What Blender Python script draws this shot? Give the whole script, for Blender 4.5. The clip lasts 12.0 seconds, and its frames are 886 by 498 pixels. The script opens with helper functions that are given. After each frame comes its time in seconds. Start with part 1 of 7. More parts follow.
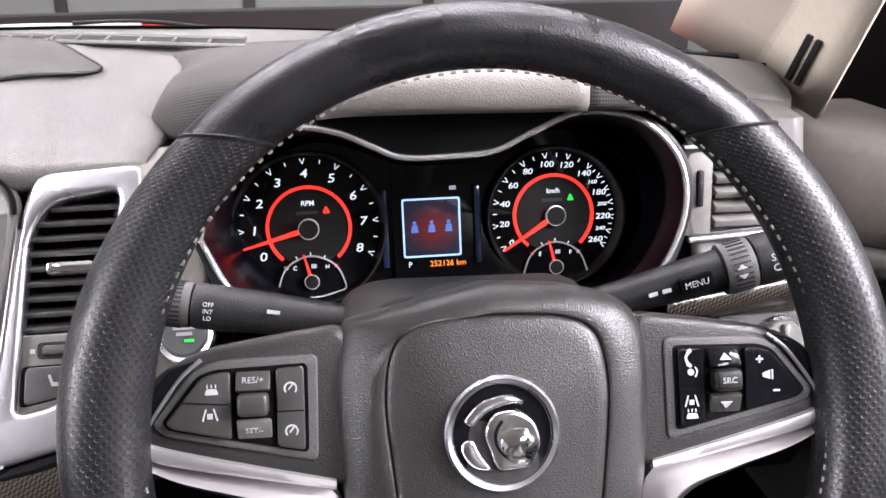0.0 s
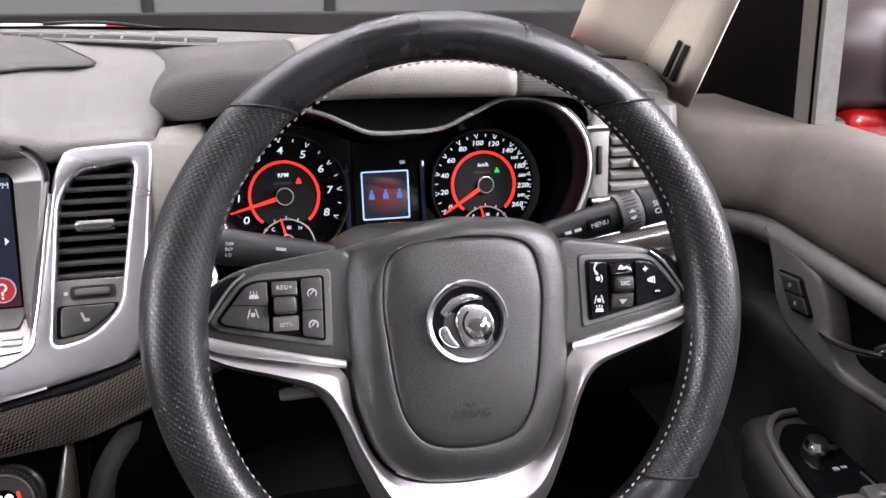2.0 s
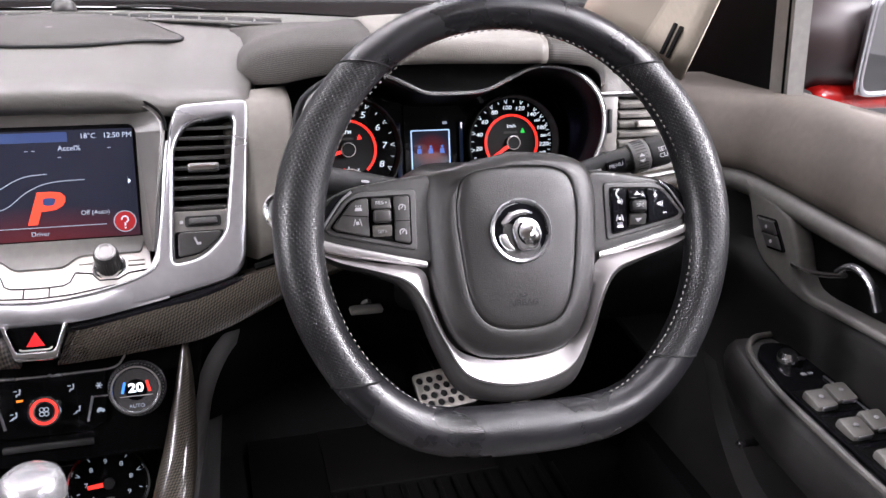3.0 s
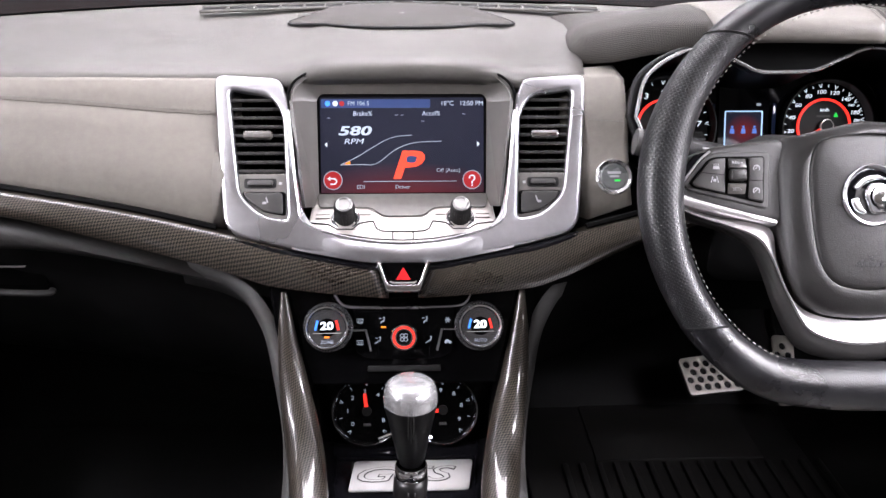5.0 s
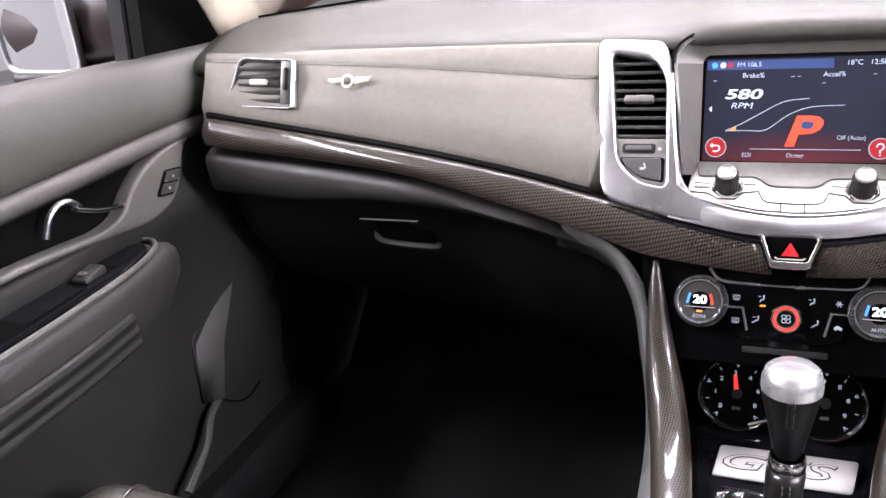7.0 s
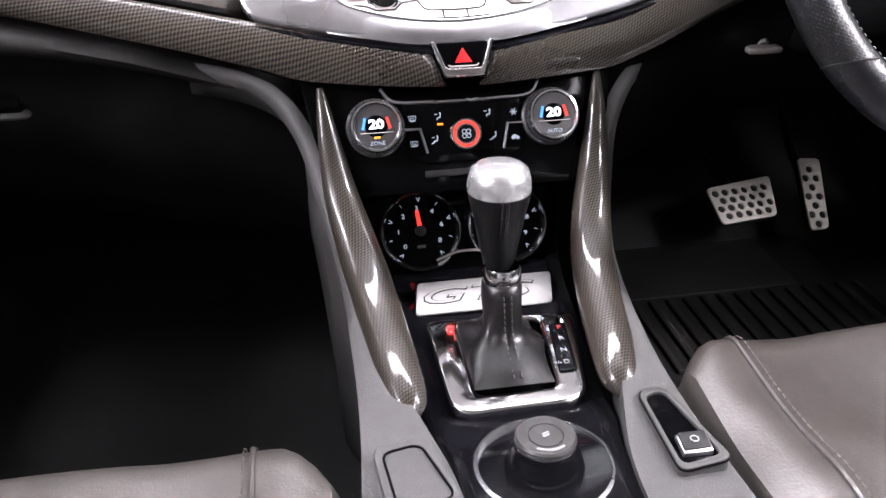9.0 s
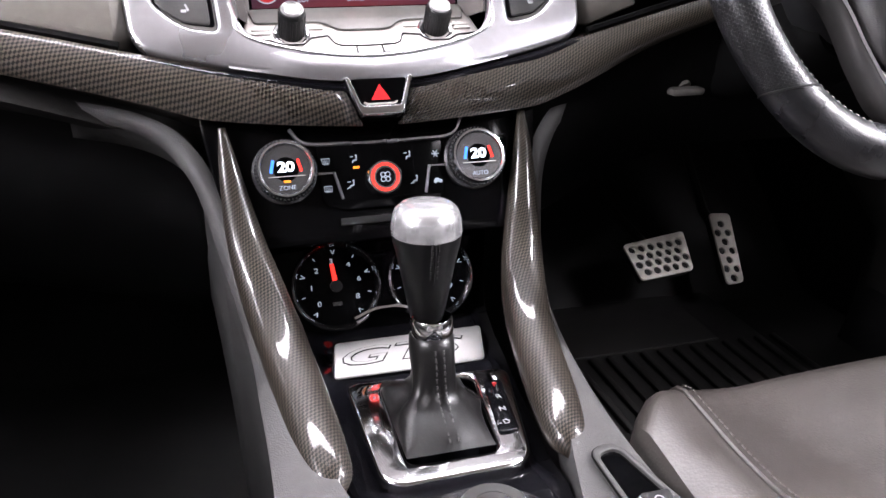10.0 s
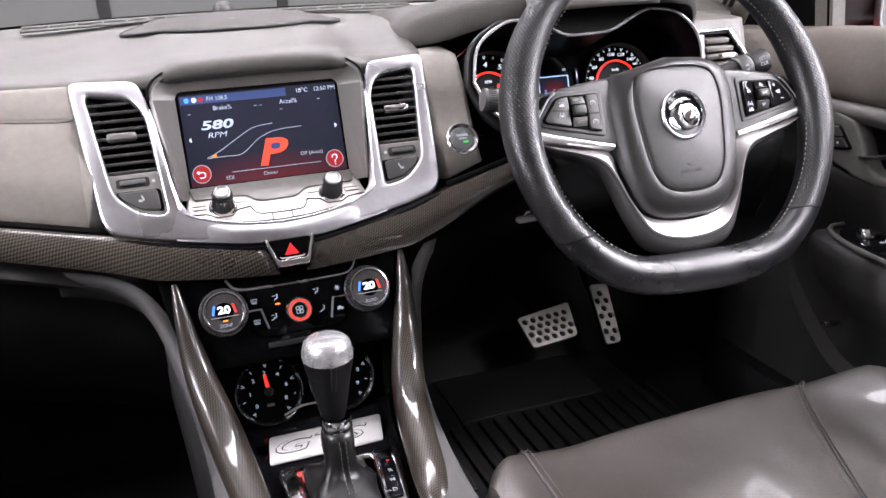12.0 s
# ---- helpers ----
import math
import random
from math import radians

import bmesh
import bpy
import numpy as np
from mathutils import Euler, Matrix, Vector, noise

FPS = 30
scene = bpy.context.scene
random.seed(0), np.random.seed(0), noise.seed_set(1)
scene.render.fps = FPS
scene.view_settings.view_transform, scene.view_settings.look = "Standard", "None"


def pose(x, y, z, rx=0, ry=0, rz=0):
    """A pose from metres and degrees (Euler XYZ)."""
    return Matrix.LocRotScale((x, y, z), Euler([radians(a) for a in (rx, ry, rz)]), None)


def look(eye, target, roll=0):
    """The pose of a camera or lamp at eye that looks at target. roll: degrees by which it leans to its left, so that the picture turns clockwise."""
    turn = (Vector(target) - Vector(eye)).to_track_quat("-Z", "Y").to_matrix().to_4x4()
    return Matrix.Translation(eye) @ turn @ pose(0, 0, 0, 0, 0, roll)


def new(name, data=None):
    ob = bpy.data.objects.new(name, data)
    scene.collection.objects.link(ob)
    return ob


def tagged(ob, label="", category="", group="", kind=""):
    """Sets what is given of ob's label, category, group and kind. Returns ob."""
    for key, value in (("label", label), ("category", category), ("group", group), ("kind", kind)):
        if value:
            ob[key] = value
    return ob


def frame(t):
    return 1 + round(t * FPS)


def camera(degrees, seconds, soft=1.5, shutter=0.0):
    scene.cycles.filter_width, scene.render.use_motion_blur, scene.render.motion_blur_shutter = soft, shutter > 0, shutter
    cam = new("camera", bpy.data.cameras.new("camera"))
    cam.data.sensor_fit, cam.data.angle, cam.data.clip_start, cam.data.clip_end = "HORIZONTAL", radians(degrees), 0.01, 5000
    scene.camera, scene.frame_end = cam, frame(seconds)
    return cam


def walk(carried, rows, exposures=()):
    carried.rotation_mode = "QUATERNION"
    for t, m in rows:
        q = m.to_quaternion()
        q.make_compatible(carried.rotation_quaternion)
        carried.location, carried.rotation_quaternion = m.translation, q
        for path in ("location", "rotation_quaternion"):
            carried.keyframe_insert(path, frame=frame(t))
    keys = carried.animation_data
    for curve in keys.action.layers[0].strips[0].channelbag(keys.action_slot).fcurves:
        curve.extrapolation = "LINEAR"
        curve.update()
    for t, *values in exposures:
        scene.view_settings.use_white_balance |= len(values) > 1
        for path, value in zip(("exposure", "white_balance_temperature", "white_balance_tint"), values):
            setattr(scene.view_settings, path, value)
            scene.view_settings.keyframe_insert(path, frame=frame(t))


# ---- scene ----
cam = camera(55.4, 12.0)
PATH = [
    (0, (0.326, -0.039, 1.127), (0.554, 1.781, 0.329), -0.5),
    (0.5, (0.334, 0.014, 1.126), (0.441, 1.847, 0.335), -1.5),
    (1, (0.322, -0.015, 1.127), (0.429, 1.826, 0.351), -1.4),
    (1.5, (0.29, -0.083, 1.132), (0.528, 1.746, 0.359), -0.6),
    (2, (0.259, -0.176, 1.146), (0.721, 1.607, 0.366), 1.4),
    (2.5, (0.205, -0.252, 1.162), (0.713, 1.517, 0.38), 2.0),
    (3, (0.157, -0.316, 1.149), (0.672, 1.452, 0.37), 2.1),
    (3.5, (0.098, -0.341, 1.137), (0.547, 1.445, 0.358), 1.6),
    (3.7, (0.076, -0.354, 1.136), (0.428, 1.452, 0.35), 1.0),
    (5.3, (-0.002, -0.384, 1.12), (0.07, 1.468, 0.368), 0.7),
    (5.5, (-0.007, -0.378, 1.117), (0.056, 1.474, 0.364), 1.1),
    (6, (-0.021, -0.368, 1.112), (-0.22, 1.473, 0.356), -1.0),
    (6.5, (-0.011, -0.374, 1.114), (-0.631, 1.379, 0.378), -5.1),
    (6.7, (-0.007, -0.376, 1.115), (-0.754, 1.327, 0.381), -5.9),
    (8.3, (-0.103, -0.395, 1.04), (-0.299, 1.377, 0.133), -2.8),
    (8.5, (-0.107, -0.379, 1.033), (-0.167, 1.403, 0.128), -2.1),
    (9, (-0.124, -0.307, 0.964), (0.136, 1.451, 0.046), -1.3),
    (9.5, (-0.119, -0.249, 0.918), (0.333, 1.48, 0.02), 0.4),
    (10, (-0.132, -0.254, 0.915), (0.376, 1.53, 0.166), 0.2),
    (10.5, (-0.134, -0.275, 0.931), (0.416, 1.527, 0.26), -0.4),
    (11, (-0.124, -0.333, 0.995), (0.475, 1.454, 0.325), -1.2),
    (11.5, (-0.122, -0.403, 1.045), (0.493, 1.378, 0.372), -1.9),
    (12, (-0.124, -0.457, 1.072), (0.492, 1.324, 0.404), -2.6),
]
walk(cam, [(t, look(eye, target, roll)) for t, eye, target, roll in PATH],
     [(0, 0.24), (1.5, 0.12), (2.7, 0.0), (5.5, 0.05), (6.0, 0.14), (6.6, 0.36), (8.5, 0.44), (9.8, 0.38), (11.0, 0.16), (12, 0.04)])

# ---- world and lights ----
world = bpy.data.worlds.new("world")
scene.world = world
world.use_nodes = True
world.node_tree.nodes["Background"].inputs[0].default_value = (0.72, 0.74, 0.78, 1)
world.node_tree.nodes["Background"].inputs[1].default_value = 0.05


def area(name, eye, target, sx, sy, watts, colour=(1, 0.955, 1.04)):
    data = bpy.data.lights.new(name, "AREA")
    data.shape, data.size, data.size_y, data.energy, data.color = "RECTANGLE", sx, sy, watts, colour
    ob = new(name, data)
    ob.matrix_world = look(eye, target)
    return ob


# unseen lamps, placed to light the dash, wheel, seats and doors
area("unseen_lamp_ahead", (0.0, 1.2, 3.3), (0, 0.5, 0.9), 3.0, 0.30, 84)
area("unseen_lamp_far", (0.0, 4.4, 4.1), (0, 3.4, 0), 5.5, 0.40, 235)
area("fill_lamp_driver_side", (2.7, -0.6, 2.4), (0.2, 0.2, 0.85), 0.40, 2.2, 285)
area("fill_lamp_passenger_side", (-2.8, -0.8, 2.25), (0.3, 0.1, 0.7), 0.35, 2.2, 185)
# added fill that reaches the pedals through the driver's window
area("fill_lamp_behind", (1.45, -1.75, 2.55), (0.45, 0.6, 0.5), 0.9, 0.5, 60)
# added strip whose reflection makes the streak on the carbon trim
area("unseen_strip", (-1.9, -1.2, 4.1), (-1.9, -1.1999, 0), 0.35, 1.8, 50)
# added strips that brighten the side walls and the metal's reflections
for _x in (-3.6, 3.6):
    area("unseen_strip", (_x, 0.0, 4.1), (_x, 0.0001, 0), 0.8, 6.0, 130)

# ---- materials ----


def mat(name, base, rough=0.5, metal=0.0, var=0.15, scale=6.0, bump=0.0, bscale=400.0, kind="noise", coat=0.0, rvar=0.08, spec=0.5):
    """A surface with colour variation at two scales and fine relief; scales are repeats per metre."""
    m = bpy.data.materials.new(name)
    m.use_nodes = True
    nt = m.node_tree
    b = nt.nodes["Principled BSDF"]
    tc = nt.nodes.new("ShaderNodeTexCoord")
    n1 = nt.nodes.new("ShaderNodeTexNoise")
    n1.inputs["Scale"].default_value, n1.inputs["Detail"].default_value = scale, 5
    n2 = nt.nodes.new("ShaderNodeTexNoise")
    n2.inputs["Scale"].default_value, n2.inputs["Detail"].default_value = scale * 22, 3
    add = nt.nodes.new("ShaderNodeMath")
    add.operation = "ADD"
    ramp = nt.nodes.new("ShaderNodeMapRange")
    ramp.inputs[1].default_value, ramp.inputs[2].default_value = 0.7, 1.3
    ramp.inputs[3].default_value, ramp.inputs[4].default_value = 1 - var, 1 + var
    mul = nt.nodes.new("ShaderNodeVectorMath")
    mul.operation = "SCALE"
    mul.inputs[0].default_value = base
    for n in (n1, n2):
        nt.links.new(tc.outputs["Object"], n.inputs["Vector"])
    nt.links.new(n1.outputs["Fac"], add.inputs[0])
    nt.links.new(n2.outputs["Fac"], add.inputs[1])
    nt.links.new(add.outputs[0], ramp.inputs[0])
    nt.links.new(ramp.outputs[0], mul.inputs["Scale"])
    nt.links.new(mul.outputs[0], b.inputs["Base Color"])
    rr = nt.nodes.new("ShaderNodeMapRange")
    rr.inputs[1].default_value, rr.inputs[2].default_value = 0.35, 0.65
    rr.inputs[3].default_value, rr.inputs[4].default_value = max(rough - rvar, 0.02), min(rough + rvar, 1)
    nt.links.new(n1.outputs["Fac"], rr.inputs[0])
    nt.links.new(rr.outputs[0], b.inputs["Roughness"])
    b.inputs["Metallic"].default_value = metal
    b.inputs["Specular IOR Level"].default_value = spec
    b.inputs["Coat Weight"].default_value = coat
    b.inputs["Coat Roughness"].default_value = 0.05
    if bump:
        if kind == "voronoi":
            t = nt.nodes.new("ShaderNodeTexVoronoi")
            out = t.outputs["Distance"]
        else:
            t = nt.nodes.new("ShaderNodeTexNoise")
            t.inputs["Detail"].default_value = 2
            out = t.outputs["Fac"]
        t.inputs["Scale"].default_value = bscale
        nt.links.new(tc.outputs["Object"], t.inputs["Vector"])
        bp = nt.nodes.new("ShaderNodeBump")
        bp.inputs["Strength"].default_value, bp.inputs["Distance"].default_value = bump, 0.0006
        nt.links.new(out, bp.inputs["Height"])
        nt.links.new(bp.outputs[0], b.inputs["Normal"])
    return m


def glow(name, colour, strength):
    m = bpy.data.materials.new(name)
    m.use_nodes = True
    b = m.node_tree.nodes["Principled BSDF"]
    b.inputs["Base Color"].default_value = (*[c * 0.3 for c in colour], 1)
    b.inputs["Emission Color"].default_value = (*colour, 1)
    b.inputs["Emission Strength"].default_value = strength
    return m


def weave(name, dark, light, scale, coat=1.0, rough=0.35, ratio=0.55):
    """Twill weave: diagonal bands crossed by a fine check, under clear lacquer."""
    m = mat(name, dark, rough, coat=coat, var=0.2)
    nt = m.node_tree
    b = nt.nodes["Principled BSDF"]
    tc = nt.nodes["Texture Coordinate"]
    ch = nt.nodes.new("ShaderNodeTexChecker")
    ch.inputs["Scale"].default_value = scale
    ch.inputs["Color1"].default_value, ch.inputs["Color2"].default_value = (*dark, 1), (*light, 1)
    mp = nt.nodes.new("ShaderNodeMapping")
    # turned first, then squeezed along one thread, so that the checks become slanting dashes
    mp.vector_type = "TEXTURE"
    mp.inputs["Rotation"].default_value = (0, 0, 0.785)
    mp.inputs["Scale"].default_value = (1.0, 1.0 / ratio, 1.0)
    nt.links.new(tc.outputs["UV"], mp.inputs[0])
    nt.links.new(mp.outputs[0], ch.inputs["Vector"])
    nt.links.new(ch.outputs["Color"], b.inputs["Base Color"])
    b.inputs["Specular IOR Level"].default_value = 0.2
    return m


def dots(name, base, scale, rough=0.45):
    """Leather pierced with rows of small holes."""
    m = mat(name, base, rough, bump=0.2, bscale=500, kind="voronoi")
    nt = m.node_tree
    b = nt.nodes["Principled BSDF"]
    tc = nt.nodes["Texture Coordinate"]
    v = nt.nodes.new("ShaderNodeTexVoronoi")
    v.voronoi_dimensions = "2D"
    v.inputs["Scale"].default_value, v.inputs["Randomness"].default_value = scale, 0.0
    mp = nt.nodes.new("ShaderNodeMapping")
    mp.inputs["Rotation"].default_value = (0, 0, 0.785)
    nt.links.new(tc.outputs["UV"], mp.inputs[0])
    nt.links.new(mp.outputs[0], v.inputs["Vector"])
    mr = nt.nodes.new("ShaderNodeMapRange")
    mr.inputs[1].default_value, mr.inputs[2].default_value = 0.28, 0.36
    nt.links.new(v.outputs["Distance"], mr.inputs[0])
    bp = nt.nodes["Bump"]
    bp.inputs["Strength"].default_value, bp.inputs["Distance"].default_value = 0.6, 0.001
    nt.links.new(mr.outputs[0], bp.inputs["Height"])
    mx = nt.nodes.new("ShaderNodeMix")
    mx.data_type = "RGBA"
    mx.inputs["A"].default_value, mx.inputs["B"].default_value = (0.004, 0.004, 0.004, 1), (*base, 1)
    nt.links.new(mr.outputs[0], mx.inputs["Factor"])
    nt.links.new(mx.outputs["Result"], b.inputs["Base Color"])
    return m


PAD = mat("dash_soft_plastic", (0.063, 0.060, 0.054), 0.45, bump=0.35, bscale=900, kind="voronoi", var=0.1)
SUEDE = mat("dash_stitched_fabric", (0.122, 0.112, 0.096), 0.7, bump=0.3, bscale=1500, var=0.12)
LOWER = mat("lower_grey_plastic", (0.040, 0.039, 0.038), 0.6, bump=0.3, bscale=900, kind="voronoi", var=0.1)
DARK = mat("dark_plastic", (0.0062, 0.0062, 0.0066), 0.5, spec=0.28, bump=0.2, bscale=900, kind="voronoi")
LEATHER = mat("wheel_leather", (0.0075, 0.0075, 0.0088), 0.31, spec=0.62, bump=0.22, bscale=900, kind="voronoi", var=0.25, scale=25, rvar=0.10)
PERF = dots("pierced_leather", (0.0085, 0.0085, 0.0098), 330, 0.36)
HUB = mat("hub_plastic", (0.0140, 0.0133, 0.0128), 0.38, spec=0.5, bump=0.32, bscale=1300, kind="voronoi", var=0.1)
SEAT = mat("seat_leather", (0.042, 0.0365, 0.0325), 0.37, spec=1.0, coat=0.35, bump=0.22, bscale=450, kind="voronoi", var=0.15)
SATIN = mat("satin_silver", (0.64, 0.64, 0.67), 0.31, metal=1.0, var=0.06)
SPOKES = mat("spoke_silver", (0.64, 0.62, 0.62), 0.40, metal=0.85, var=0.05)
KNOBL = mat("knob_leather", (0.0035, 0.0035, 0.0038), 0.29, spec=0.42, bump=0.08, bscale=900, kind="voronoi", var=0.2)
BRIGHT = mat("bright_metal", (0.90, 0.90, 0.91), 0.18, metal=1.0, var=0.03, rvar=0.05)
PALE = mat("bounce_wall_paint", (0.7, 0.7, 0.71), 0.8, var=0.05, scale=1.5)
CHROME = mat("chrome", (0.85, 0.85, 0.86), 0.07, metal=1.0, var=0.03, rvar=0.03)
SILVER = mat("silver_paint", (0.56, 0.53, 0.50), 0.36, metal=0.4, var=0.06, bump=0.05, bscale=2000)
PIANO = mat("gloss_black", (0.004, 0.004, 0.005), 0.07, rvar=0.03, var=0.05, spec=0.22)
DOORP = mat("door_black_plastic", (0.012, 0.0115, 0.011), 0.55, spec=0.3, bump=0.3, bscale=900, kind="voronoi")
ARMP = mat("armrest_vinyl", (0.025, 0.024, 0.023), 0.5, bump=0.3, bscale=700, kind="voronoi", var=0.12)
ENDFAB = mat("end_panel_fabric", (0.078, 0.066, 0.055), 0.7, bump=0.3, bscale=1500, var=0.12)
# for black trim, and for shade under the hood and column
BLACK = mat("black_trim_and_shade", (0.0018, 0.0018, 0.0018), 0.7, var=0.05, spec=0.06)
MAROON = mat("mirror_shell_and_shade", (0.022, 0.012, 0.012), 0.4, var=0.1)
GOLD = mat("pale_gold_metal", (0.62, 0.55, 0.42), 0.35, metal=0.8, var=0.05)
INKY = mat("deep_gloss_black", (0.0016, 0.0016, 0.0018), 0.10, rvar=0.03, var=0.05, spec=0.07)
PLATE = mat("brushed_plate", (0.29, 0.285, 0.28), 0.38, metal=0.7, var=0.08, scale=60)
VENTG = mat("vent_grey_plastic", (0.13, 0.125, 0.115), 0.4, bump=0.1, bscale=900)
GREY = mat("mid_grey_plastic", (0.085, 0.080, 0.074), 0.5, bump=0.1, bscale=900)
GAITER = mat("gaiter_leather", (0.0060, 0.0057, 0.0057), 0.33, spec=0.42, bump=0.10, bscale=500, kind="voronoi", var=0.2)
CARBON = weave("carbon_weave", (0.0035, 0.003, 0.0026), (0.047, 0.039, 0.031), 640)
FABRIC = weave("hood_mesh_fabric", (0.016, 0.015, 0.014), (0.060, 0.056, 0.050), 760, coat=0.0, rough=0.7, ratio=1.0)
SLAT = mat("slat_plastic", (0.030, 0.029, 0.028), 0.35, bump=0.1, bscale=900)
CARPET = mat("carpet", (0.004, 0.004, 0.004), 0.95, bump=0.8, bscale=900, var=0.3)
RUBBER = mat("rubber", (0.012, 0.0115, 0.011), 0.45, spec=0.4, bump=0.2, bscale=600)
THREAD = mat("pale_thread", (0.16, 0.152, 0.142), 0.7, var=0.1)
DTHREAD = mat("dark_thread", (0.065, 0.058, 0.052), 0.7, var=0.1)
STEEL = mat("pedal_steel", (0.70, 0.66, 0.60), 0.40, metal=0.45, var=0.12, scale=30)
WIPER = mat("worn_wiper_grey", (0.42, 0.42, 0.42), 0.6, var=0.15, scale=30)
CREAM = mat("pillar_trim", (0.43, 0.385, 0.31), 0.75, bump=0.2, bscale=1500, var=0.06)
RED = mat("red_car_paint", (0.55, 0.012, 0.010), 0.25, coat=1.0, var=0.05)
WALLM = mat("showroom_wall_paint", (0.23, 0.235, 0.22), 0.8, var=0.08, scale=1.5)
FLOORM = mat("showroom_floor", (0.20, 0.20, 0.20), 0.4, var=0.12, scale=2)
CEILM = mat("showroom_ceiling", (0.5, 0.5, 0.5), 0.9, var=0.05, scale=1)
ROOFM = mat("headlining", (0.45, 0.42, 0.38), 0.9, var=0.05)
MIRROR = mat("mirror_glass", (0.9, 0.9, 0.9), 0.02, metal=1.0, var=0.01, rvar=0.01)
WHITE = glow("white_light", (0.80, 0.88, 1.0), 0.9)
REDL = glow("red_light", (1.0, 0.03, 0.02), 1.6)
BLUEL = glow("blue_light", (0.05, 0.25, 1.0), 1.6)
AMBER = glow("amber_light", (1.0, 0.25, 0.02), 1.4)
GREENL = glow("green_light", (0.02, 0.7, 0.08), 0.9)
NUMW = glow("number_white_light", (0.85, 0.92, 1.0), 1.8)
PRINT = mat("white_print", (0.30, 0.30, 0.31), 0.6, var=0.05)
GLASS = bpy.data.materials.new("clear_glass")
GLASS.use_nodes = True
_g = GLASS.node_tree.nodes["Principled BSDF"]
_g.inputs["Transmission Weight"].default_value, _g.inputs["Roughness"].default_value, _g.inputs["IOR"].default_value = 1.0, 0.0, 1.01

# ---- building helpers ----


def thing(name, m=None, label="", category="", group="", kind=""):
    ob = new(name)
    ob.empty_display_size = 0.05
    ob.matrix_world = m or Matrix()
    return tagged(ob, label, category, group, kind)


def finish(name, bm, material, angle=35):
    me = bpy.data.meshes.new(name)
    bmesh.ops.recalc_face_normals(bm, faces=bm.faces)
    for f in bm.faces:
        f.smooth = True
    bm.to_mesh(me)
    bm.free()
    me.set_sharp_from_angle(angle=radians(angle))
    me.materials.append(material)
    return new(name, me)


def part(name, bm, material, parent, label="", w=False, angle=35):
    """One mesh under a thing or part; w: the mesh is in world coordinates, otherwise in the parent's."""
    ob = finish(name, bm, material, angle)
    ob.parent = parent
    if w:
        bpy.context.view_layer.update()
        ob.matrix_parent_inverse = parent.matrix_world.inverted()
    return tagged(ob, label)


def solid(ob, thickness):
    mod = ob.modifiers.new("thickness", "SOLIDIFY")
    mod.thickness, mod.offset = thickness, 0
    return ob


def from_curve(cu):
    ob = bpy.data.objects.new("tmp", cu)
    scene.collection.objects.link(ob)
    me = bpy.data.meshes.new_from_object(ob)
    bm = bmesh.new()
    bm.from_mesh(me)
    bpy.data.objects.remove(ob)
    bpy.data.curves.remove(cu)
    bpy.data.meshes.remove(me)
    bmesh.ops.remove_doubles(bm, verts=bm.verts, dist=1e-6)
    return bm


def plate(outs, z0, z1, bev=0.0, res=2):
    """A bevelled plate from closed outlines (further ones inside are holes), between two heights."""
    cu = bpy.data.curves.new("tmp", "CURVE")
    cu.dimensions, cu.fill_mode = "2D", "BOTH"
    cu.extrude, cu.bevel_depth, cu.bevel_resolution, cu.offset = max((z1 - z0) / 2 - bev, 0), bev, res, -bev
    for o in outs:
        s = cu.splines.new("POLY")
        s.points.add(len(o) - 1)
        for p, q in zip(s.points, o):
            p.co = (q[0], q[1], 0, 1)
        s.use_cyclic_u = True
    bm = from_curve(cu)
    bmesh.ops.translate(bm, verts=bm.verts, vec=(0, 0, (z0 + z1) / 2))
    return bm


def letters(s, size, at, depth=0.0003, align="CENTER", shear=0.0, stretch=1.0, bold=0.0):
    cu = bpy.data.curves.new("tmp", "FONT")
    cu.body, cu.size, cu.extrude, cu.align_x, cu.align_y, cu.shear = s, size, depth, align, "CENTER", shear
    cu.resolution_u, cu.offset = 3, bold
    bm = from_curve(cu)
    bmesh.ops.transform(bm, matrix=Matrix.Translation(at) @ Matrix.Diagonal((stretch, 1, 1, 1)), verts=bm.verts)
    return bm


def fillet(poly, r, n=5):
    """Round the corners of a polygon; r: one radius or one per corner."""
    out = []
    k = len(poly)
    for i in range(k):
        a, b, c = Vector(poly[i - 1]), Vector(poly[i]), Vector(poly[(i + 1) % k])
        ri = r[i] if isinstance(r, (list, tuple)) else r
        d1, d2 = a - b, c - b
        l = min(ri, d1.length * 0.48, d2.length * 0.48)
        p, q = b + d1.normalized() * l, b + d2.normalized() * l
        if l < 1e-5:
            out.append(tuple(b))
            continue
        for j in range(n + 1):
            t = j / n
            out.append(tuple(p * (1 - t) ** 2 + b * 2 * t * (1 - t) + q * t * t))
    return out


def rrect(cx, cy, hw, hh, r, n=5):
    return fillet([(cx - hw, cy - hh), (cx + hw, cy - hh), (cx + hw, cy + hh), (cx - hw, cy + hh)], r, n)


def circle(cx, cy, r, n=32, a0=0.0, a1=360.0):
    full = abs(a1 - a0) >= 360
    m = n if full else n + 1
    return [(cx + r * math.cos(radians(a0 + (a1 - a0) * i / n)), cy + r * math.sin(radians(a0 + (a1 - a0) * i / n))) for i in range(m)]


def arc_band(cx, cy, r0, r1, a0, a1, n=40):
    return circle(cx, cy, r1, n, a0, a1) + circle(cx, cy, r0, n, a0, a1)[::-1]


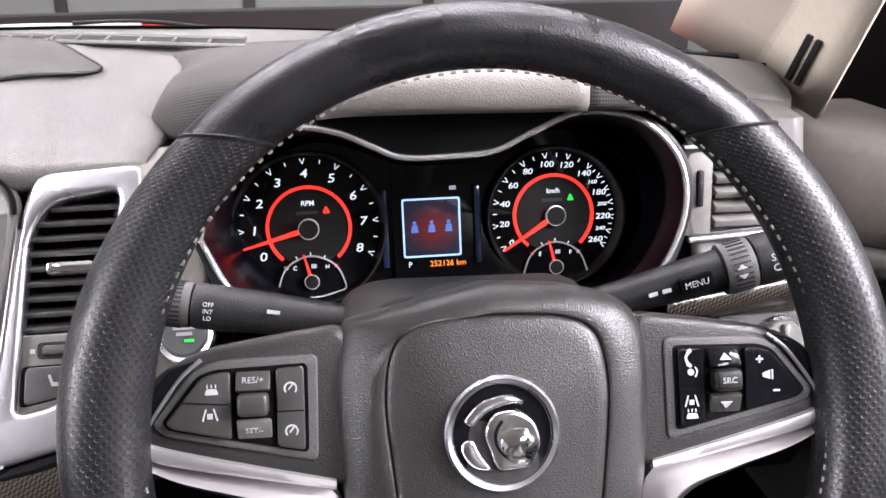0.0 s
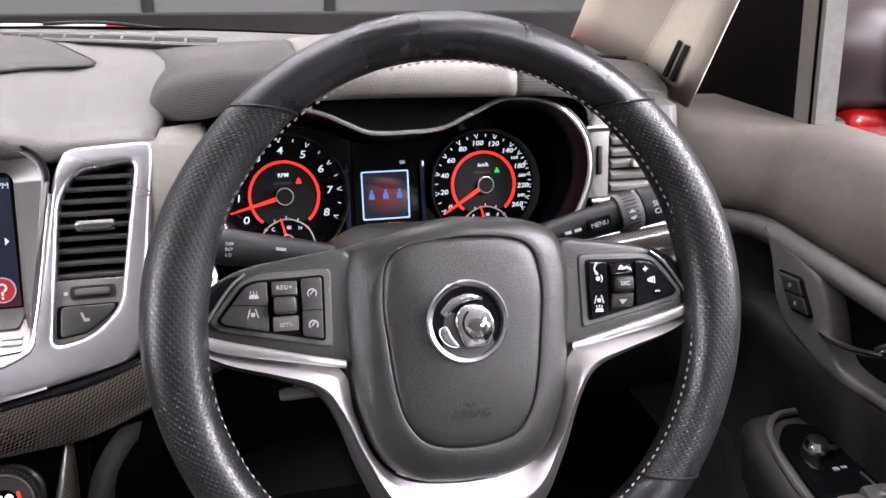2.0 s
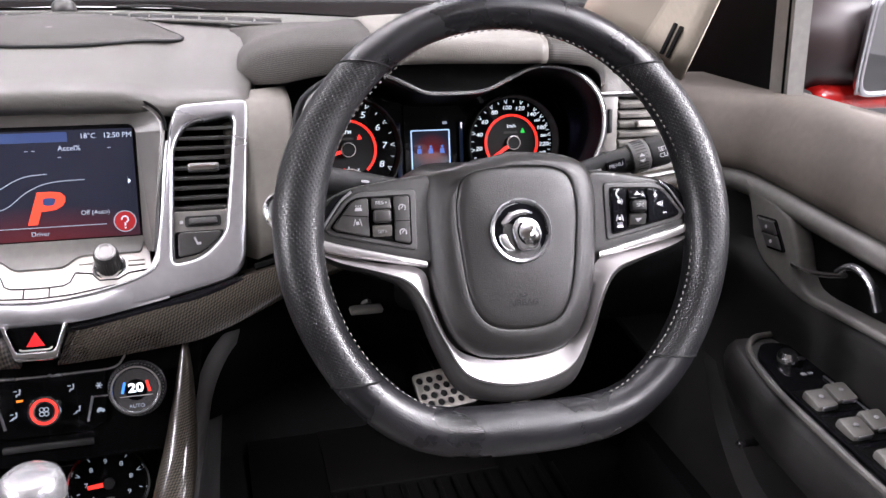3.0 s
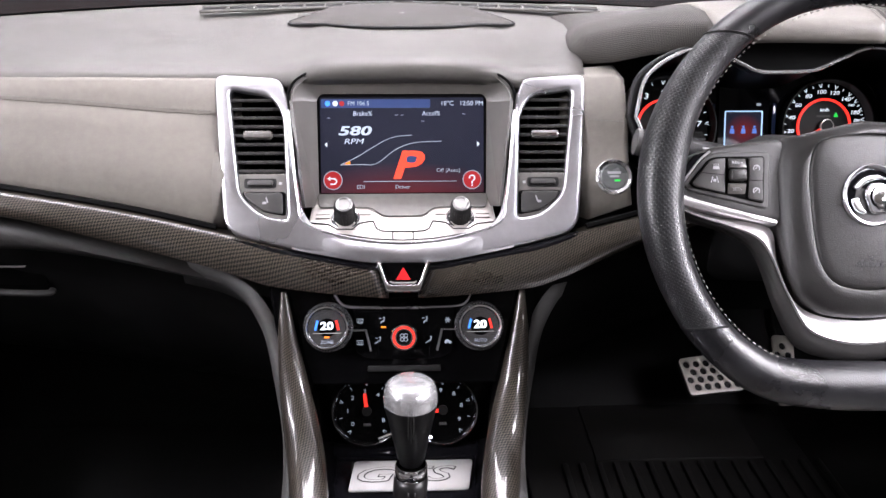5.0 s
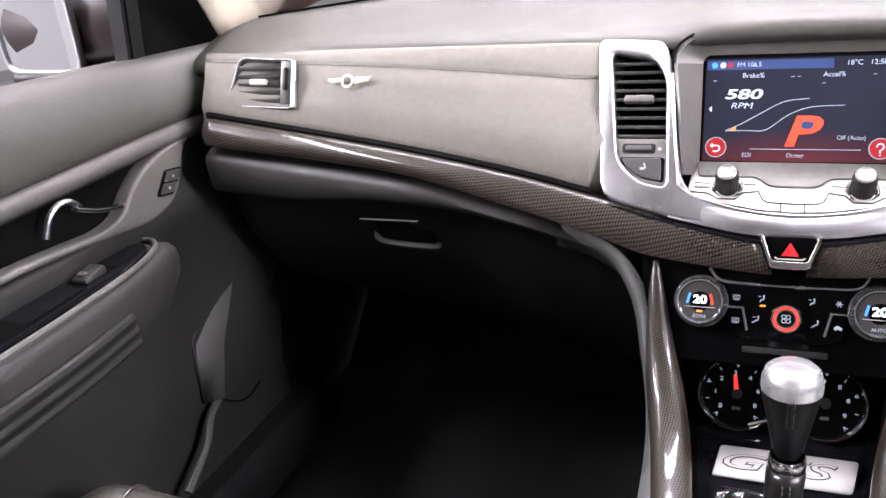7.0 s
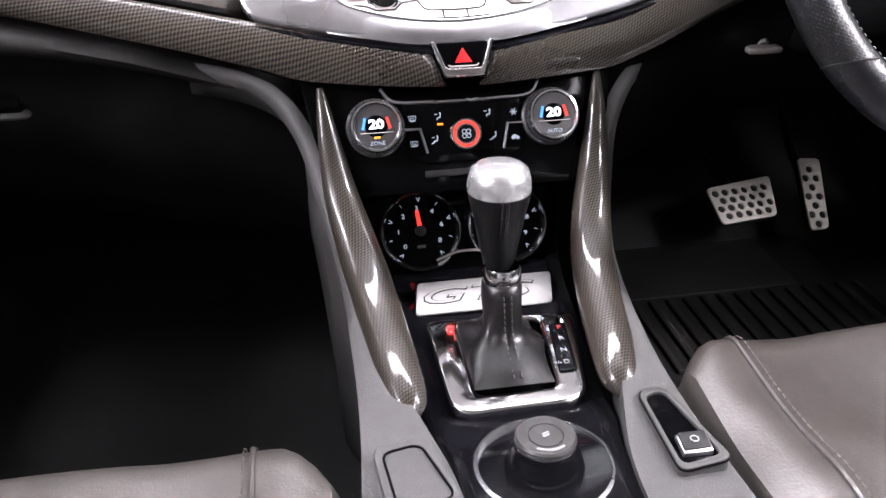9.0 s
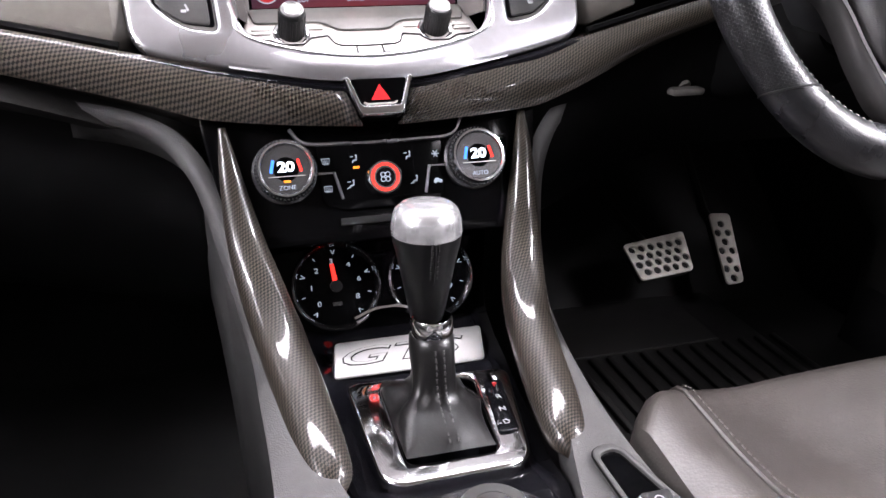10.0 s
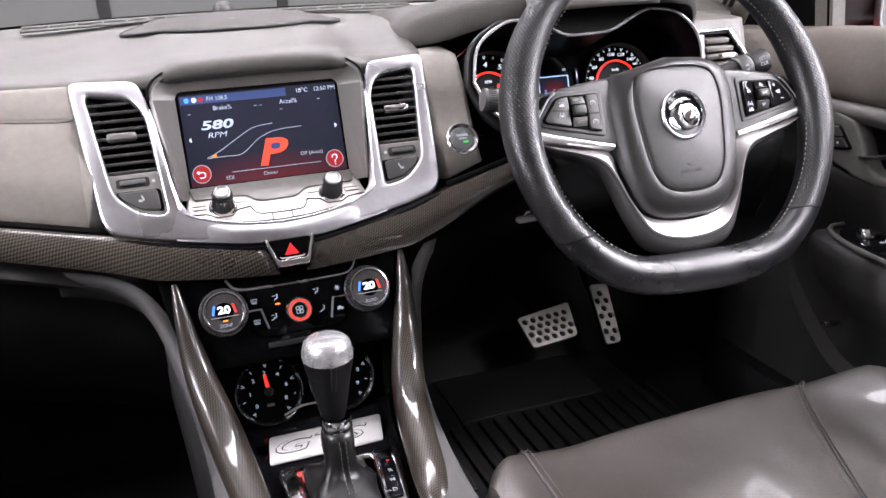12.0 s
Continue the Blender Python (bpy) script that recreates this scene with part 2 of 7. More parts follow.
def smooth(pts, n=8):
    """A smooth curve (Catmull-Rom) through a few points."""
    ps = [Vector(p) for p in pts]
    ps = [ps[0] * 2 - ps[1]] + ps + [ps[-1] * 2 - ps[-2]]
    out = []
    for i in range(1, len(ps) - 2):
        p0, p1, p2, p3 = ps[i - 1:i + 3]
        for j in range(n):
            t = j / n
            out.append(0.5 * (2 * p1 + (p2 - p0) * t + (2 * p0 - 5 * p1 + 4 * p2 - p3) * t * t + (3 * p1 - p0 - 3 * p2 + p3) * t ** 3))
    return out + [ps[-2]]


def loft(rings, ring_closed=False, path_closed=False, cap=False):
    bm = bmesh.new()
    vs = [[bm.verts.new(p) for p in r] for r in rings]
    m = len(vs[0])
    # lengths across and along, in metres, kept as the surface's own coordinates
    uv = bm.loops.layers.uv.new("UVMap")
    mid = vs[len(vs) // 2]
    across, along = [0.0], [0.0]
    for j in range(m):
        across.append(across[-1] + (mid[(j + 1) % m].co - mid[j].co).length)
    for i in range(len(vs)):
        along.append(along[-1] + (vs[(i + 1) % len(vs)][m // 2].co - vs[i][m // 2].co).length)
    for i in range(len(vs) if path_closed else len(vs) - 1):
        a, b = vs[i], vs[(i + 1) % len(vs)]
        for j in range(m if ring_closed else m - 1):
            f = bm.faces.new((a[j], a[(j + 1) % m], b[(j + 1) % m], b[j]))
            for lp, q in zip(f.loops, ((j, i), (j + 1, i), (j + 1, i + 1), (j, i + 1))):
                lp[uv].uv = (across[q[0]], along[q[1]])
    if cap:
        bm.faces.new(vs[0]), bm.faces.new(vs[-1])
    return bm


def tube(path, r, n=8, closed=False, flat=1.0):
    """A round bar along a path; r: radius or one per point."""
    ps = [Vector(p) for p in path]
    rings, up = [], None
    for i, p in enumerate(ps):
        if closed:
            t = ps[(i + 1) % len(ps)] - ps[i - 1]
        else:
            t = ps[min(i + 1, len(ps) - 1)] - ps[max(i - 1, 0)]
        t.normalize()
        if up is None:
            up = Vector((0, 0, 1)) if abs(t.z) < 0.9 else Vector((1, 0, 0))
        up = (up - t * up.dot(t)).normalized()
        s = t.cross(up)
        ri = r[i] if isinstance(r, (list, tuple)) else r
        rings.append([p + (s * math.cos(2 * math.pi * j / n) + up * flat * math.sin(2 * math.pi * j / n)) * ri for j in range(n)])
    return loft(rings, True, closed, not closed)


def lathe(profile, n=32, at=(0, 0, 0)):
    """Turned about the local z axis."""
    rings = [[(at[0] + r * math.cos(2 * math.pi * j / n), at[1] + r * math.sin(2 * math.pi * j / n), at[2] + z) for j in range(n)] for r, z in profile]
    tip = profile[-1][0] < 0.001
    bm = loft(rings, True, not tip)
    if tip:
        bm.faces.new(list(bm.verts)[-n:])
    return bm


def box(cx, cy, cz, sx, sy, sz, bev=0.0, seg=2, turn=None):
    bm = bmesh.new()
    bmesh.ops.create_cube(bm, size=1.0)
    bmesh.ops.scale(bm, vec=(sx, sy, sz), verts=bm.verts)
    if bev:
        bmesh.ops.bevel(bm, geom=list(bm.edges), offset=bev, segments=seg, affect="EDGES", profile=0.5)
    m = Matrix.Translation((cx, cy, cz))
    bmesh.ops.transform(bm, matrix=m @ turn if turn else m, verts=bm.verts)
    return bm


def join(*bms):
    out = bmesh.new()
    for b in bms:
        me = bpy.data.meshes.new("tmp")
        b.to_mesh(me)
        b.free()
        out.from_mesh(me)
        bpy.data.meshes.remove(me)
    return out


def turned(bm, m):
    bmesh.ops.transform(bm, matrix=m, verts=bm.verts)
    return bm


def panel(x, y, z, lean, yaw=0):
    """A frame whose x runs across, y up along a face leaning back by that many degrees, z out of it towards the cabin's rear."""
    return pose(x, y, z, 90 - lean, 0, yaw)


def lerp(table, x):
    """A smooth curve through a table, with no overshoot: rows of (x, value...)."""
    if x <= table[0][0]:
        return tuple(table[0][1:])
    if x >= table[-1][0]:
        return tuple(table[-1][1:])
    k = max(i for i in range(len(table) - 1) if table[i][0] <= x)
    h = table[k + 1][0] - table[k][0]
    t = (x - table[k][0]) / h

    def rise(i, c):
        return (table[i + 1][c] - table[i][c]) / (table[i + 1][0] - table[i][0])

    def slope(i, c):
        if i == 0 or i == len(table) - 1:
            return rise(0 if i == 0 else i - 1, c)
        p, q = rise(i - 1, c), rise(i, c)
        return 2 * p * q / (p + q) if p * q > 0 else 0.0
    out = []
    for c in range(1, len(table[0])):
        p, q, m, n = table[k][c], table[k + 1][c], slope(k, c) * h, slope(k + 1, c) * h
        out.append(p * (1 + 2 * t) * (1 - t) ** 2 + m * t * (1 - t) ** 2 + q * t * t * (3 - 2 * t) + n * t * t * (t - 1))
    return tuple(out)


def stitches(path, length, gap, r, normal=None):
    """Short thread bars along a path, all in one mesh."""
    ps = [Vector(p) for p in path]
    bm = bmesh.new()
    acc, on = 0.0, True
    seg = [(a, b, (b - a).length) for a, b in zip(ps, ps[1:])]
    total = sum(s[2] for s in seg)

    def at(d):
        for a, b, l in seg:
            if d <= l:
                return a.lerp(b, d / l if l else 0)
            d -= l
        return ps[-1]
    d = 0.0
    while d + length < total:
        a, b = at(d), at(d + length)
        t = (b - a).normalized()
        side = t.cross(Vector((0.3, -0.5, 0.8))).normalized() * r
        up = side.cross(t).normalized() * r
        vs = [bm.verts.new(p + s * side + u * up) for p in (a, b) for s, u in ((1, 0), (0, 1), (-1, 0), (0, -1))]
        for j in range(4):
            bm.faces.new((vs[j], vs[(j + 1) % 4], vs[4 + (j + 1) % 4], vs[4 + j]))
        bm.faces.new(vs[:4]), bm.faces.new(vs[4:])
        d += length + gap
    return bm

# ---- the showroom and the car's shell ----


def base_y(x):
    """How far ahead the foot of the windscreen lies."""
    return 0.838 - 0.20 * (abs(x) / 0.7) ** 2.2


def shell():
    g = finish("ground", box(0, 0, -0.05, 24, 24, 0.1), FLOORM)
    tagged(g, "grey polished concrete showroom floor", "floor", kind="structure")
    # side walls are made paler than the others to bounce light inside
    for nm, c, s in (("wall_ahead", (0, 7.0, 2.1), (24, 0.2, 4.2)), ("wall_behind", (0, -9.0, 2.1), (24, 0.2, 4.2)),
                     ("wall_driver_side", (7.0, 0, 2.1), (0.2, 16, 4.2)), ("wall_passenger_side", (-7.0, 0, 2.1), (0.2, 16, 4.2))):
        tagged(finish(nm, box(*c, *s), PALE if "side" in nm else WALLM), "plain painted showroom wall", "wall", kind="structure")
    tagged(finish("ceiling", box(0, 0, 4.25, 24, 24, 0.1), CEILM), "plain pale showroom ceiling", "ceiling", kind="structure")
    for x in (-1.7, -0.3, 1.1):
        p = finish("wall_panel_joint", box(x, 6.88, 1.6, 0.09, 0.03, 3.0, 0.01), LOWER)
        tagged(p, "dark vertical joint strip on the wall", "wall strip", kind="structure", group="wall strips")
    fl = loft([[(x, y, 0.315 + (max(0, y - 0.82) * 0.9)) for x in (-0.74, -0.3, 0.3, 0.82)] for y in (-1.7, -0.5, 0.3, 0.82, 1.0, 1.2)])
    solid(tagged(finish("floor", fl, CARPET), "black carpeted car floor rising to the footwell", "floor", kind="structure"), 0.02)
    fw = finish("footwell_wall", box(0.03, 1.12, 0.66, 1.58, 0.03, 0.66, 0.005), CARPET)
    tagged(fw, "black carpeted wall in front of the footwells", "wall", kind="structure")
    for s in (-1, 1):
        k = finish("kick_panel", box(s * (0.752 if s < 0 else 0.81), 0.86, 0.612, 0.02, 0.56, 0.63, 0.006), DARK)
        tagged(k, "black plastic panel at the side of the footwell", "panel", kind="structure")
        sill = loft([[(s * x + (0.06 if s > 0 else 0), y, z) for x, z in ((0.79, 0.30), (0.79, 0.395), (0.76, 0.405), (0.70, 0.395), (0.68, 0.32))] for y in (0.66, 0.5, 0.2, -0.6, -1.7)])
        solid(tagged(finish("door_sill", sill, DARK), "black door sill trim", "sill", kind="structure"), 0.004)
    roof = loft([[(x, y, 1.46 - 0.10 * (x / 0.6) ** 2 - 0.06 * ((y + 0.5) / 0.9) ** 2) for x in [i * 0.1 - 0.6 for i in range(13)]] for y in (-1.7, -1.2, -0.6, 0.0, 0.22)])
    solid(tagged(finish("car_roof", roof, ROOFM), "pale fabric headlining of the car roof", "roof", kind="structure"), 0.03)
    rear = finish("rear_bulkhead", box(0, -1.75, 0.65, 1.44, 0.06, 0.75, 0.02), SEAT)
    tagged(rear, "dark leather rear seat bulkhead", "bulkhead", kind="structure")
    # windscreen: a bowed sheet from the dash's far edge up to the roof
    ws = loft([[(x * (1 - 0.12 * t), base_y(x) + (0.24 - 0.838 + 0.13 * (abs(x) / 0.7) ** 2) * t, 1.0 - 0.02 * (x / 0.7) ** 2 + 0.37 * t) for x in [i * 0.07 - 0.7 for i in range(21)]] for t in (0, 0.25, 0.5, 0.75, 1)])
    w = solid(finish("windscreen", ws, GLASS), 0.004)
    w.visible_shadow = False
    tagged(w, "clear curved windscreen over the dashboard", "windscreen", kind="structure")

    # black border printed round the foot of the windscreen
    fr = loft([[(x * (1 - 0.12 * t), base_y(x) - 0.006 + (0.24 - 0.838 + 0.13 * (abs(x) / 0.7) ** 2) * t, 1.0 - 0.02 * (x / 0.7) ** 2 + 0.37 * t - 0.003) for x in [i * 0.07 - 0.7 for i in range(21)]] for t in (-0.02, 0.0, 0.020)])
    solid(tagged(finish("windscreen_border", fr, BLACK), "black border at the foot of the windscreen", "border", kind="structure"), 0.001)


shell()


def bonnet():
    b = thing("bonnet", pose(0, 1.6, 0.9), "glossy red bonnet beyond the windscreen", "bonnet")
    rings = []
    for y, z in ((0.99, 0.962), (1.12, 0.972), (1.3, 0.953), (1.6, 0.905), (2.0, 0.80)):
        rings.append([(x, y - 0.22 * (x / 0.8) ** 2, z - 0.05 * (x / 0.8) ** 2 + 0.006 * math.cos(x * 9)) for x in [i * 0.08 - 0.8 for i in range(21)]])
    solid(part("panel", loft(rings), RED, b, w=True), 0.004)
    cowl = loft([[(x, y - 0.20 * (abs(x) / 0.75) ** 2.2, z) for x in [i * 0.075 - 0.75 for i in range(21)]] for y, z in ((0.835, 0.985), (0.88, 0.970), (0.99, 0.955))])
    solid(part("cowl", cowl, DARK, b, "black plastic cowl", w=True), 0.004)
    wp = thing("wiper", pose(0.05, 0.92, 0.98), "pale grey wiper parked at the foot of the windscreen", "wiper")
    part("blade", tube(smooth([(-0.10, 0.925, 0.990), (0.0, 0.935, 0.992), (0.12, 0.93, 0.990)]), 0.0055, 8, flat=0.8), WIPER, wp, "pale worn blade", w=True)
    part("arm", tube(smooth([(0.05, 0.93, 0.996), (0.12, 0.94, 0.995), (0.20, 0.95, 0.984)]), 0.004, 8, flat=0.6), DARK, wp, w=True)
    part("spindle", lathe([(0.010, 0.0), (0.010, 0.012), (0.006, 0.016), (0.0005, 0.017)], 20, (0.20, 0.95, 0.968)), DARK, wp, w=True)


bonnet()

# ---- dashboard ----
dash = thing("dashboard", pose(0, 0.6, 0.9), "grey grained dashboard with stitched panels and carbon-look trim", "dashboard")
TRIM_TOP = [(-0.70, 0.445, 0.897), (-0.653, 0.442, 0.891), (-0.41, 0.435, 0.857), (-0.28, 0.428, 0.835), (-0.18, 0.421, 0.813), (-0.09, 0.409, 0.794), (0, 0.404, 0.784), (0.09, 0.409, 0.794), (0.18, 0.42, 0.812), (0.265, 0.42, 0.834), (0.31, 0.42, 0.845)]
TRIM_LOW = [(-0.70, 0.438, 0.868), (-0.648, 0.435, 0.862), (-0.41, 0.425, 0.838), (-0.28, 0.416, 0.808), (-0.174, 0.406, 0.780), (-0.13, 0.40, 0.767), (0, 0.390, 0.757), (0.13, 0.40, 0.763), (0.16, 0.405, 0.771), (0.25, 0.415, 0.808), (0.31, 0.418, 0.826)]


def dashboard():
    n = 72
    xs = [-0.70 + 1.372 * i / n for i in range(n + 1)]

    def front(x):
        a = abs(x)
        if x < -0.2:
            return lerp([(-0.72, 0.500, 0.950), (-0.52, 0.500, 0.963), (-0.32, 0.503, 0.962), (-0.2, 0.524, 0.957)], x)
        if a <= 0.2:
            return lerp([(0, 0.505, 0.972), (0.09, 0.508, 0.969), (0.118, 0.52, 0.958), (0.2, 0.528, 0.957)], a)
        return lerp([(0.2, 0.54, 0.957), (0.212, 0.66, 0.974), (0.50, 0.66, 0.978), (0.56, 0.575, 0.982), (0.76, 0.565, 0.968)], x)
    rings = []
    for x in xs:
        yf, zf = front(x)
        yb, zb = base_y(x), 1.0 - 0.02 * (x / 0.7) ** 2
        r = []
        for t in [i / 14 for i in range(15)]:
            y = yb + (yf - yb) * t
            z = zb + (zf - zb) * t + 0.008 * math.sin(math.pi * t)
            r.append((x, y, z))
        r += [(x, yf - 0.005, zf - 0.004), (x, yf - 0.006, zf - 0.012), (x, yf + 0.004, zf - 0.02)]
        rings.append(r)
    solid(part("top_pad", loft(rings), PAD, dash, "grained grey upper pad", w=True, angle=60), 0.004)
    # passenger fascia, with its stitched seam; its inner end tucks behind the centre stack
    zs = [(-0.71, 0.955), (-0.526, 0.947), (-0.348, 0.936), (-0.194, 0.919)]
    rings, seam = [], []
    for i in range(33):
        x = min(-0.668 + 0.474 * i / 30, -0.194) if i < 32 else -0.172
        yf, zf = front(x)
        s = lerp(zs, x)[0]
        yt, zt = lerp(TRIM_TOP, x)
        ys = lerp([(-0.71, 0.478), (-0.348, 0.480), (-0.25, 0.487), (-0.194, 0.497)], x)[0]
        if i == 32:
            yf, ys, yt = yf + 0.02, ys + 0.02, yt + 0.02
        rings.append([(x, yf, zf - 0.003), (x, yf - 0.012, zf - 0.007), (x, ys + 0.004, s + 0.008), (x, ys, s + 0.001), (x, ys + 0.002, s), (x, ys - 0.001, s - 0.002),
                      (x, ys - 0.008, s - 0.02), (x, yt + 0.022, (s + zt) / 2), (x, yt + 0.012, zt + 0.012), (x, yt + 0.012, zt - 0.006)])
        seam.append((x, ys - 0.001, s + 0.004))
    solid(part("passenger_fascia", loft(rings), SUEDE, dash, "matt stitched fascia panel", w=True, angle=50), 0.004)
    part("stitching", stitches(seam, 0.004, 0.0016, 0.0005), THREAD, dash, w=True)
    # driver inner fascia, between the centre stack and the instruments
    rings = []
    for i in range(9):
        x = 0.193 + 0.044 * i / 8
        k = i / 8
        if i == 0:
            rings.append([(0.172, 0.565, 0.962), (0.172, 0.54, 0.955), (0.172, 0.515, 0.912), (0.172, 0.513, 0.908), (0.172, 0.485, 0.87), (0.172, 0.455, 0.822)])
        rings.append([(x, 0.545 + 0.02 * k, 0.957), (x, 0.515 - 0.005 * k, 0.952), (x, 0.490 - 0.012 * k, 0.912), (x, 0.489 - 0.012 * k, 0.908), (x, 0.465 - 0.006 * k, 0.87), (x, 0.435, 0.822 + 0.016 * k)])
    solid(part("inner_fascia", loft(rings), SUEDE, dash, "matt fascia beside the wheel", w=True, angle=50), 0.004)
    part("stitching", stitches([(0.197, 0.488, 0.915), (0.215, 0.484, 0.915), (0.236, 0.478, 0.915)], 0.004, 0.0016, 0.0005), THREAD, dash, w=True)
    # driver outer fascia round the side vent
    rings = []
    for i in range(11):
        x = 0.574 + 0.088 * i / 10
        rings.append([(x, 0.585, 0.982 - 0.012 * i / 10), (x, 0.552, 0.980 - 0.012 * i / 10), (x, 0.526, 0.966), (x, 0.512, 0.918), (x, 0.494, 0.880), (x, 0.468, 0.83)])
    solid(part("outer_fascia", loft(rings), PAD, dash, "matt fascia by the door", w=True, angle=50), 0.004)
    # carbon trim strips, bowed outwards
    def strip(x0, x1, nn):
        rr = []
        for i in range(nn + 1):
            x = x0 + (x1 - x0) * i / nn
            (ya, za), (yb, zb) = lerp(TRIM_TOP, x), lerp(TRIM_LOW, x)
            lean = math.copysign(0.013 * max(0.0, 1 - (abs(x) - 0.028) / 0.08), x)
            ring = [(x, ya + 0.014, za - 0.001), (x, ya + 0.002, za - 0.0005)]
            for t in [j / 8 for j in range(9)]:
                ring.append((x - lean * t, ya + (yb - ya) * t - 0.0075 * math.sin(math.pi * (0.06 + 0.84 * t)), za + (zb - za) * t))
            ring.append((x - lean, yb + 0.014, zb - 0.003))
            rr.append(ring)
        return loft(rr)
    solid(part("carbon_trim", strip(-0.658, -0.028, 60), CARBON, dash, "lacquered carbon-weave trim strip", w=True, angle=60), 0.003)
    solid(part("carbon_trim", strip(0.028, 0.31, 30), CARBON, dash, "lacquered carbon-weave trim strip", w=True, angle=28), 0.003)
    for x0, x1 in ((-0.66, -0.19), (0.19, 0.31)):
        ln = [(x0 + (x1 - x0) * i / 24, *lerp(TRIM_TOP, x0 + (x1 - x0) * i / 24)) for i in range(25)]
        part("shadow_gap", tube([(x, y + 0.007, z + 0.0035) for x, y, z in ln], 0.0034, 6), BLACK, dash, w=True)
    # lower passenger panel and glovebox lid, the lid darkened for its shade
    rings, lid = [], []
    for i in range(31):
        x = -0.665 + 0.535 * i / 30
        yb, zb = lerp(TRIM_LOW, x)
        e = max(0.0, (x + 0.27) / 0.12)
        yb, zb = yb + 0.035 * e, zb - 0.015 * e
        h = lerp([(-0.70, 0.038), (-0.56, 0.033), (-0.42, 0.016), (-0.30, 0.007), (-0.13, 0.004)], x)[0]
        tuck = 0.012 * max(0.0, min(1.0, (x + 0.40) / 0.12))
        yb = yb + tuck
        rings.append([(x, yb + 0.018, zb), (x, yb + 0.022, zb - 0.010), (x, yb + 0.010, zb - 0.014), (x, yb + 0.003, zb - 0.018), (x, yb, zb - 0.024), (x, yb + 0.003, zb - 0.020 - h), (x, yb + 0.010, zb - 0.025 - h), (x, yb + 0.030, zb - 0.026 - h)])
        lid.append([(x, yb + 0.026, zb - 0.024 - h), (x, yb + 0.032, zb - 0.030 - h), (x, yb + 0.040, zb - 0.075), (x, yb + 0.060, zb - 0.13), (x, yb + 0.11, zb - 0.20), (x, yb + 0.17, zb - 0.25), (x, yb + 0.45, zb - 0.28)])
    solid(part("lower_band", loft(rings), ARMP, dash, "dark grey grained band under the trim", w=True, angle=60), 0.004)
    solid(part("glovebox_lid", loft(lid), DARK, dash, "glovebox lid, the shade under the band put into its colour", w=True, angle=60), 0.004)
    rings = []
    for i in range(21):
        x = 0.13 + 0.54 * i / 20
        yb, zb = lerp(TRIM_LOW, x)
        zb = max(zb, 0.79 if x > 0.2 else zb)
        rings.append([(x, yb + 0.016, zb), (x, yb + 0.02, zb - 0.05), (x, yb + 0.06, zb - 0.13), (x, yb + 0.2, zb - 0.17), (x, yb + 0.4, zb - 0.16)])
    # near-black colour holds the shade of the driver's footwell
    solid(part("knee_panel", loft(rings), BLACK, dash, "panel under the steering column, its shade put into the colour", w=True, angle=60), 0.004)
    # speaker grille, demister slot and light sensor on the top pad
    sp = fillet([(-0.14, 0.675), (-0.05, 0.62), (0.05, 0.62), (0.14, 0.675), (0.07, 0.765), (-0.07, 0.765)], [0.012, 0.06, 0.06, 0.012, 0.06, 0.06])
    def pad_z(x, y):
        yf, zf = front(x)
        yb, zb = base_y(x), 1.0 - 0.02 * (x / 0.7) ** 2
        t = (y - yb) / (yf - yb)
        return zb + (zf - zb) * t + 0.008 * math.sin(math.pi * t) + 0.0035
    rings = []
    for k, up in ((1.0, -0.005), (1.0, 0.0016), (0.985, 0.0024), (0.8, 0.0022), (0.55, 0.0022), (0.3, 0.0022), (0.03, 0.0022)):
        rings.append([(x * k, 0.690 + (y - 0.690) * k, pad_z(x * k, 0.690 + (y - 0.690) * k) + up) for x, y in sp])
    part("speaker_grille", loft(rings, True), FABRIC, dash, "fine mesh speaker grille", w=True, angle=60)
    part("speaker_rim", tube([(x * 1.012, 0.690 + (y - 0.690) * 1.02, pad_z(x, y) + 0.0006) for x, y in sp], 0.0017, 6, closed=True), DARK, dash, w=True)
    slot = smooth([(-0.25, 0.715, 0), (-0.1, 0.762, 0), (0.0, 0.770, 0), (0.1, 0.762, 0), (0.25, 0.715, 0)], 10)
    part("demister_slot", loft([[p + Vector((0, -0.010, 1.0005)), p + Vector((0, 0.0, 0.9985)), p + Vector((0, 0.010, 1.0035))] for p in slot]), DARK, dash, w=True)
    part("demister_frame", join(tube([p + Vector((0, -0.011, 1.000)) for p in slot], 0.0022, 6), tube([p + Vector((0, 0.011, 1.003)) for p in slot], 0.0022, 6)), PAD, dash, w=True)
    for i in range(2, len(slot) - 2, 2):
        part("slot_rib", box(slot[i].x, slot[i].y, 1.0015, 0.0025, 0.020, 0.0030, 0.0006, 1), PAD, dash, w=True)
    part("light_sensor", lathe([(0.012, 0), (0.0145, 0.004), (0.0145, 0.008), (0.0125, 0.013), (0.0085, 0.0165), (0.004, 0.018), (0.0005, 0.0183)], 24, (0.002, 0.803, 0.999)), SLAT, dash, "small black dome", w=True)


dashboard()

# ---- centre stack ----
S = panel(0, 0.47, 0.88, 35)
stack = thing("centre_stack", S, "satin silver centre stack framing vents and screen", "centre stack")
HALF = [(-0.1205, 0.066), (-0.1105, -0.0135), (-0.099, -0.0745), (-0.05, -0.0890)]
VENT = [(-0.181, 0.0745), (-0.137, 0.0675), (-0.1245, 0.046), (-0.1175, -0.068), (-0.143, -0.0635), (-0.1655, -0.042)]


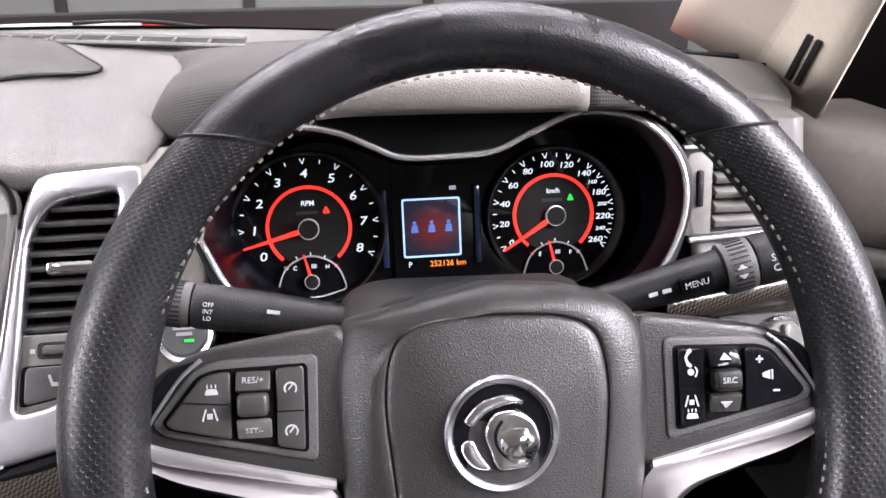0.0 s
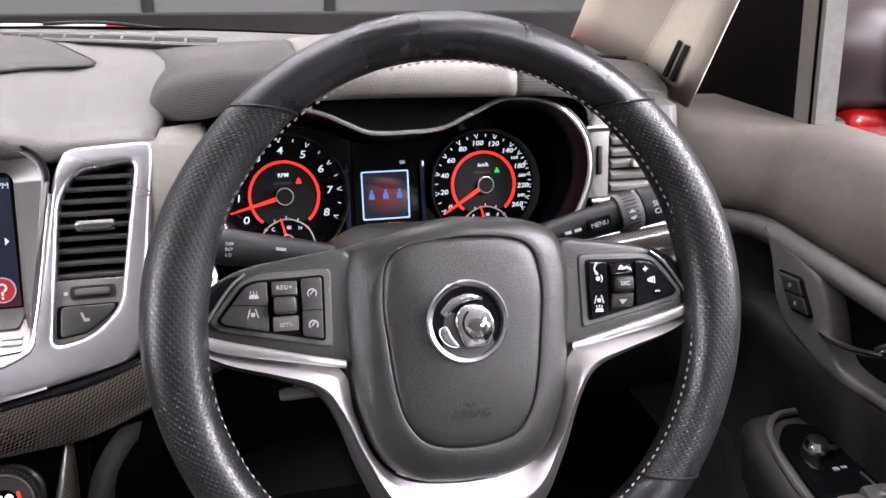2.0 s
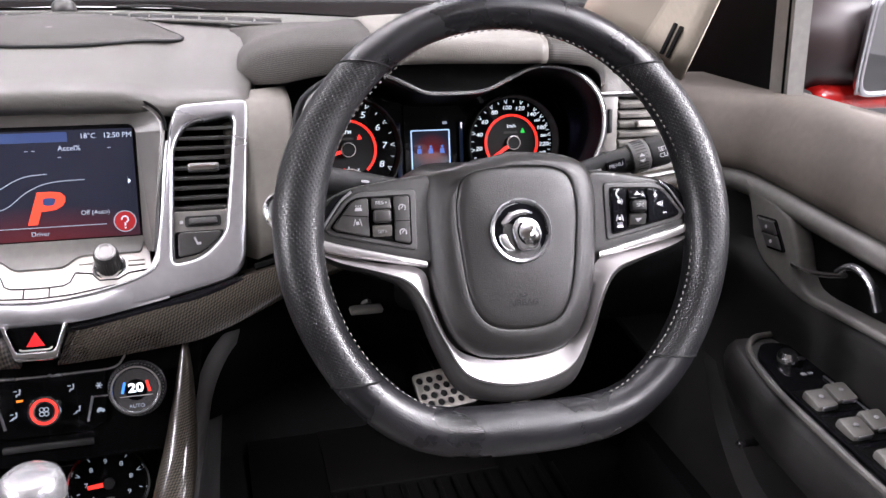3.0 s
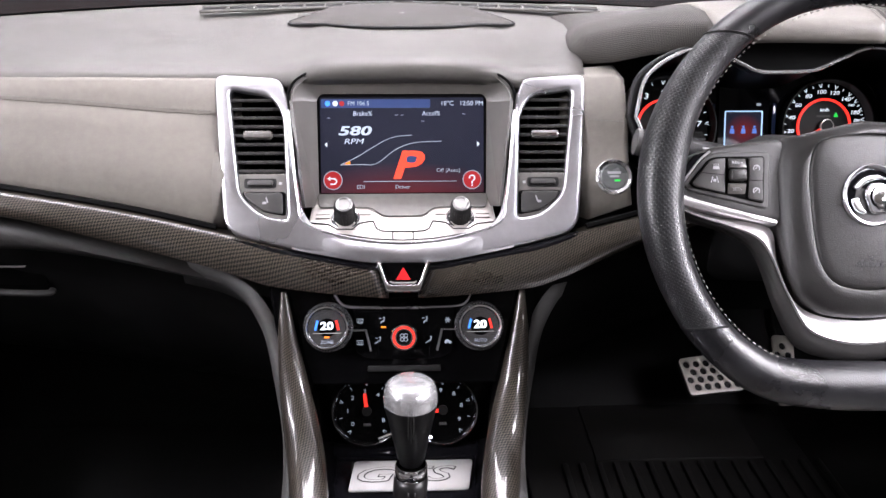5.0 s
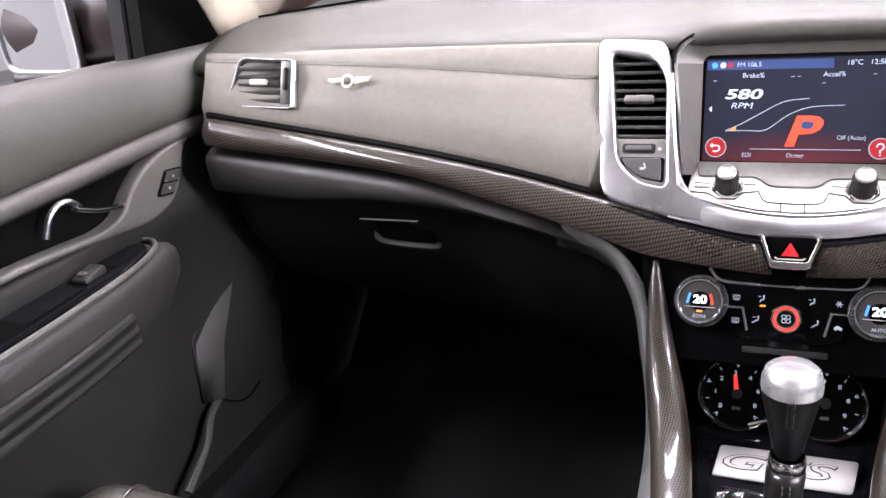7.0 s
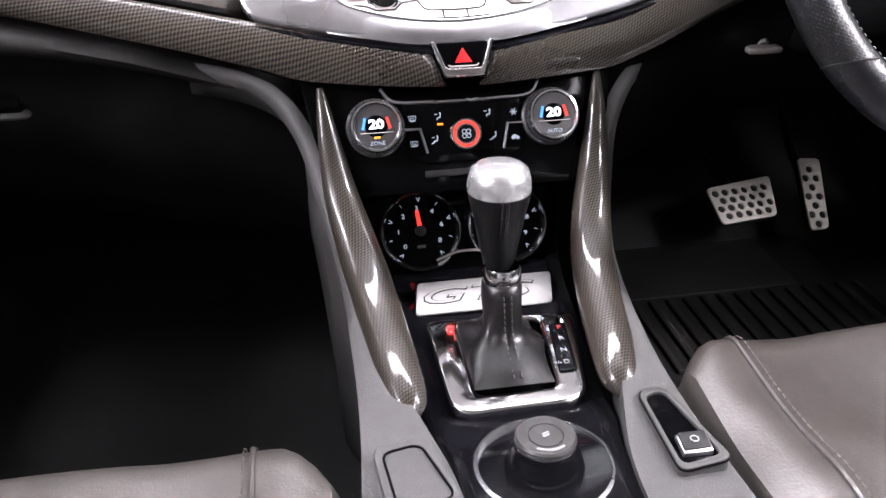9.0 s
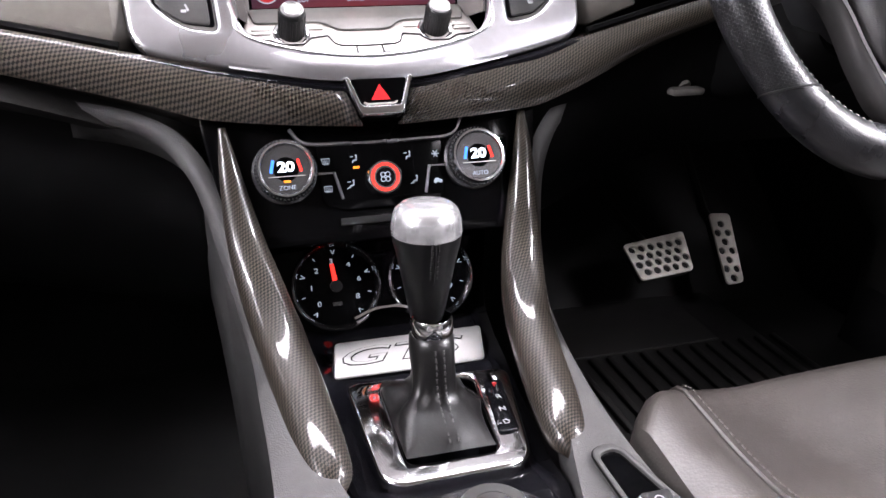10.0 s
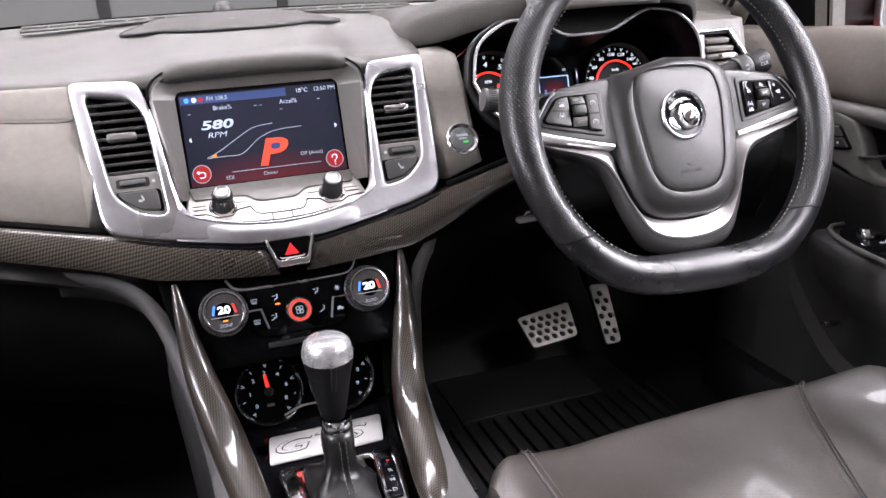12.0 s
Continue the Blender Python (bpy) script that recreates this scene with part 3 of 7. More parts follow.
def centre_stack():
    left = [(-0.1975, 0.091), (-0.189, 0.004), (-0.1805, -0.081), (-0.1300, -0.0945), (-0.085, -0.1035), (-0.04, -0.1115), (0, -0.1145)]
    outer = left + [(-x, y) for x, y in left[:-1][::-1]]
    inner = [(-0.128, 0.0865)] + HALF + [(0, -0.0940)]
    inner = inner + [(-x, y) for x, y in inner[:-1][::-1]]
    # one closed U: down the outside, along the foot, up the other side, back along the inside
    u = outer + inner[::-1]
    rad = [0.012, 0.3, 0.02] + [0.05] * 4 + [0.05] * 3 + [0.02, 0.3, 0.012] + [0.02] + [0.03] * 9 + [0.02]
    u = fillet(u, rad[:len(u)] + [0.02] * max(0, len(u) - len(rad)), 6)
    holes = [fillet(VENT, [0.008, 0.02, 0.02, 0.006, 0.012, 0.012]), fillet([(-x, y) for x, y in VENT[::-1]], [0.012, 0.012, 0.006, 0.02, 0.02, 0.008])]
    part("surround", plate([u] + holes, -0.006, 0.007, 0.004, 3), SATIN, stack, "satin silver U-shaped surround", angle=50)
    lip = [(p.x, p.y, 0.0062) for p in smooth([(-0.118, 0.050, 0), (-0.1115, -0.010, 0), (-0.106, -0.050, 0), (-0.098, -0.073, 0), (-0.05, -0.0885, 0), (0, -0.0935, 0), (0.05, -0.0885, 0), (0.098, -0.073, 0), (0.106, -0.050, 0), (0.1115, -0.010, 0), (0.118, 0.050, 0)], 6)]
    part("inner_lip", tube(lip, 0.0016, 8), BRIGHT, stack, "thin polished lip")
    rings = []
    for k in range(41):
        x = -0.112 + 0.224 * k / 40
        yi = -lerp([(0, 0.0965), (0.05, 0.0915), (0.098, 0.0770), (0.110, 0.066), (0.13, 0.060)], abs(x))[0]
        yo = -lerp([(0, 0.1155), (0.04, 0.1125), (0.085, 0.1045), (0.13, 0.0950)], abs(x))[0]
        e = min(1.0, (0.112 - abs(x)) / 0.06)
        h = -0.002 + 0.0055 * e * e * (3 - 2 * e)
        rings.append([(x, yi + (yo - yi) * t, 0.0062 + h * math.sin(math.pi * min(1.0, 0.05 + t * 0.95)) ** 0.8) for t in [q / 10 for q in range(11)]])
    part("rolled_foot", loft(rings), SATIN, stack, "rounded lower edge of the surround", angle=70)
    low = [(-0.181, -0.081), (-0.13, -0.0955), (-0.085, -0.1045), (-0.04, -0.1125), (0, -0.1155), (0.04, -0.1125), (0.085, -0.1045), (0.13, -0.0955), (0.181, -0.081)]
    part("lower_shadow_line", tube([(x, y - 0.0050, -0.001) for x, y in low], 0.0056, 8), PIANO, stack)
    part("backing", box(0, 0.0, -0.075, 0.37, 0.19, 0.01, 0.002), DARK, stack)
    for s in (-1, 1):
        wall = [(s * x * 0.995, y) for x, y in VENT]
        wall = fillet(wall, [0.008, 0.02, 0.02, 0.006, 0.012, 0.012])
        part("vent_box", loft([[(x, y, 0.001) for x, y in wall], [(x, y, -0.05) for x, y in wall]], True), DARK, stack)


centre_stack()


def air_vent(s):
    v = thing("air_vent", S @ pose(s * 0.148, 0.02, 0), "tall centre air vent with black horizontal slats and a sliding tab", "air vent", "centre air vents")

    def flip(q):
        return q if s < 0 else [(-x, y) for x, y in q][::-1]
    for i in range(9):
        y = 0.0455 - i * 0.0098
        k = i / 8
        lo, hi = -0.0315 + 0.006 * k, 0.0215 + 0.008 * min(1, k * 1.6)
        if i == 0:
            hi = 0.012
        x0, x1 = (lo, hi) if s < 0 else (-hi, -lo)
        part("slat", box((x0 + x1) / 2, y, -0.005, x1 - x0, 0.0034, 0.015, 0.0010, 2, pose(0, 0, 0, 22)), SLAT, v)
    for k in range(5):
        part("vane", box(-0.02 + 0.01 * k, 0.005, -0.026, 0.0012, 0.08, 0.012), DARK, v)
    part("tab", box(0.002 * s, 0.0035, 0.003, 0.030, 0.0085, 0.010, 0.003), CHROME if s > 0 else GREY, v, "sliding tab")
    face = flip([(-0.0265, -0.038), (0.0300, -0.038), (0.0305, -0.088), (0.005, -0.0835), (-0.0175, -0.062)])
    part("control_plate", plate([fillet(face, 0.004)], -0.008, 0.002, 0.001), GREY, v)
    part("thumb_recess", plate([rrect(0.002 * -s, -0.0485, 0.0165, 0.0052, 0.003)], 0.0015, 0.0026), DARK, v)
    part("thumb_wheel", box(0.002 * -s, -0.0485, 0.003, 0.026, 0.006, 0.006, 0.002), LOWER, v, "ribbed thumb wheel")
    b = flip([(-0.016, -0.0575), (0.0265, -0.0575), (0.0275, -0.0835), (0.006, -0.0795), (-0.011, -0.066)])
    part("button_gap", plate([fillet([(x * 1.06, y) for x, y in b], 0.004)], 0.0, 0.0026, 0.0005), PIANO, v)
    bt = part("heater_button", plate([fillet([(x * 0.94, -0.0695 + (y + 0.0695) * 0.9) for x, y in b], 0.004)], 0, 0.0045, 0.001), SLAT, v, "seat heater button")
    part("symbol", join(box(s * -0.007, -0.070, 0.0048, 0.004, 0.0025, 0.0005), box(s * -0.0095, -0.067, 0.0048, 0.0015, 0.006, 0.0005, turn=pose(0, 0, 0, 0, 0, 20))), PRINT, bt)
    for dx in (-0.0215, 0.0225):
        part("symbol", box(dx, -0.0485, 0.0022, 0.003, 0.0028, 0.0005), PRINT, v)
    return v


air_vent(-1), air_vent(1)

V = panel(0, 0.495, 0.885, 18)


BEZELG = mat("bezel_grey_satin", (0.085, 0.080, 0.074), 0.38, metal=0.0, var=0.06, bump=0.05, bscale=2000)
SCRW = glow("screen_white_light", (0.7, 0.8, 1.0), 0.48)


def touchscreen():
    t = thing("touchscreen", V, "lit colour touchscreen in a grey arched bezel, showing engine readings", "touchscreen")
    outer = fillet([(0.103, -0.064), (0.119, 0.060), (0.095, 0.078), (0, 0.083), (-0.095, 0.078), (-0.119, 0.060), (-0.103, -0.064)], [0.0005, 0.02, 0.04, 0.1, 0.04, 0.02, 0.0005], 7)
    lip = fillet([(0.100, -0.064), (0.1155, 0.058), (0.093, 0.0752), (0, 0.0802), (-0.093, 0.0752), (-0.1155, 0.058), (-0.100, -0.064)], [0.0005, 0.02, 0.04, 0.1, 0.04, 0.02, 0.0005], 7)
    inner = fillet([(0.0895, -0.064), (0.0905, 0.05), (0.086, 0.0555), (0, 0.0555), (-0.086, 0.0555), (-0.0905, 0.05), (-0.0895, -0.064)], [0.0005, 0.01, 0.01, 0.05, 0.01, 0.01, 0.0005], 7)

    def lift(o, w0, w1):
        return [(x, y, w1 + (w0 - w1) * min(1, max(0, (y + 0.06) / 0.14))) for x, y in o]
    part("bezel", loft([lift(outer, -0.004, 0.02), lift(outer, 0.010, 0.034), lift(lip, 0.012, 0.036), lift(lip, 0.008, 0.032), lift(inner, 0.001, 0.003), lift(inner, -0.004, -0.004)]), BEZELG, t, "grey arched bezel", angle=40)
    part("arch_gap", tube([(x * 1.008, y + 0.0012, 0.012 + (0.034 - 0.012) * (1 - min(1, max(0, (y + 0.06) / 0.14)))) for x, y in outer if y > 0.0], 0.0014, 6), BLACK, t)
    part("panel", plate([rrect(0, 0.0, 0.0925, 0.0585, 0.004)], -0.012, -0.001), PIANO, t, "gloss black screen border")
    scr = part("display", plate([rrect(0, 0.001, 0.0872, 0.0505, 0.001)], -0.001, 0.0), SCREEN, t, "lit dark blue and red display")
    z = 0.0004
    part("status_bar", plate([rrect(-0.028, 0.0452, 0.058, 0.0045, 0.001)], 0, z), BARBLUE, scr)
    for s, size, x, y, al, m, sh in (("FM 106.5", 0.0062, -0.058, 0.0452, "LEFT", SCRW, 0), ("18°C", 0.0068, 0.048, 0.0452, "CENTER", SCRW, 0), ("12:50 PM", 0.0068, 0.074, 0.0452, "CENTER", SCRW, 0),
                                    ("Brake%", 0.0068, -0.042, 0.0345, "CENTER", SCRW, 0), ("Accel%", 0.0068, 0.031, 0.0345, "CENTER", SCRW, 0), ("RPM", 0.0082, -0.052, 0.0050, "CENTER", SCRW, 0.2),
                                    ("580", 0.0132, -0.051, 0.0160, "CENTER", SCRW, 0.16), ("Off (Auto)", 0.0060, 0.049, -0.026, "CENTER", DIMW, 0), ("EDI", 0.0060, -0.045, -0.0435, "CENTER", DIMW, 0),
                                    ("Driver", 0.0060, 0.0, -0.0435, "CENTER", DIMW, 0), ("P", 0.041, 0.002, -0.0215, "CENTER", SCREENRED, 0.25)):
        part("lettering", letters(s, size, (x, y, z * 1.6), 0.0002, al, sh, 1.75 if s == "580" else 1.35 if s in ("P", "RPM") else 1.0, 0.0011 if s == "P" else 0.0004 if s == "580" else 0.0), m, scr)
    part("lettering_core", plate([rrect(0.0095, -0.0140, 0.0052, 0.0036, 0.0035)], 0.0006, 0.0011), BARBLUE, scr)
    for pts in (((-0.066, -0.0195), (-0.050, -0.0120), (-0.033, -0.0020), (-0.012, 0.0090), (0.010, 0.0118)), ((-0.066, -0.0197), (-0.045, -0.0193), (-0.028, -0.0185), (-0.008, -0.0040), (0.012, 0.0035), (0.042, 0.0052))):
        part("graph_line", tube([(p.x, p.y, z) for p in smooth([(*q, 0) for q in pts], 6)], 0.0004, 4), DIMW, scr)
    part("graph_mark", plate([[(-0.0625, -0.0190), (-0.056, -0.0188), (-0.056, -0.0155)]], 0, z), AMBER, scr)
    part("lower_line", box(0.008, -0.0375, z / 2, 0.10, 0.0006, z), DIMW, scr)
    for s in (-1, 1):
        x = s * 0.0745
        ic = part("touch_button", plate([circle(x, -0.036, 0.0098)], 0, z), DIMRED, scr)
        part("ring", plate([circle(x, -0.036, 0.0102), circle(x, -0.036, 0.0093)], 0, 2 * z), DIMW, ic)
        if s > 0:
            part("lettering", join(plate([arc_band(x, -0.0342, 0.0022, 0.0036, -70, 190, 14)], z, 2 * z), box(x, -0.0388, 1.5 * z, 0.0014, 0.0030, z), box(x, -0.0422, 1.5 * z, 0.0015, 0.0015, z)), WHITE, ic)
        else:
            part("arrow", join(plate([arc_band(x + 0.0008, -0.0372, 0.0022, 0.0036, -90, 90, 14)], z, 2 * z), box(x - 0.0012, -0.0343, 1.5 * z, 0.0042, 0.0014, z), box(x - 0.0010, -0.0401, 1.5 * z, 0.0036, 0.0014, z), plate([[(x - 0.0060, -0.0343), (x - 0.0028, -0.0368), (x - 0.0028, -0.0318)]], z, 2 * z)), WHITE, ic)
        part("page_arrow", plate([[(s * 0.083, 0.002), (s * 0.080, 0.005), (s * 0.080, -0.001)][::s]], 0, z), WHITE, scr)
    for x, y, c in ((-0.079, 0.0452, BLUEL), (-0.064, 0.0452, DIMRED), (-0.071, 0.0452, WHITE)):
        part("status_icon", plate([circle(x, y, 0.0028, 12)], 0, 2 * z), c, scr)
    for x, y in ((-0.078, 0.030), (0.0, 0.033), (-0.006, 0.033), (0.066, 0.034), (0.022, 0.0265)):
        part("dash_mark", box(x, y, z, 0.003, 0.0006, z), DIMW, scr)


def audio_controls():
    """The silver shelf under the screen with two tall knobs and outlined keys."""
    a = thing("audio_controls", pose(0, 0.445, 0.8195, 25), "silver audio control shelf with two rotary knobs and keys", "audio controls")
    o = fillet([(-0.094, 0.037), (0.094, 0.037), (0.099, -0.012), (0.05, -0.030), (0, -0.036), (-0.05, -0.030), (-0.099, -0.012)], [0.004, 0.004, 0.008, 0.04, 0.05, 0.04, 0.008])
    part("plate", plate([o], -0.012, 0.0, 0.0015), SILVER, a, "silver painted shelf")
    # the raised ledge under the screen dips between the knobs
    ledge = fillet([(-0.092, 0.038), (0.092, 0.038), (0.088, 0.017), (0.032, 0.017), (0.022, 0.004), (-0.022, 0.004), (-0.032, 0.017), (-0.088, 0.017)], [0.003, 0.003, 0.004, 0.008, 0.008, 0.008, 0.008, 0.004])
    part("ledge", plate([ledge], 0.0, 0.0022, 0.001), VENTG, a, "grey ledge under the screen")

    def outline(pts):
        part("key_gap", tube([(x, y, 0.0005) for x, y in pts], 0.0007, 5), DARK, a)
    for s in (-1, 1):
        kx = s * 0.0598
        tilt = pose(kx, 0.002, 0.0, 10)
        part("knob_ring", turned(lathe([(0.0150, -0.004), (0.0150, 0.0010), (0.0138, 0.0022), (0.0120, 0.0016), (0.0120, 0.0)], 32), tilt), BRIGHT, a, "bright ring round the knob")
        part("knob_well", turned(lathe([(0.0120, 0.0008), (0.0005, 0.0008)], 28), tilt), DARK, a)
        k = part("knob", turned(lathe([(0.0098, 0.0), (0.0103, 0.002), (0.0105, 0.0225), (0.0098, 0.0255), (0.0088, 0.0262)], 36), tilt), DARK, a, "black ribbed rotary knob")
        for i in range(24):
            part("rib", turned(box(0.0105, 0, 0.0120, 0.0008, 0.0013, 0.020), tilt @ pose(0, 0, 0, 0, 0, 15 * i)), DARK, k)
        part("cap", turned(lathe([(0.0092, 0.0250), (0.0089, 0.0268), (0.0076, 0.0275), (0.0060, 0.0262), (0.0005, 0.0260)], 28), tilt), PLATE, k, "satin metal cap")
        for y in (0.008, 0.0135):
            part("key", box(s * 0.0835, y - 0.004, 0.0006, 0.015, 0.0046, 0.002, 0.0007), SILVER, a)
        part("key", box(s * 0.0400, 0.0095, 0.0006, 0.013, 0.0050, 0.002, 0.0007), SILVER, a)
        outline([(s * 0.097, -0.004), (s * 0.077, -0.0065), (s * 0.068, -0.0135), (s * 0.052, -0.0135), (s * 0.045, -0.0045), (s * 0.031, -0.0020)])
        outline([(s * 0.031, -0.0020), (s * 0.027, -0.013), (s * 0.022, -0.0165), (s * 0.006, -0.0175)])
        outline([(s * 0.093, -0.0145), (s * 0.060, -0.0215), (s * 0.030, -0.0275), (0, -0.0295)])
    outline([(-0.006, -0.0175), (0.006, -0.0175)])
    outline([(-0.0105, -0.0175), (-0.0105, -0.0290)])
    outline([(0.0105, -0.0175), (0.0105, -0.0290)])


def screen_material():
    """Dark blue display with a red glow in the lower middle, as the page itself shows."""
    m = bpy.data.materials.new("display_page")
    m.use_nodes = True
    nt = m.node_tree
    b = nt.nodes["Principled BSDF"]
    b.inputs["Base Color"].default_value, b.inputs["Roughness"].default_value = (0.01, 0.01, 0.015, 1), 0.08
    tc = nt.nodes.new("ShaderNodeTexCoord")
    mp = nt.nodes.new("ShaderNodeMapping")
    mp.inputs["Location"].default_value = (0.0, 1.42, 0.0)
    mp.inputs["Scale"].default_value = (8.0, 25.0, 1.0)
    gr = nt.nodes.new("ShaderNodeTexGradient")
    gr.gradient_type = "SPHERICAL"
    cr = nt.nodes.new("ShaderNodeValToRGB")
    cr.color_ramp.elements[0].color, cr.color_ramp.elements[1].color = (0.012, 0.014, 0.028, 1), (0.16, 0.012, 0.012, 1)
    nt.links.new(tc.outputs["Object"], mp.inputs[0])
    nt.links.new(mp.outputs[0], gr.inputs[0])
    nt.links.new(gr.outputs[0], cr.inputs[0])
    nt.links.new(cr.outputs[0], b.inputs["Emission Color"])
    b.inputs["Emission Strength"].default_value = 1.0
    return m


SCREEN = screen_material()
SCREENRED = glow("screen_red_light", (1.0, 0.07, 0.03), 1.0)
BARBLUE = glow("bar_blue_light", (0.022, 0.045, 0.15), 1.0)
DIMW = glow("dim_white_light", (0.55, 0.62, 0.75), 0.45)
DIMRED = glow("dim_red_light", (0.42, 0.012, 0.016), 0.8)
touchscreen()
audio_controls()

# ---- steering wheel ----
WM = panel(0.3895, 0.275, 0.895, 23.3, -0.8) @ pose(0, 0, 0, 0, 0, -1.0)
HUBW = Matrix.Translation((0, 0, -0.008))


def rim_path(n=128):
    pts = []
    for i in range(n):
        a = 2 * math.pi * i / n
        u, v = 0.1730 * math.sin(a), 0.005 + 0.1775 * math.cos(a)
        lim = -0.158
        d = v - lim
        v = lim + 0.5 * (d + math.sqrt(d * d + 0.00022)) - 0.0
        pts.append(Vector((u, v, 0)))
    return pts


def steering_wheel():
    w = thing("steering_wheel", WM, "black leather flat-bottomed steering wheel with silver spokes", "steering wheel")
    P = rim_path()
    n = len(P)

    def ring(i):
        p, t = P[i % n], (P[(i + 1) % n] - P[i - 1]).normalized()
        o = Vector((t.y, -t.x, 0))
        if o.dot(p) < 0:
            o = -o
        a = math.degrees(math.atan2(p.x, p.y))
        fat = 0.83 + 0.27 * math.exp(-((abs(a) - 80) / 30) ** 2) + 0.35 * math.exp(-((abs(a) - 180) / 45) ** 2)
        # the leather pieces meet along level cuts, so rings lean near the seams
        lean = max(0.0, 1 - min(abs(abs(a) - d) for d in (42, 129)) / 24)
        out = []
        for b in [2 * math.pi * j / 20 for j in range(20)]:
            r = 0.0178 * fat * math.cos(b)
            out.append(p + o * r - t * (lean * 0.85 * r * o.y / (t.y if abs(t.y) > 0.3 else 0.3)) + Vector((0, 0, 0.0185 * math.sin(b))))
        return out

    def seg(i0, i1):
        return loft([ring(i) for i in range(i0, i1 + 1)], True, False, True)
    # seams between the leather pieces, by turn from the top
    k = lambda deg: round(deg / 360 * n)
    part("upper_rim", seg(k(-42), k(42)), LEATHER, w, "smooth black leather grip", angle=60)
    part("side_rim", seg(k(42), k(129)), PERF, w, "pierced black leather grip", angle=60)
    part("side_rim", seg(k(231), k(318)), PERF, w, "pierced black leather grip", angle=60)
    part("lower_rim", seg(k(129), k(231)), LEATHER, w, "smooth black leather grip", angle=60)
    for d in (-42, 42, 129, 231):
        i = k(d) % n
        r = [P[i] + (q - P[i]) * 1.012 for q in ring(i)]
        part("seam", tube(r, 0.0009, 5, closed=True), DARK, w)
    inner = []
    for i in range(k(-100), k(261)):
        p, t = P[i % n], (P[(i + 1) % n] - P[i - 1]).normalized()
        o = Vector((t.y, -t.x, 0))
        if o.dot(p) < 0:
            o = -o
        inner.append(p - o * 0.0172 + Vector((0, 0, 0.0060)))
    part("stitching", stitches(inner, 0.0024, 0.0032, 0.0007), THREAD, w, "pale thread")
    # airbag cover; everything inside the rim sits a little deeper than the rim's own plane
    def hub(name, bm, material, parent=w, label="", angle=35):
        return part(name, turned(bm, HUBW), material, parent, label, angle=angle)
    half = [(0.0, 0.0695), (0.042, 0.0665), (0.066, 0.056), (0.0735, 0.034), (0.0735, 0.010), (0.0712, -0.020), (0.0665, -0.050), (0.0545, -0.080), (0.036, -0.0945), (0.015, -0.0985)]
    ghalf = [(0.0, 0.0560), (0.030, 0.0540), (0.0455, 0.045), (0.0505, 0.022), (0.0485, -0.007), (0.0450, -0.035), (0.0395, -0.055), (0.0285, -0.0685), (0.011, -0.0735)]

    def whole(h):
        ps = [(*p, 0) for p in h] + [(-x, y, 0) for x, y in h[:0:-1]]
        return [Vector((p.x, p.y, 0)) for p in smooth(ps + [ps[0]], 6)[:-1]]
    oc, gc = whole(half), whole(ghalf)
    c0 = Vector((0, -0.006, 0))
    rings = []
    for k, h in ((0.0, -0.030), (0.0, -0.003), (0.04, 0.004), (0.15, 0.0090), (0.35, 0.0130), (0.65, 0.0158), (0.93, 0.0174), (0.985, 0.0168)):
        rings.append([p.lerp(q, k) + Vector((0, 0, h)) for p, q in zip(oc, gc)])
    rings.append([q + Vector((0, 0, 0.0152)) for q in gc])
    for sc, h in ((0.985, 0.0170), (0.95, 0.0182), (0.85, 0.0192), (0.7, 0.0205), (0.45, 0.0219), (0.2, 0.0226), (0.02, 0.0227)):
        rings.append([c0 + (p - c0) * sc + Vector((0, 0, h)) for p in gc])
    hub("airbag_cover", loft(rings, True, False, True), HUB, w, "grained dark grey airbag cover", 70)
    bd = hub("badge", lathe([(0.0255, 0.019), (0.0258, 0.0255), (0.0246, 0.0272), (0.0226, 0.0262), (0.0220, 0.0240), (0.0005, 0.0240)], 48, (0, 0.004, -0.0020)), SATIN, w, "round chrome badge")
    hub("badge_field", lathe([(0.0218, 0.0242), (0.0005, 0.0246)], 40, (0, 0.004, -0.0020)), PIANO, bd)
    # the raised device, as plain polished shapes
    for shape, top in (([(-0.003, -0.016), (0.012, -0.015), (0.017, -0.004), (0.014, 0.006), (0.006, 0.011), (-0.004, 0.010), (-0.009, 0.002), (-0.006, -0.007)], 0.0285),
                       ([(-0.018, 0.006), (-0.010, 0.015), (0.002, 0.018), (0.012, 0.013), (0.003, 0.013), (-0.007, 0.010), (-0.013, 0.003)], 0.0272),
                       ([(-0.019, -0.003), (-0.013, -0.001), (-0.010, -0.009), (-0.004, -0.016), (-0.013, -0.015), (-0.018, -0.009)], 0.0268)):
        hub("badge_relief", turned(plate([fillet(shape, 0.004)], 0.0235, top, 0.0018, 4), pose(0, 0.004, -0.0020)), BRIGHT, bd, "raised polished emblem")
    hub("badge_relief", lathe([(0.0085, 0.0255), (0.0080, 0.0282), (0.0058, 0.0300), (0.0030, 0.0308), (0.0005, 0.0310)], 28, (0.0065, -0.001, -0.0015)), CHROME, bd, "raised polished emblem")
    hub("relief_band", plate([arc_band(0.006, 0.003, 0.0090, 0.0104, 130, 262, 16)], 0.0262, 0.0276, 0.0004), PIANO, bd)
    hub("lettering", letters("AIRBAG", 0.0066, (0.0, -0.0530, 0.0199), 0.0009, stretch=1.1, bold=0.0002), DARK, w, "moulded dark letters")
    hub("marking", plate([arc_band(0, -0.0450, 0.0022, 0.0036, 200, 340, 10)], 0.0195, 0.0216), DARK, w)
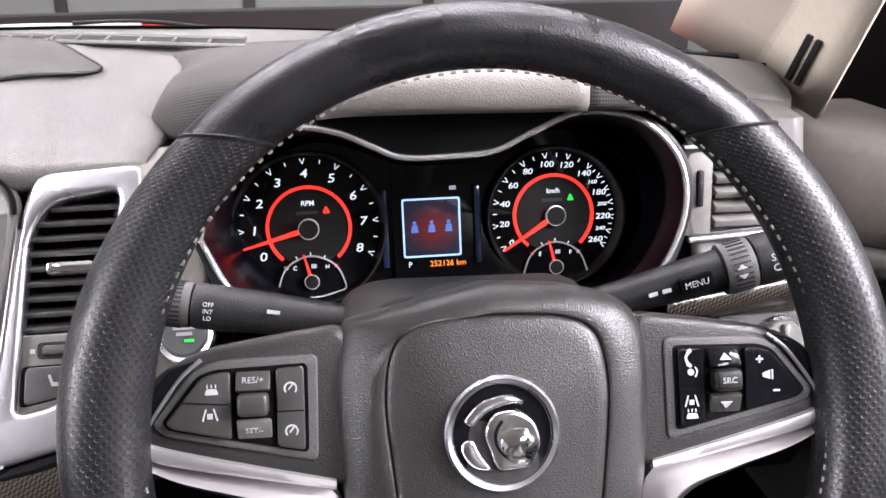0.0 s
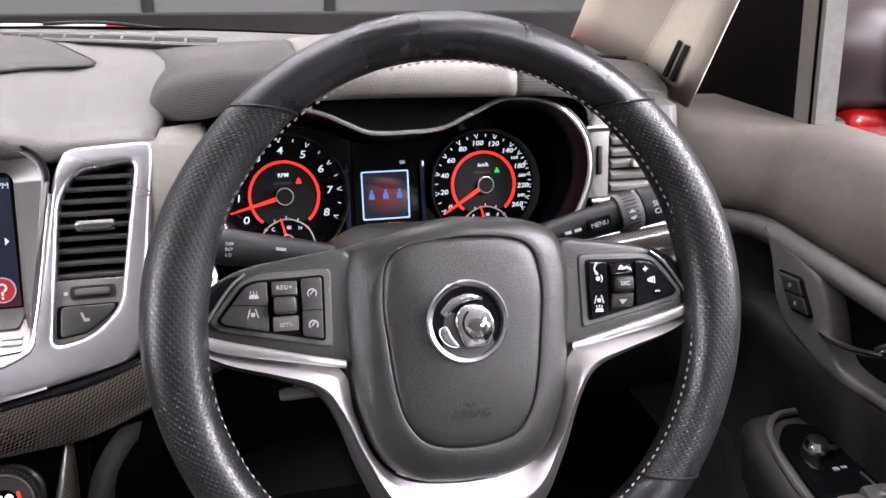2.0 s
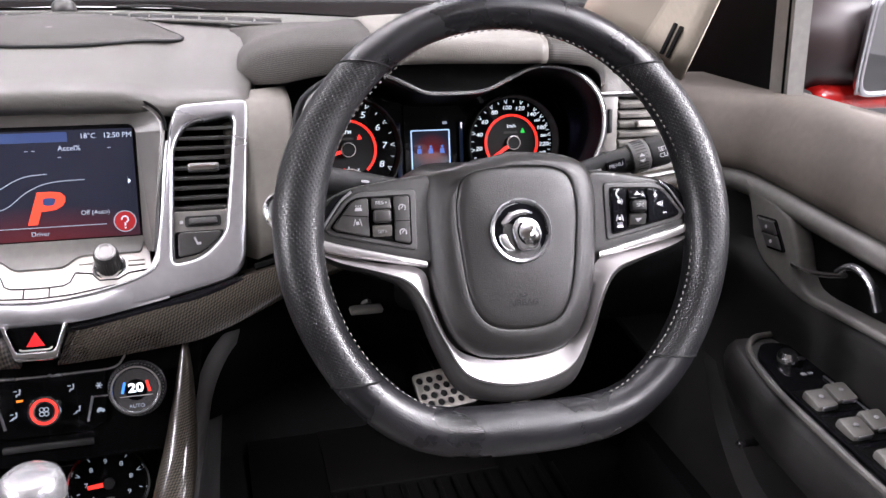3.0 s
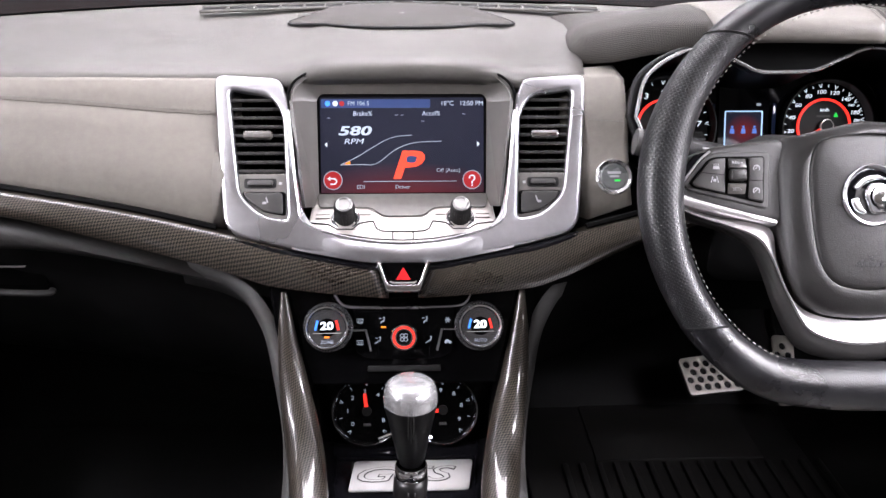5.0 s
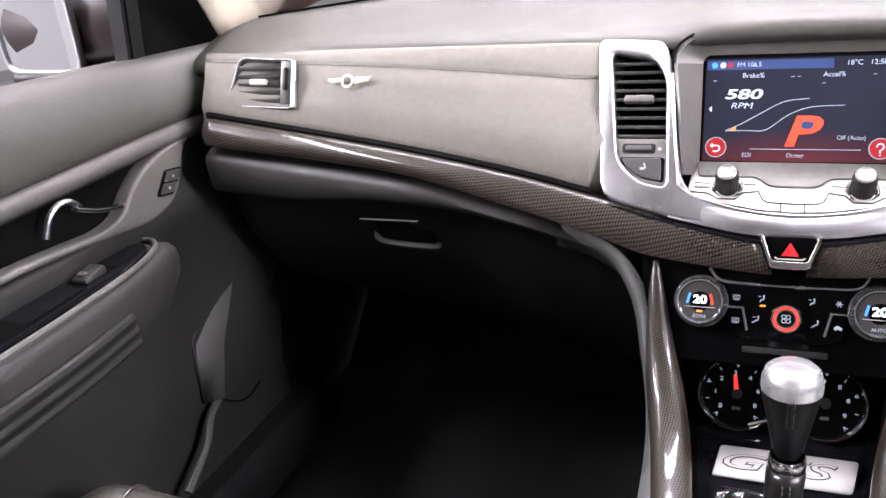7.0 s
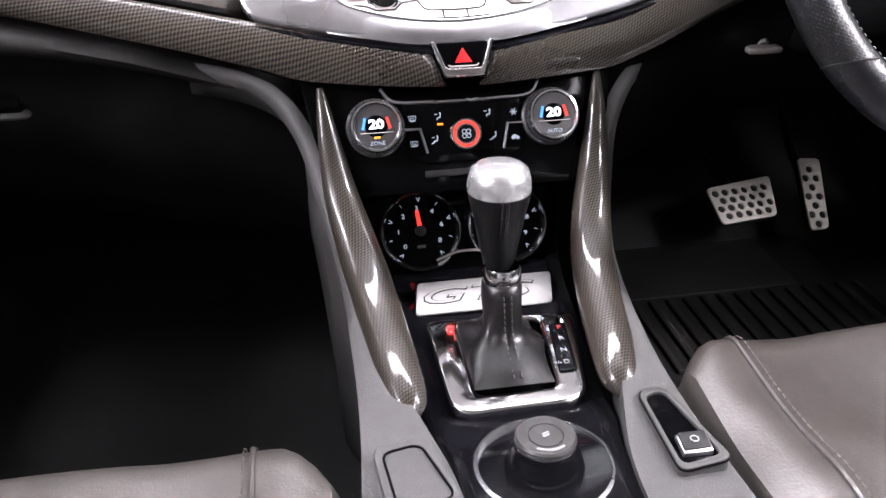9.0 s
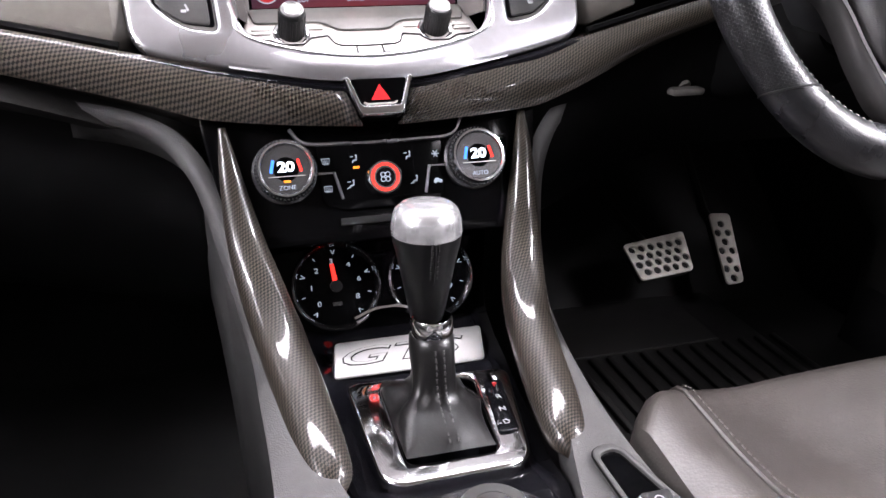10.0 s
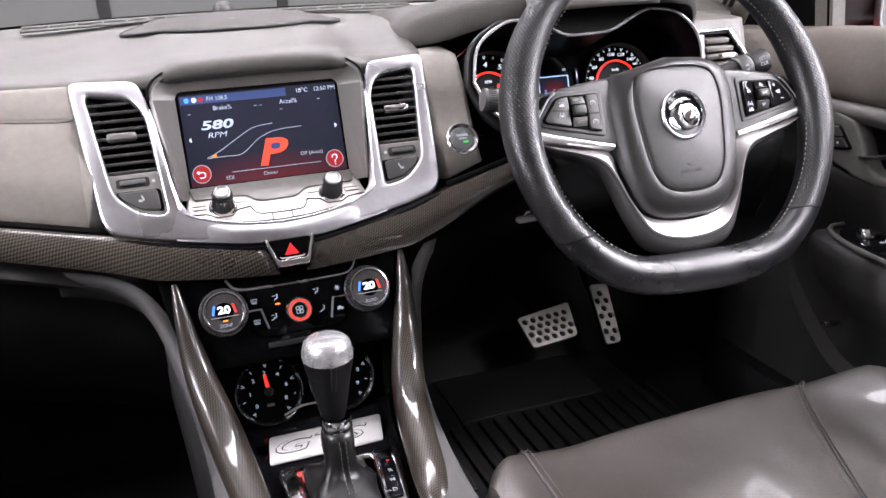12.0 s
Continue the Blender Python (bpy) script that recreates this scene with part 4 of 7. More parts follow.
    # spokes and their button pods
    for s in (-1, 1):
        M = (lambda q: q) if s > 0 else (lambda q: [(-x, y) for x, y in q][::-1])
        arm = M([(0.066, 0.0535), (0.100, 0.0490), (0.132, 0.0440), (0.152, 0.0345), (0.164, 0.0180), (0.168, 0.0040), (0.150, -0.0020), (0.066, -0.0210)])
        hub("spoke", plate([fillet(arm, 0.010)], -0.014, 0.005, 0.004, 3), HUB, w, "dark spoke", 50)
        hub("spoke_wedge", plate([fillet(M([(0.1320, 0.0405), (0.1440, 0.0375), (0.1580, 0.0200), (0.1640, 0.0085), (0.1580, 0.0090)]), 0.003)], 0.002, 0.0070, 0.0014), PIANO, w, "gloss black wedge beside the keys")
        hub("wedge_edge", tube(smooth([(s * 0.1310, 0.0405, 0.0066), (s * 0.1400, 0.0330, 0.0072), (s * 0.1500, 0.0195, 0.0072), (s * 0.1570, 0.0085, 0.0066)], 6), 0.0010, 8), SATIN, w, "thin satin edge")
        pod = M([(0.0800, 0.0410), (0.1230, 0.0400), (0.1345, 0.0365), (0.1540, 0.0125), (0.1480, 0.0070), (0.0810, -0.0075)])
        pp = hub("button_pod", plate([fillet(pod, [0.004, 0.012, 0.012, 0.006, 0.004, 0.004])], 0.003, 0.0066, 0.0012), LOWER, w, "dark grey button pod")
        hub("pod_gap", plate([fillet(M([(0.0845, 0.0372), (0.1260, 0.0360), (0.1330, 0.0335), (0.1490, 0.0135), (0.1455, 0.0100), (0.0850, -0.0030)]), 0.003)], 0.006, 0.0070), BLACK, pp)
        bt = M([(0.0862, 0.0360), (0.0985, 0.0355), (0.0985, 0.0010), (0.0865, -0.0015)])
        b1 = hub("button", plate([fillet(bt, 0.002)], 0.0068, 0.0094, 0.0008), PIANO if s > 0 else SLAT, pp)
        hub("key_gap", box(s * 0.0924, 0.0165, 0.0095, 0.0118, 0.0005, 0.0004), BLACK, b1)
        bt = M([(0.1185, 0.0350), (0.1255, 0.0345), (0.1315, 0.0325), (0.1470, 0.0135), (0.1440, 0.0108), (0.1185, 0.0050)])
        b2 = hub("button", plate([fillet(bt, [0.002, 0.004, 0.004, 0.003, 0.003, 0.002])], 0.0068, 0.0094, 0.0008), PIANO if s > 0 else SLAT, pp)
        hub("rocker_bed", plate([fillet(M([(0.0998, 0.0355), (0.1172, 0.0350), (0.1172, 0.0050), (0.0998, 0.0013)]), 0.002)], 0.006, 0.0074, 0.0005), BLACK, pp)
        # a stubby roller between two sloping key faces
        hub("rocker", box(s * 0.1085, 0.0205, 0.0110, 0.0135, 0.0100, 0.0080, 0.0022, 3), SLAT if s < 0 else DARK, pp, "stubby roller")
        for y, t, m in ((0.0302, -24, SLAT), (0.0093, 24, GREY)):
            hub("rocker_face", box(s * 0.1085, y, 0.0083, 0.0150, 0.0090, 0.0030, 0.0008, 2, pose(0, 0, 0, t)), m if s < 0 else (PIANO if y > 0.02 else SLAT), pp)
        if s < 0:
            hub("lettering", turned(letters("RES/+", 0.0040, (0, 0, 0.0018), 0.0002), pose(-0.1085, 0.0302, 0.0083, -24)), PRINT, pp)
            hub("lettering", turned(letters("SET/-", 0.0036, (0, 0, 0.0018), 0.0002), pose(-0.1085, 0.0093, 0.0083, 24)), PRINT, pp)
        else:
            hub("lettering", letters("SRC", 0.0040, (0.1085, 0.0205, 0.0152), 0.0002), PRINT, pp)
            for y, t, d in ((0.0302, -24, 1), (0.0093, 24, -1)):
                hub("symbol", turned(plate([[(-0.0028, -0.0015 * d), (0.0028, -0.0015 * d), (0, 0.0020 * d)][::d]], 0.0015, 0.0020), pose(0.1085, y, 0.0083, t)), PRINT, pp)

        def icon(x, y, kind):
            z0, z1, zm = 0.0094, 0.0098, 0.0096
            if kind == "phone":
                return join(plate([arc_band(s * x + 0.0012, y, 0.0026, 0.0038, 110, 250, 12)], z0, z1), box(s * x - 0.0005, y + 0.0033, zm, 0.0024, 0.0015, 0.0004, turn=pose(0, 0, 0, 0, 0, 30)), box(s * x - 0.0005, y - 0.0033, zm, 0.0024, 0.0015, 0.0004, turn=pose(0, 0, 0, 0, 0, -30)))
            if kind == "voice":
                return join(plate([circle(s * x - 0.001, y, 0.0016, 12)], z0, z1), plate([arc_band(s * x - 0.001, y, 0.0026, 0.0033, -50, 50, 8)], z0, z1))
            if kind == "plus":
                return join(box(s * x, y, zm, 0.0034, 0.0009, 0.0004), box(s * x, y, zm, 0.0009, 0.0034, 0.0004))
            if kind == "minus":
                return box(s * x, y, zm, 0.0034, 0.0009, 0.0004)
            if kind == "horn":
                return join(plate([[(s * x - 0.0022, y - 0.0008), (s * x + 0.0016, y - 0.0022), (s * x + 0.0016, y + 0.0022), (s * x - 0.0022, y + 0.0008)]], z0, z1), box(s * x + 0.0026, y, zm, 0.0008, 0.0048, 0.0004))
            if kind == "dial":
                return join(plate([arc_band(s * x, y, 0.0022, 0.0030, -40, 220, 14)], z0, z1), box(s * x, y + 0.0006, zm, 0.0007, 0.003, 0.0004, turn=pose(0, 0, 0, 0, 0, -40)))
            if kind == "lane":
                return join(box(s * x - 0.0024, y, zm, 0.0007, 0.0056, 0.0004, turn=pose(0, 0, 0, 0, 0, -16)), box(s * x + 0.0024, y, zm, 0.0007, 0.0056, 0.0004, turn=pose(0, 0, 0, 0, 0, 16)), box(s * x, y - 0.0006, zm, 0.0024, 0.0024, 0.0004))
            return join(plate([fillet([(s * x - 0.0030, y - 0.0012), (s * x + 0.0030, y - 0.0012), (s * x + 0.0022, y + 0.0014), (s * x - 0.0022, y + 0.0014)], 0.0006)], z0, z1), *[box(s * x + d, y + 0.0026, zm, 0.0006, 0.0016, 0.0004) for d in (-0.0018, 0, 0.0018)])
        for x, y, kind in (((0.0922, 0.0265, "dial"), (0.0922, 0.0075, "dial"), (0.1265, 0.0265, "car"), (0.1275, 0.0165, "lane")) if s < 0 else ((0.0918, 0.0310, "phone"), (0.0930, 0.0245, "voice"), (0.0920, 0.0110, "lane"), (0.0920, 0.0040, "car"), (0.1255, 0.0290, "plus"), (0.1290, 0.0215, "horn"), (0.1335, 0.0140, "minus"))):
            hub("symbol", icon(x, y, kind), PRINT, b1 if x < 0.1 else b2)
        if s < 0:
            hub("key_gap", box(-0.1295, 0.0215, 0.0095, 0.0200, 0.0005, 0.0004, turn=pose(0, 0, 0, 0, 0, -5)), BLACK, b2)
        # the bright upper strip of each spoke
        up = smooth([(s * x, y, 0) for x, y in ((0.1655, 0.0120), (0.1530, 0.0040), (0.1120, -0.0070), (0.0735, -0.0160))], 8)
        lo = smooth([(s * x, y, 0) for x, y in ((0.1660, 0.0035), (0.1500, -0.0058), (0.1120, -0.0142), (0.0735, -0.0216))], 8)
        rings = [[a + Vector((0, 0, -0.010)), a + Vector((0, 0, 0.0046)), a.lerp(b, 0.15) + Vector((0, 0, 0.0066)), a.lerp(b, 0.55) + Vector((0, 0, 0.0070)), a.lerp(b, 0.9) + Vector((0, 0, 0.0050)), b + Vector((0, 0, -0.010))] for a, b in zip(up, lo)]
        hub("spoke_trim", loft(rings, True, False, True), SPOKES, w, "satin silver spoke trim", 50)
    # the silver V below the hub: its arms run out along both spokes, its outer edge is proud
    full = lambda q: q + [(-x, y) for x, y in q[:-1][::-1]]
    vi = full([(-0.1660, 0.0020), (-0.1490, -0.0072), (-0.1120, -0.0155), (-0.0760, -0.0232), (-0.0690, -0.0500), (-0.0565, -0.0815), (-0.0365, -0.0962), (0.0, -0.1010)])
    vo = full([(-0.1665, -0.0020), (-0.1420, -0.0140), (-0.1140, -0.0225), (-0.0895, -0.0320), (-0.0765, -0.0490), (-0.0630, -0.0790), (-0.0425, -0.1110), (0.0, -0.1210)])
    vl = full([(-0.1665, -0.0045), (-0.1425, -0.0170), (-0.1150, -0.0262), (-0.0925, -0.0365), (-0.0800, -0.0560), (-0.0655, -0.0950), (-0.0455, -0.1265), (0.0, -0.1360)])
    si, so = smooth([(*p, 0) for p in vi], 6), smooth([(*p, 0) for p in vo], 6)
    sl = smooth([(*p, 0) for p in vl], 6)
    rings = []
    for b, c in zip(so, sl):
        rings.append([b + Vector((0, 0, -0.014)), b + Vector((0, 0, 0.0035)), b.lerp(c, 0.35) + Vector((0, 0, 0.0030)), b.lerp(c, 0.8) + Vector((0, 0, -0.001)), c + Vector((0, 0, -0.006)), c + Vector((0, 0, -0.016))])
    hub("spoke_lip", loft(rings, True, False, True), SLAT, w, "dark lip under the silver spoke", 50)
    rings = []
    for a, b in zip(si, so):
        rings.append([a + Vector((0, 0, -0.012)), a + Vector((0, 0, -0.003)), a.lerp(b, 0.35) + Vector((0, 0, 0.0002)), a.lerp(b, 0.72) + Vector((0, 0, 0.0045)), a.lerp(b, 0.90) + Vector((0, 0, 0.0060)), b + Vector((0, 0, 0.0045)), b + Vector((0, 0, -0.002)), b + Vector((0, 0, -0.014))])
    hub("lower_spoke", loft(rings, True, False, True), SPOKES, w, "satin silver V-shaped lower spoke", 40)
    part("column_cover", lathe([(0.062, -0.030), (0.070, -0.05), (0.068, -0.09), (0.0005, -0.092)], 28), DARK, w)


steering_wheel()


def column():
    c = thing("steering_column", WM @ pose(0, -0.02, -0.09), "black shroud of the steering column", "steering column")
    rr = []
    for w, hx, hy in ((0.03, 0.060, 0.082), (0.0, 0.072, 0.090), (-0.09, 0.076, 0.085), (-0.17, 0.074, 0.06)):
        rr.append([(x, y, w) for x, y in rrect(0, 0.046, hx, hy - 0.046, 0.03)])
    part("shroud", loft(rr, True, False, True), HUB, c, "grained upper half", angle=60)
    # lower half is blackened for the shade below the wheel
    part("lower_shroud", loft([[(x, y, w) for x, y in rrect(0, 0.0, hx, 0.05, 0.03)] for w, hx in ((0.02, 0.05), (0.0, 0.058), (-0.17, 0.070))], True, False, True), BLACK, c, "lower half, its shade put into the colour", angle=60)
    part("ignition_bezel", lathe([(0.016, 0), (0.017, 0.004), (0.012, 0.006), (0.0005, 0.005)], 20, (0.064, -0.045, 0.0)), SILVER, c)
    for s in (-1, 1):
        st = thing("control_stalk", WM @ pose(s * 0.06, 0.025, -0.075), "black wiper stalk with a ribbed end" if s < 0 else "black indicator stalk with menu buttons", "stalk", "column stalks")
        if s > 0:
            p0, p1 = Vector((0.0, 0.022, -0.02)), st.matrix_world.inverted() @ Vector((0.576, 0.372, 0.933))
        else:
            p0, p1 = Vector((0.005, 0.020, -0.02)), st.matrix_world.inverted() @ Vector((0.222, 0.391, 0.917))
        d = p1 - p0
        part("arm", tube([p0 + d * t for t in (0, 0.25, 0.5, 0.68)], [0.0090, 0.0102, 0.0118, 0.0125], 20), DARK, st)
        part("sleeve", tube([p0 + d * t for t in ((0.69, 0.71, 0.80, 0.82) if s > 0 else (0.84, 0.86, 0.98, 1.0))], [k * (1 if s > 0 else 0.84) for k in (0.0146, 0.0150, 0.0150, 0.0146)], 24), LOWER, st, "ribbed ring")
        part("end_cap", tube([p0 + d * t for t in ((0.83, 0.85, 0.97, 1.0) if s > 0 else (0.68, 0.70, 0.81, 0.83))], [k * (1 if s > 0 else 0.86) for k in (0.0146, 0.0150, 0.0148, 0.0138)], 24), DARK, st)
        ux = d.normalized() * (1 if s > 0 else -1)
        uz = (Vector((0, -0.15, 1)) - ux * Vector((0, -0.15, 1)).dot(ux)).normalized()
        uy = uz.cross(ux)
        fr = Matrix((ux, uy, uz)).transposed().to_4x4()

        def onstalk(t, bm, lift):
            return turned(bm, Matrix.Translation(p0 + d * t + uz * lift) @ fr)
        for k in range(30):
            part("rib", turned(box(0, 0.0151 if s > 0 else 0.0127, 0, 0.010, 0.0008, 0.0010), Matrix.Translation(p0 + d * (0.755 if s > 0 else 0.92)) @ fr @ pose(0, 0, 0, 12 * k)), DARK, st)
        if s > 0:
            part("menu_button", onstalk(0.55, plate([rrect(0, 0, 0.0095, 0.0048, 0.0015)], -0.004, 0.0005, 0.0005), 0.0135), PIANO, st)
            part("lettering", onstalk(0.55, letters("MENU", 0.0050, (0, 0, 0)), 0.0142), PRINT, st)
            part("lettering", onstalk(0.92, letters("SET/", 0.0058, (0, 0.003, 0)), 0.0150), PRINT, st)
            part("lettering", onstalk(0.92, letters("CLR", 0.0058, (0, -0.003, 0)), 0.0150), PRINT, st)
            for dy in (0.003, -0.003):
                part("symbol", onstalk(0.75, turned(plate([[(-0.003, 0), (0.003, 0), (0, 0.0028)]], 0, 0.0004), pose(0, dy * 0.5, 0, 0, 0, 0 if dy > 0 else 180)), 0.0151), PRINT, st)
            for x, wd in ((0.36, 0.005), (0.42, 0.005)):
                part("symbol", onstalk(x, box(0, 0, 0, wd, 0.0022, 0.0005), 0.0122), PRINT, st)
        else:
            for j, sx in enumerate(("OFF", "INT", "LO")):
                part("lettering", onstalk(0.75, letters(sx, 0.0034, (0.0, 0.0040 - 0.0038 * j, 0)), 0.0129), PRINT, st)
            part("symbol", onstalk(0.45, box(0, 0.004, 0, 0.007, 0.002, 0.0005), 0.0135), PRINT, st)


column()

# ---- instruments ----
IM = panel(0.395, 0.552, 0.891, 15)


def instruments():
    g = thing("instrument_cluster", IM, "lit instrument cluster with two red-ringed dials and a chrome brow", "instrument cluster")
    o = [(-0.163, 0.004), (-0.152, 0.047), (-0.1186, 0.0715), (-0.0945, 0.0762), (-0.0674, 0.0710), (-0.045, 0.0610), (-0.0258, 0.0530), (0.005, 0.0522), (0.0375, 0.0545), (0.066, 0.0665), (0.1, 0.0785), (0.1435, 0.0705), (0.1715, 0.0400), (0.1725, -0.0030), (0.1450, -0.046), (0.09, -0.060), (0, -0.066), (-0.1015, -0.056), (-0.1428, -0.0338)]
    oc = [(p.x, p.y) for p in smooth([(*p, 0) for p in o + [o[0]]], 6)[:-1]]
    # the brow stands well proud of the dials, drawn in a little
    bc = [(0.9184 * x - 0.0075, 0.9184 * y + 0.0050) for x, y in oc]
    edge = [(x, y, 0.104) for x, y in bc]
    part("bowl", loft([edge, [(x * 0.985, y * 0.975, 0.075) for x, y in bc], [(x * 0.95, y * 0.93 - 0.001, 0.035) for x, y in oc], [(x * 0.93, y * 0.9 - 0.003, 0.004) for x, y in oc], [(x * 0.90, y * 0.86 - 0.003, -0.004) for x, y in oc]], True), BOWL, g, "gloss black bowl", angle=60)
    part("backing", plate([[(x * 0.94, y * 0.92) for x, y in oc]], -0.014, -0.006), PIANO, g)
    part("brow", tube([(x, y, 0.105) for x, y in bc], 0.0019, 8, closed=True), TRIMSIL, g, "bright silver brow")
    # fascia around the cluster
    fo = [(x * 1.05, y * (1.05 if y > 0 else 1.30)) for x, y in bc]
    part("fascia", plate([fo, bc], 0.088, 0.100, 0.003), DARK, g, "dark fascia round the dials", angle=50)
    # flat black sheet in place of the deep shade under the hood
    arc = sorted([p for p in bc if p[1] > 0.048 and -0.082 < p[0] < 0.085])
    part("recess_shade", plate([[(x, y + 0.0022) for x, y in arc] + [(0.085, 0.092), (-0.082, 0.092)]], 0.1018, 0.1040), BLACK, g, "black sheet standing in for the shaded recess above the brow")
    # dials
    for s, cx, r, label in ((-1, -0.0955, 0.054, "engine speed dial"), (1, 0.0915, 0.050, "road speed dial")):
        d = part("dial", plate([circle(cx, 0.0, r, 48)], -0.006, -0.003), PIANO, g, label)
        part("dial_edge", lathe([(r, -0.004), (r + 0.002, 0.010), (r + 0.0035, 0.010), (r + 0.003, -0.0025)], 48, (cx, 0, 0)), DARK, d)
        part("red_ring", plate([arc_band(cx, 0.0, 0.0295, 0.0318, -48, 228, 48)], -0.003, -0.001), REDL, d, "glowing red ring")
        part("inner_disc", plate([circle(cx, 0, 0.029, 40)], -0.003, -0.002), DARK, d)
        if s < 0:
            nums = [(str(i), 210 - 29.4 * i, 0.0092) for i in range(9)]
            rad, angles = 0.0405, [210 - 14.7 * i for i in range(17)]
        else:
            spd = lambda kmh: 211 - 22.8 * min(kmh, 140) / 20 - 14.0 * max(kmh - 140, 0) / 20
            nums = [(str(20 * i), spd(20 * i), 0.0062 if 20 * i not in (160, 200, 240) else 0.0040) for i in range(14)]
            rad, angles = 0.0392, [spd(10 * i) for i in range(27)]
        for sx, a, size in nums:
            part("numeral", letters(sx, size, (cx + rad * math.cos(radians(a)), rad * math.sin(radians(a)), -0.0022), 0.0002, stretch=1.25, bold=0.00008, shear=0.12), WHITE, d)
        for i, a in enumerate(angles):
            L = 0.0045 if i % 2 == 0 else 0.003
            q = Matrix.Translation((cx, 0, -0.0022)) @ pose(0, 0, 0, 0, 0, a) @ Matrix.Translation((r - 0.004, 0, 0))
            if i % 2 == 0:
                tb = join(box(0, 0.0009, 0, L, 0.0006, 0.0005, turn=pose(0, 0, 0, 0, 0, 22)), box(0, -0.0009, 0, L, 0.0006, 0.0005, turn=pose(0, 0, 0, 0, 0, -22)))
            else:
                tb = box(0, 0, 0, L, 0.0007, 0.0005)
            part("tick", turned(tb, q), WHITE, d)
        a = 195 if s < 0 else 212
        q = Matrix.Translation((cx, 0, 0.004)) @ pose(0, 0, 0, 0, 0, a)
        part("needle", turned(plate([[(0.008, -0.0018), (0.050 if s < 0 else 0.048, -0.0006), (0.050 if s < 0 else 0.048, 0.0006), (0.008, 0.0018)]], -0.001, 0.001), q), REDL, d, "glowing red needle")
        part("needle_hub", lathe([(0.0075, -0.003), (0.0075, 0.005), (0.0065, 0.006), (0.0005, 0.006)], 24, (cx, 0, 0)), DARK, d)
        part("hub_ring", lathe([(0.0078, 0.004), (0.0079, 0.0062), (0.0070, 0.0064)], 24, (cx, 0, 0)), SILVER, d)
        part("lettering", letters("RPM" if s < 0 else "km/h", 0.0052, (cx, 0.0185, -0.0016), 0.0002, bold=0.0001), WHITE, d)
        part("marking", box(cx - 0.001, 0.0115, -0.0018, 0.016, 0.0025, 0.0005), LOWER, d)
        part("warning_light", plate([fillet([(cx + 0.0105, 0.0105), (cx + 0.0165, 0.0105), (cx + 0.0135, 0.0165)], 0.0015)], -0.002, -0.0014), REDL if s < 0 else GREENL, d, "lit warning symbol")
        # the small gauge set into the foot of each dial
        sub = fillet([(cx - 0.026, -0.047), (cx - 0.020, -0.028), (cx, -0.0185), (cx + 0.020, -0.028), (cx + 0.026, -0.047), (cx, -0.054)], [0.004, 0.012, 0.02, 0.012, 0.004, 0.03])
        sg = part("small_gauge", plate([sub], -0.002, 0.001), PIANO, g, "small fan-shaped gauge")
        part("gauge_rim", tube([(x, y, 0.0015) for x, y in sub], 0.0007, 6, closed=True), SILVER, sg)
        part("needle", turned(plate([[(0.003, -0.0012), (0.021, -0.0005), (0.021, 0.0005), (0.003, 0.0012)]], 0.002, 0.003), Matrix.Translation((cx, -0.040, 0)) @ pose(0, 0, 0, 0, 0, 104)), REDL, sg)
        part("needle_hub", lathe([(0.0055, 0.001), (0.0055, 0.004), (0.0005, 0.0042)], 20, (cx, -0.040, 0)), DARK, sg)
        part("hub_ring", lathe([(0.0056, 0.003), (0.0057, 0.0045), (0.0050, 0.0046)], 20, (cx, -0.040, 0)), SILVER, sg)
        for sx, dx in (("C" if s < 0 else "E", -0.012), ("H" if s < 0 else "F", 0.012)):
            part("lettering", letters(sx, 0.0045, (cx + dx, -0.0295, 0.0012)), WHITE, sg)
        part("symbol", box(cx + 0.002, -0.0285, 0.0012, 0.004, 0.003, 0.0004), DIMW, sg)
        for i, a in enumerate((145, 117, 90, 63, 35)):
            part("tick", turned(box(0.0225, 0, 0.0013, 0.003, 0.0008, 0.0004), Matrix.Translation((cx, -0.042, 0)) @ pose(0, 0, 0, 0, 0, a)), REDL if (i == 4 and s < 0) or (i == 0 and s > 0) else WHITE, sg)
    # middle display
    m = part("middle_display", plate([rrect(-0.0035, -0.002, 0.029, 0.048, 0.003)], -0.006, -0.001), PIANO, g, "dark middle display")
    part("lit_page", plate([rrect(-0.0035, -0.0045, 0.0205, 0.021, 0.001)], -0.001, -0.0006), MIDPAGE, m, "blue framed page with a red glow")
    part("page_frame", plate([rrect(-0.0035, -0.0045, 0.0222, 0.0225, 0.002), rrect(-0.0035, -0.0045, 0.0208, 0.0211, 0.0015)], -0.001, -0.0002), PALEBLUE, m, "pale blue frame line")
    for i in range(3):
        x = -0.0165 + 0.0130 * i
        part("belt_symbol", join(plate([circle(x, -0.0005, 0.0014, 10)], -0.0006, 0), plate([fillet([(x - 0.0028, -0.008), (x + 0.0028, -0.008), (x + 0.002, -0.0022), (x - 0.002, -0.0022)], 0.001)], -0.0006, 0)), DIMBLUE, m)
    part("lettering", letters("252126 km", 0.0062, (0.008, -0.0325, -0.0006)), AMBER, m)
    part("lettering", letters("P", 0.0062, (-0.021, -0.0325, -0.0006)), WHITE, m)
    part("symbol", box(0.0135, 0.025, -0.0006, 0.005, 0.003, 0.0004), DIMW, m)
    for s in (-1, 1):
        part("side_strip", box(s * 0.0355 - 0.0035, -0.004, -0.002, 0.005, 0.06, 0.003, 0.001), BLUEBLK, g)


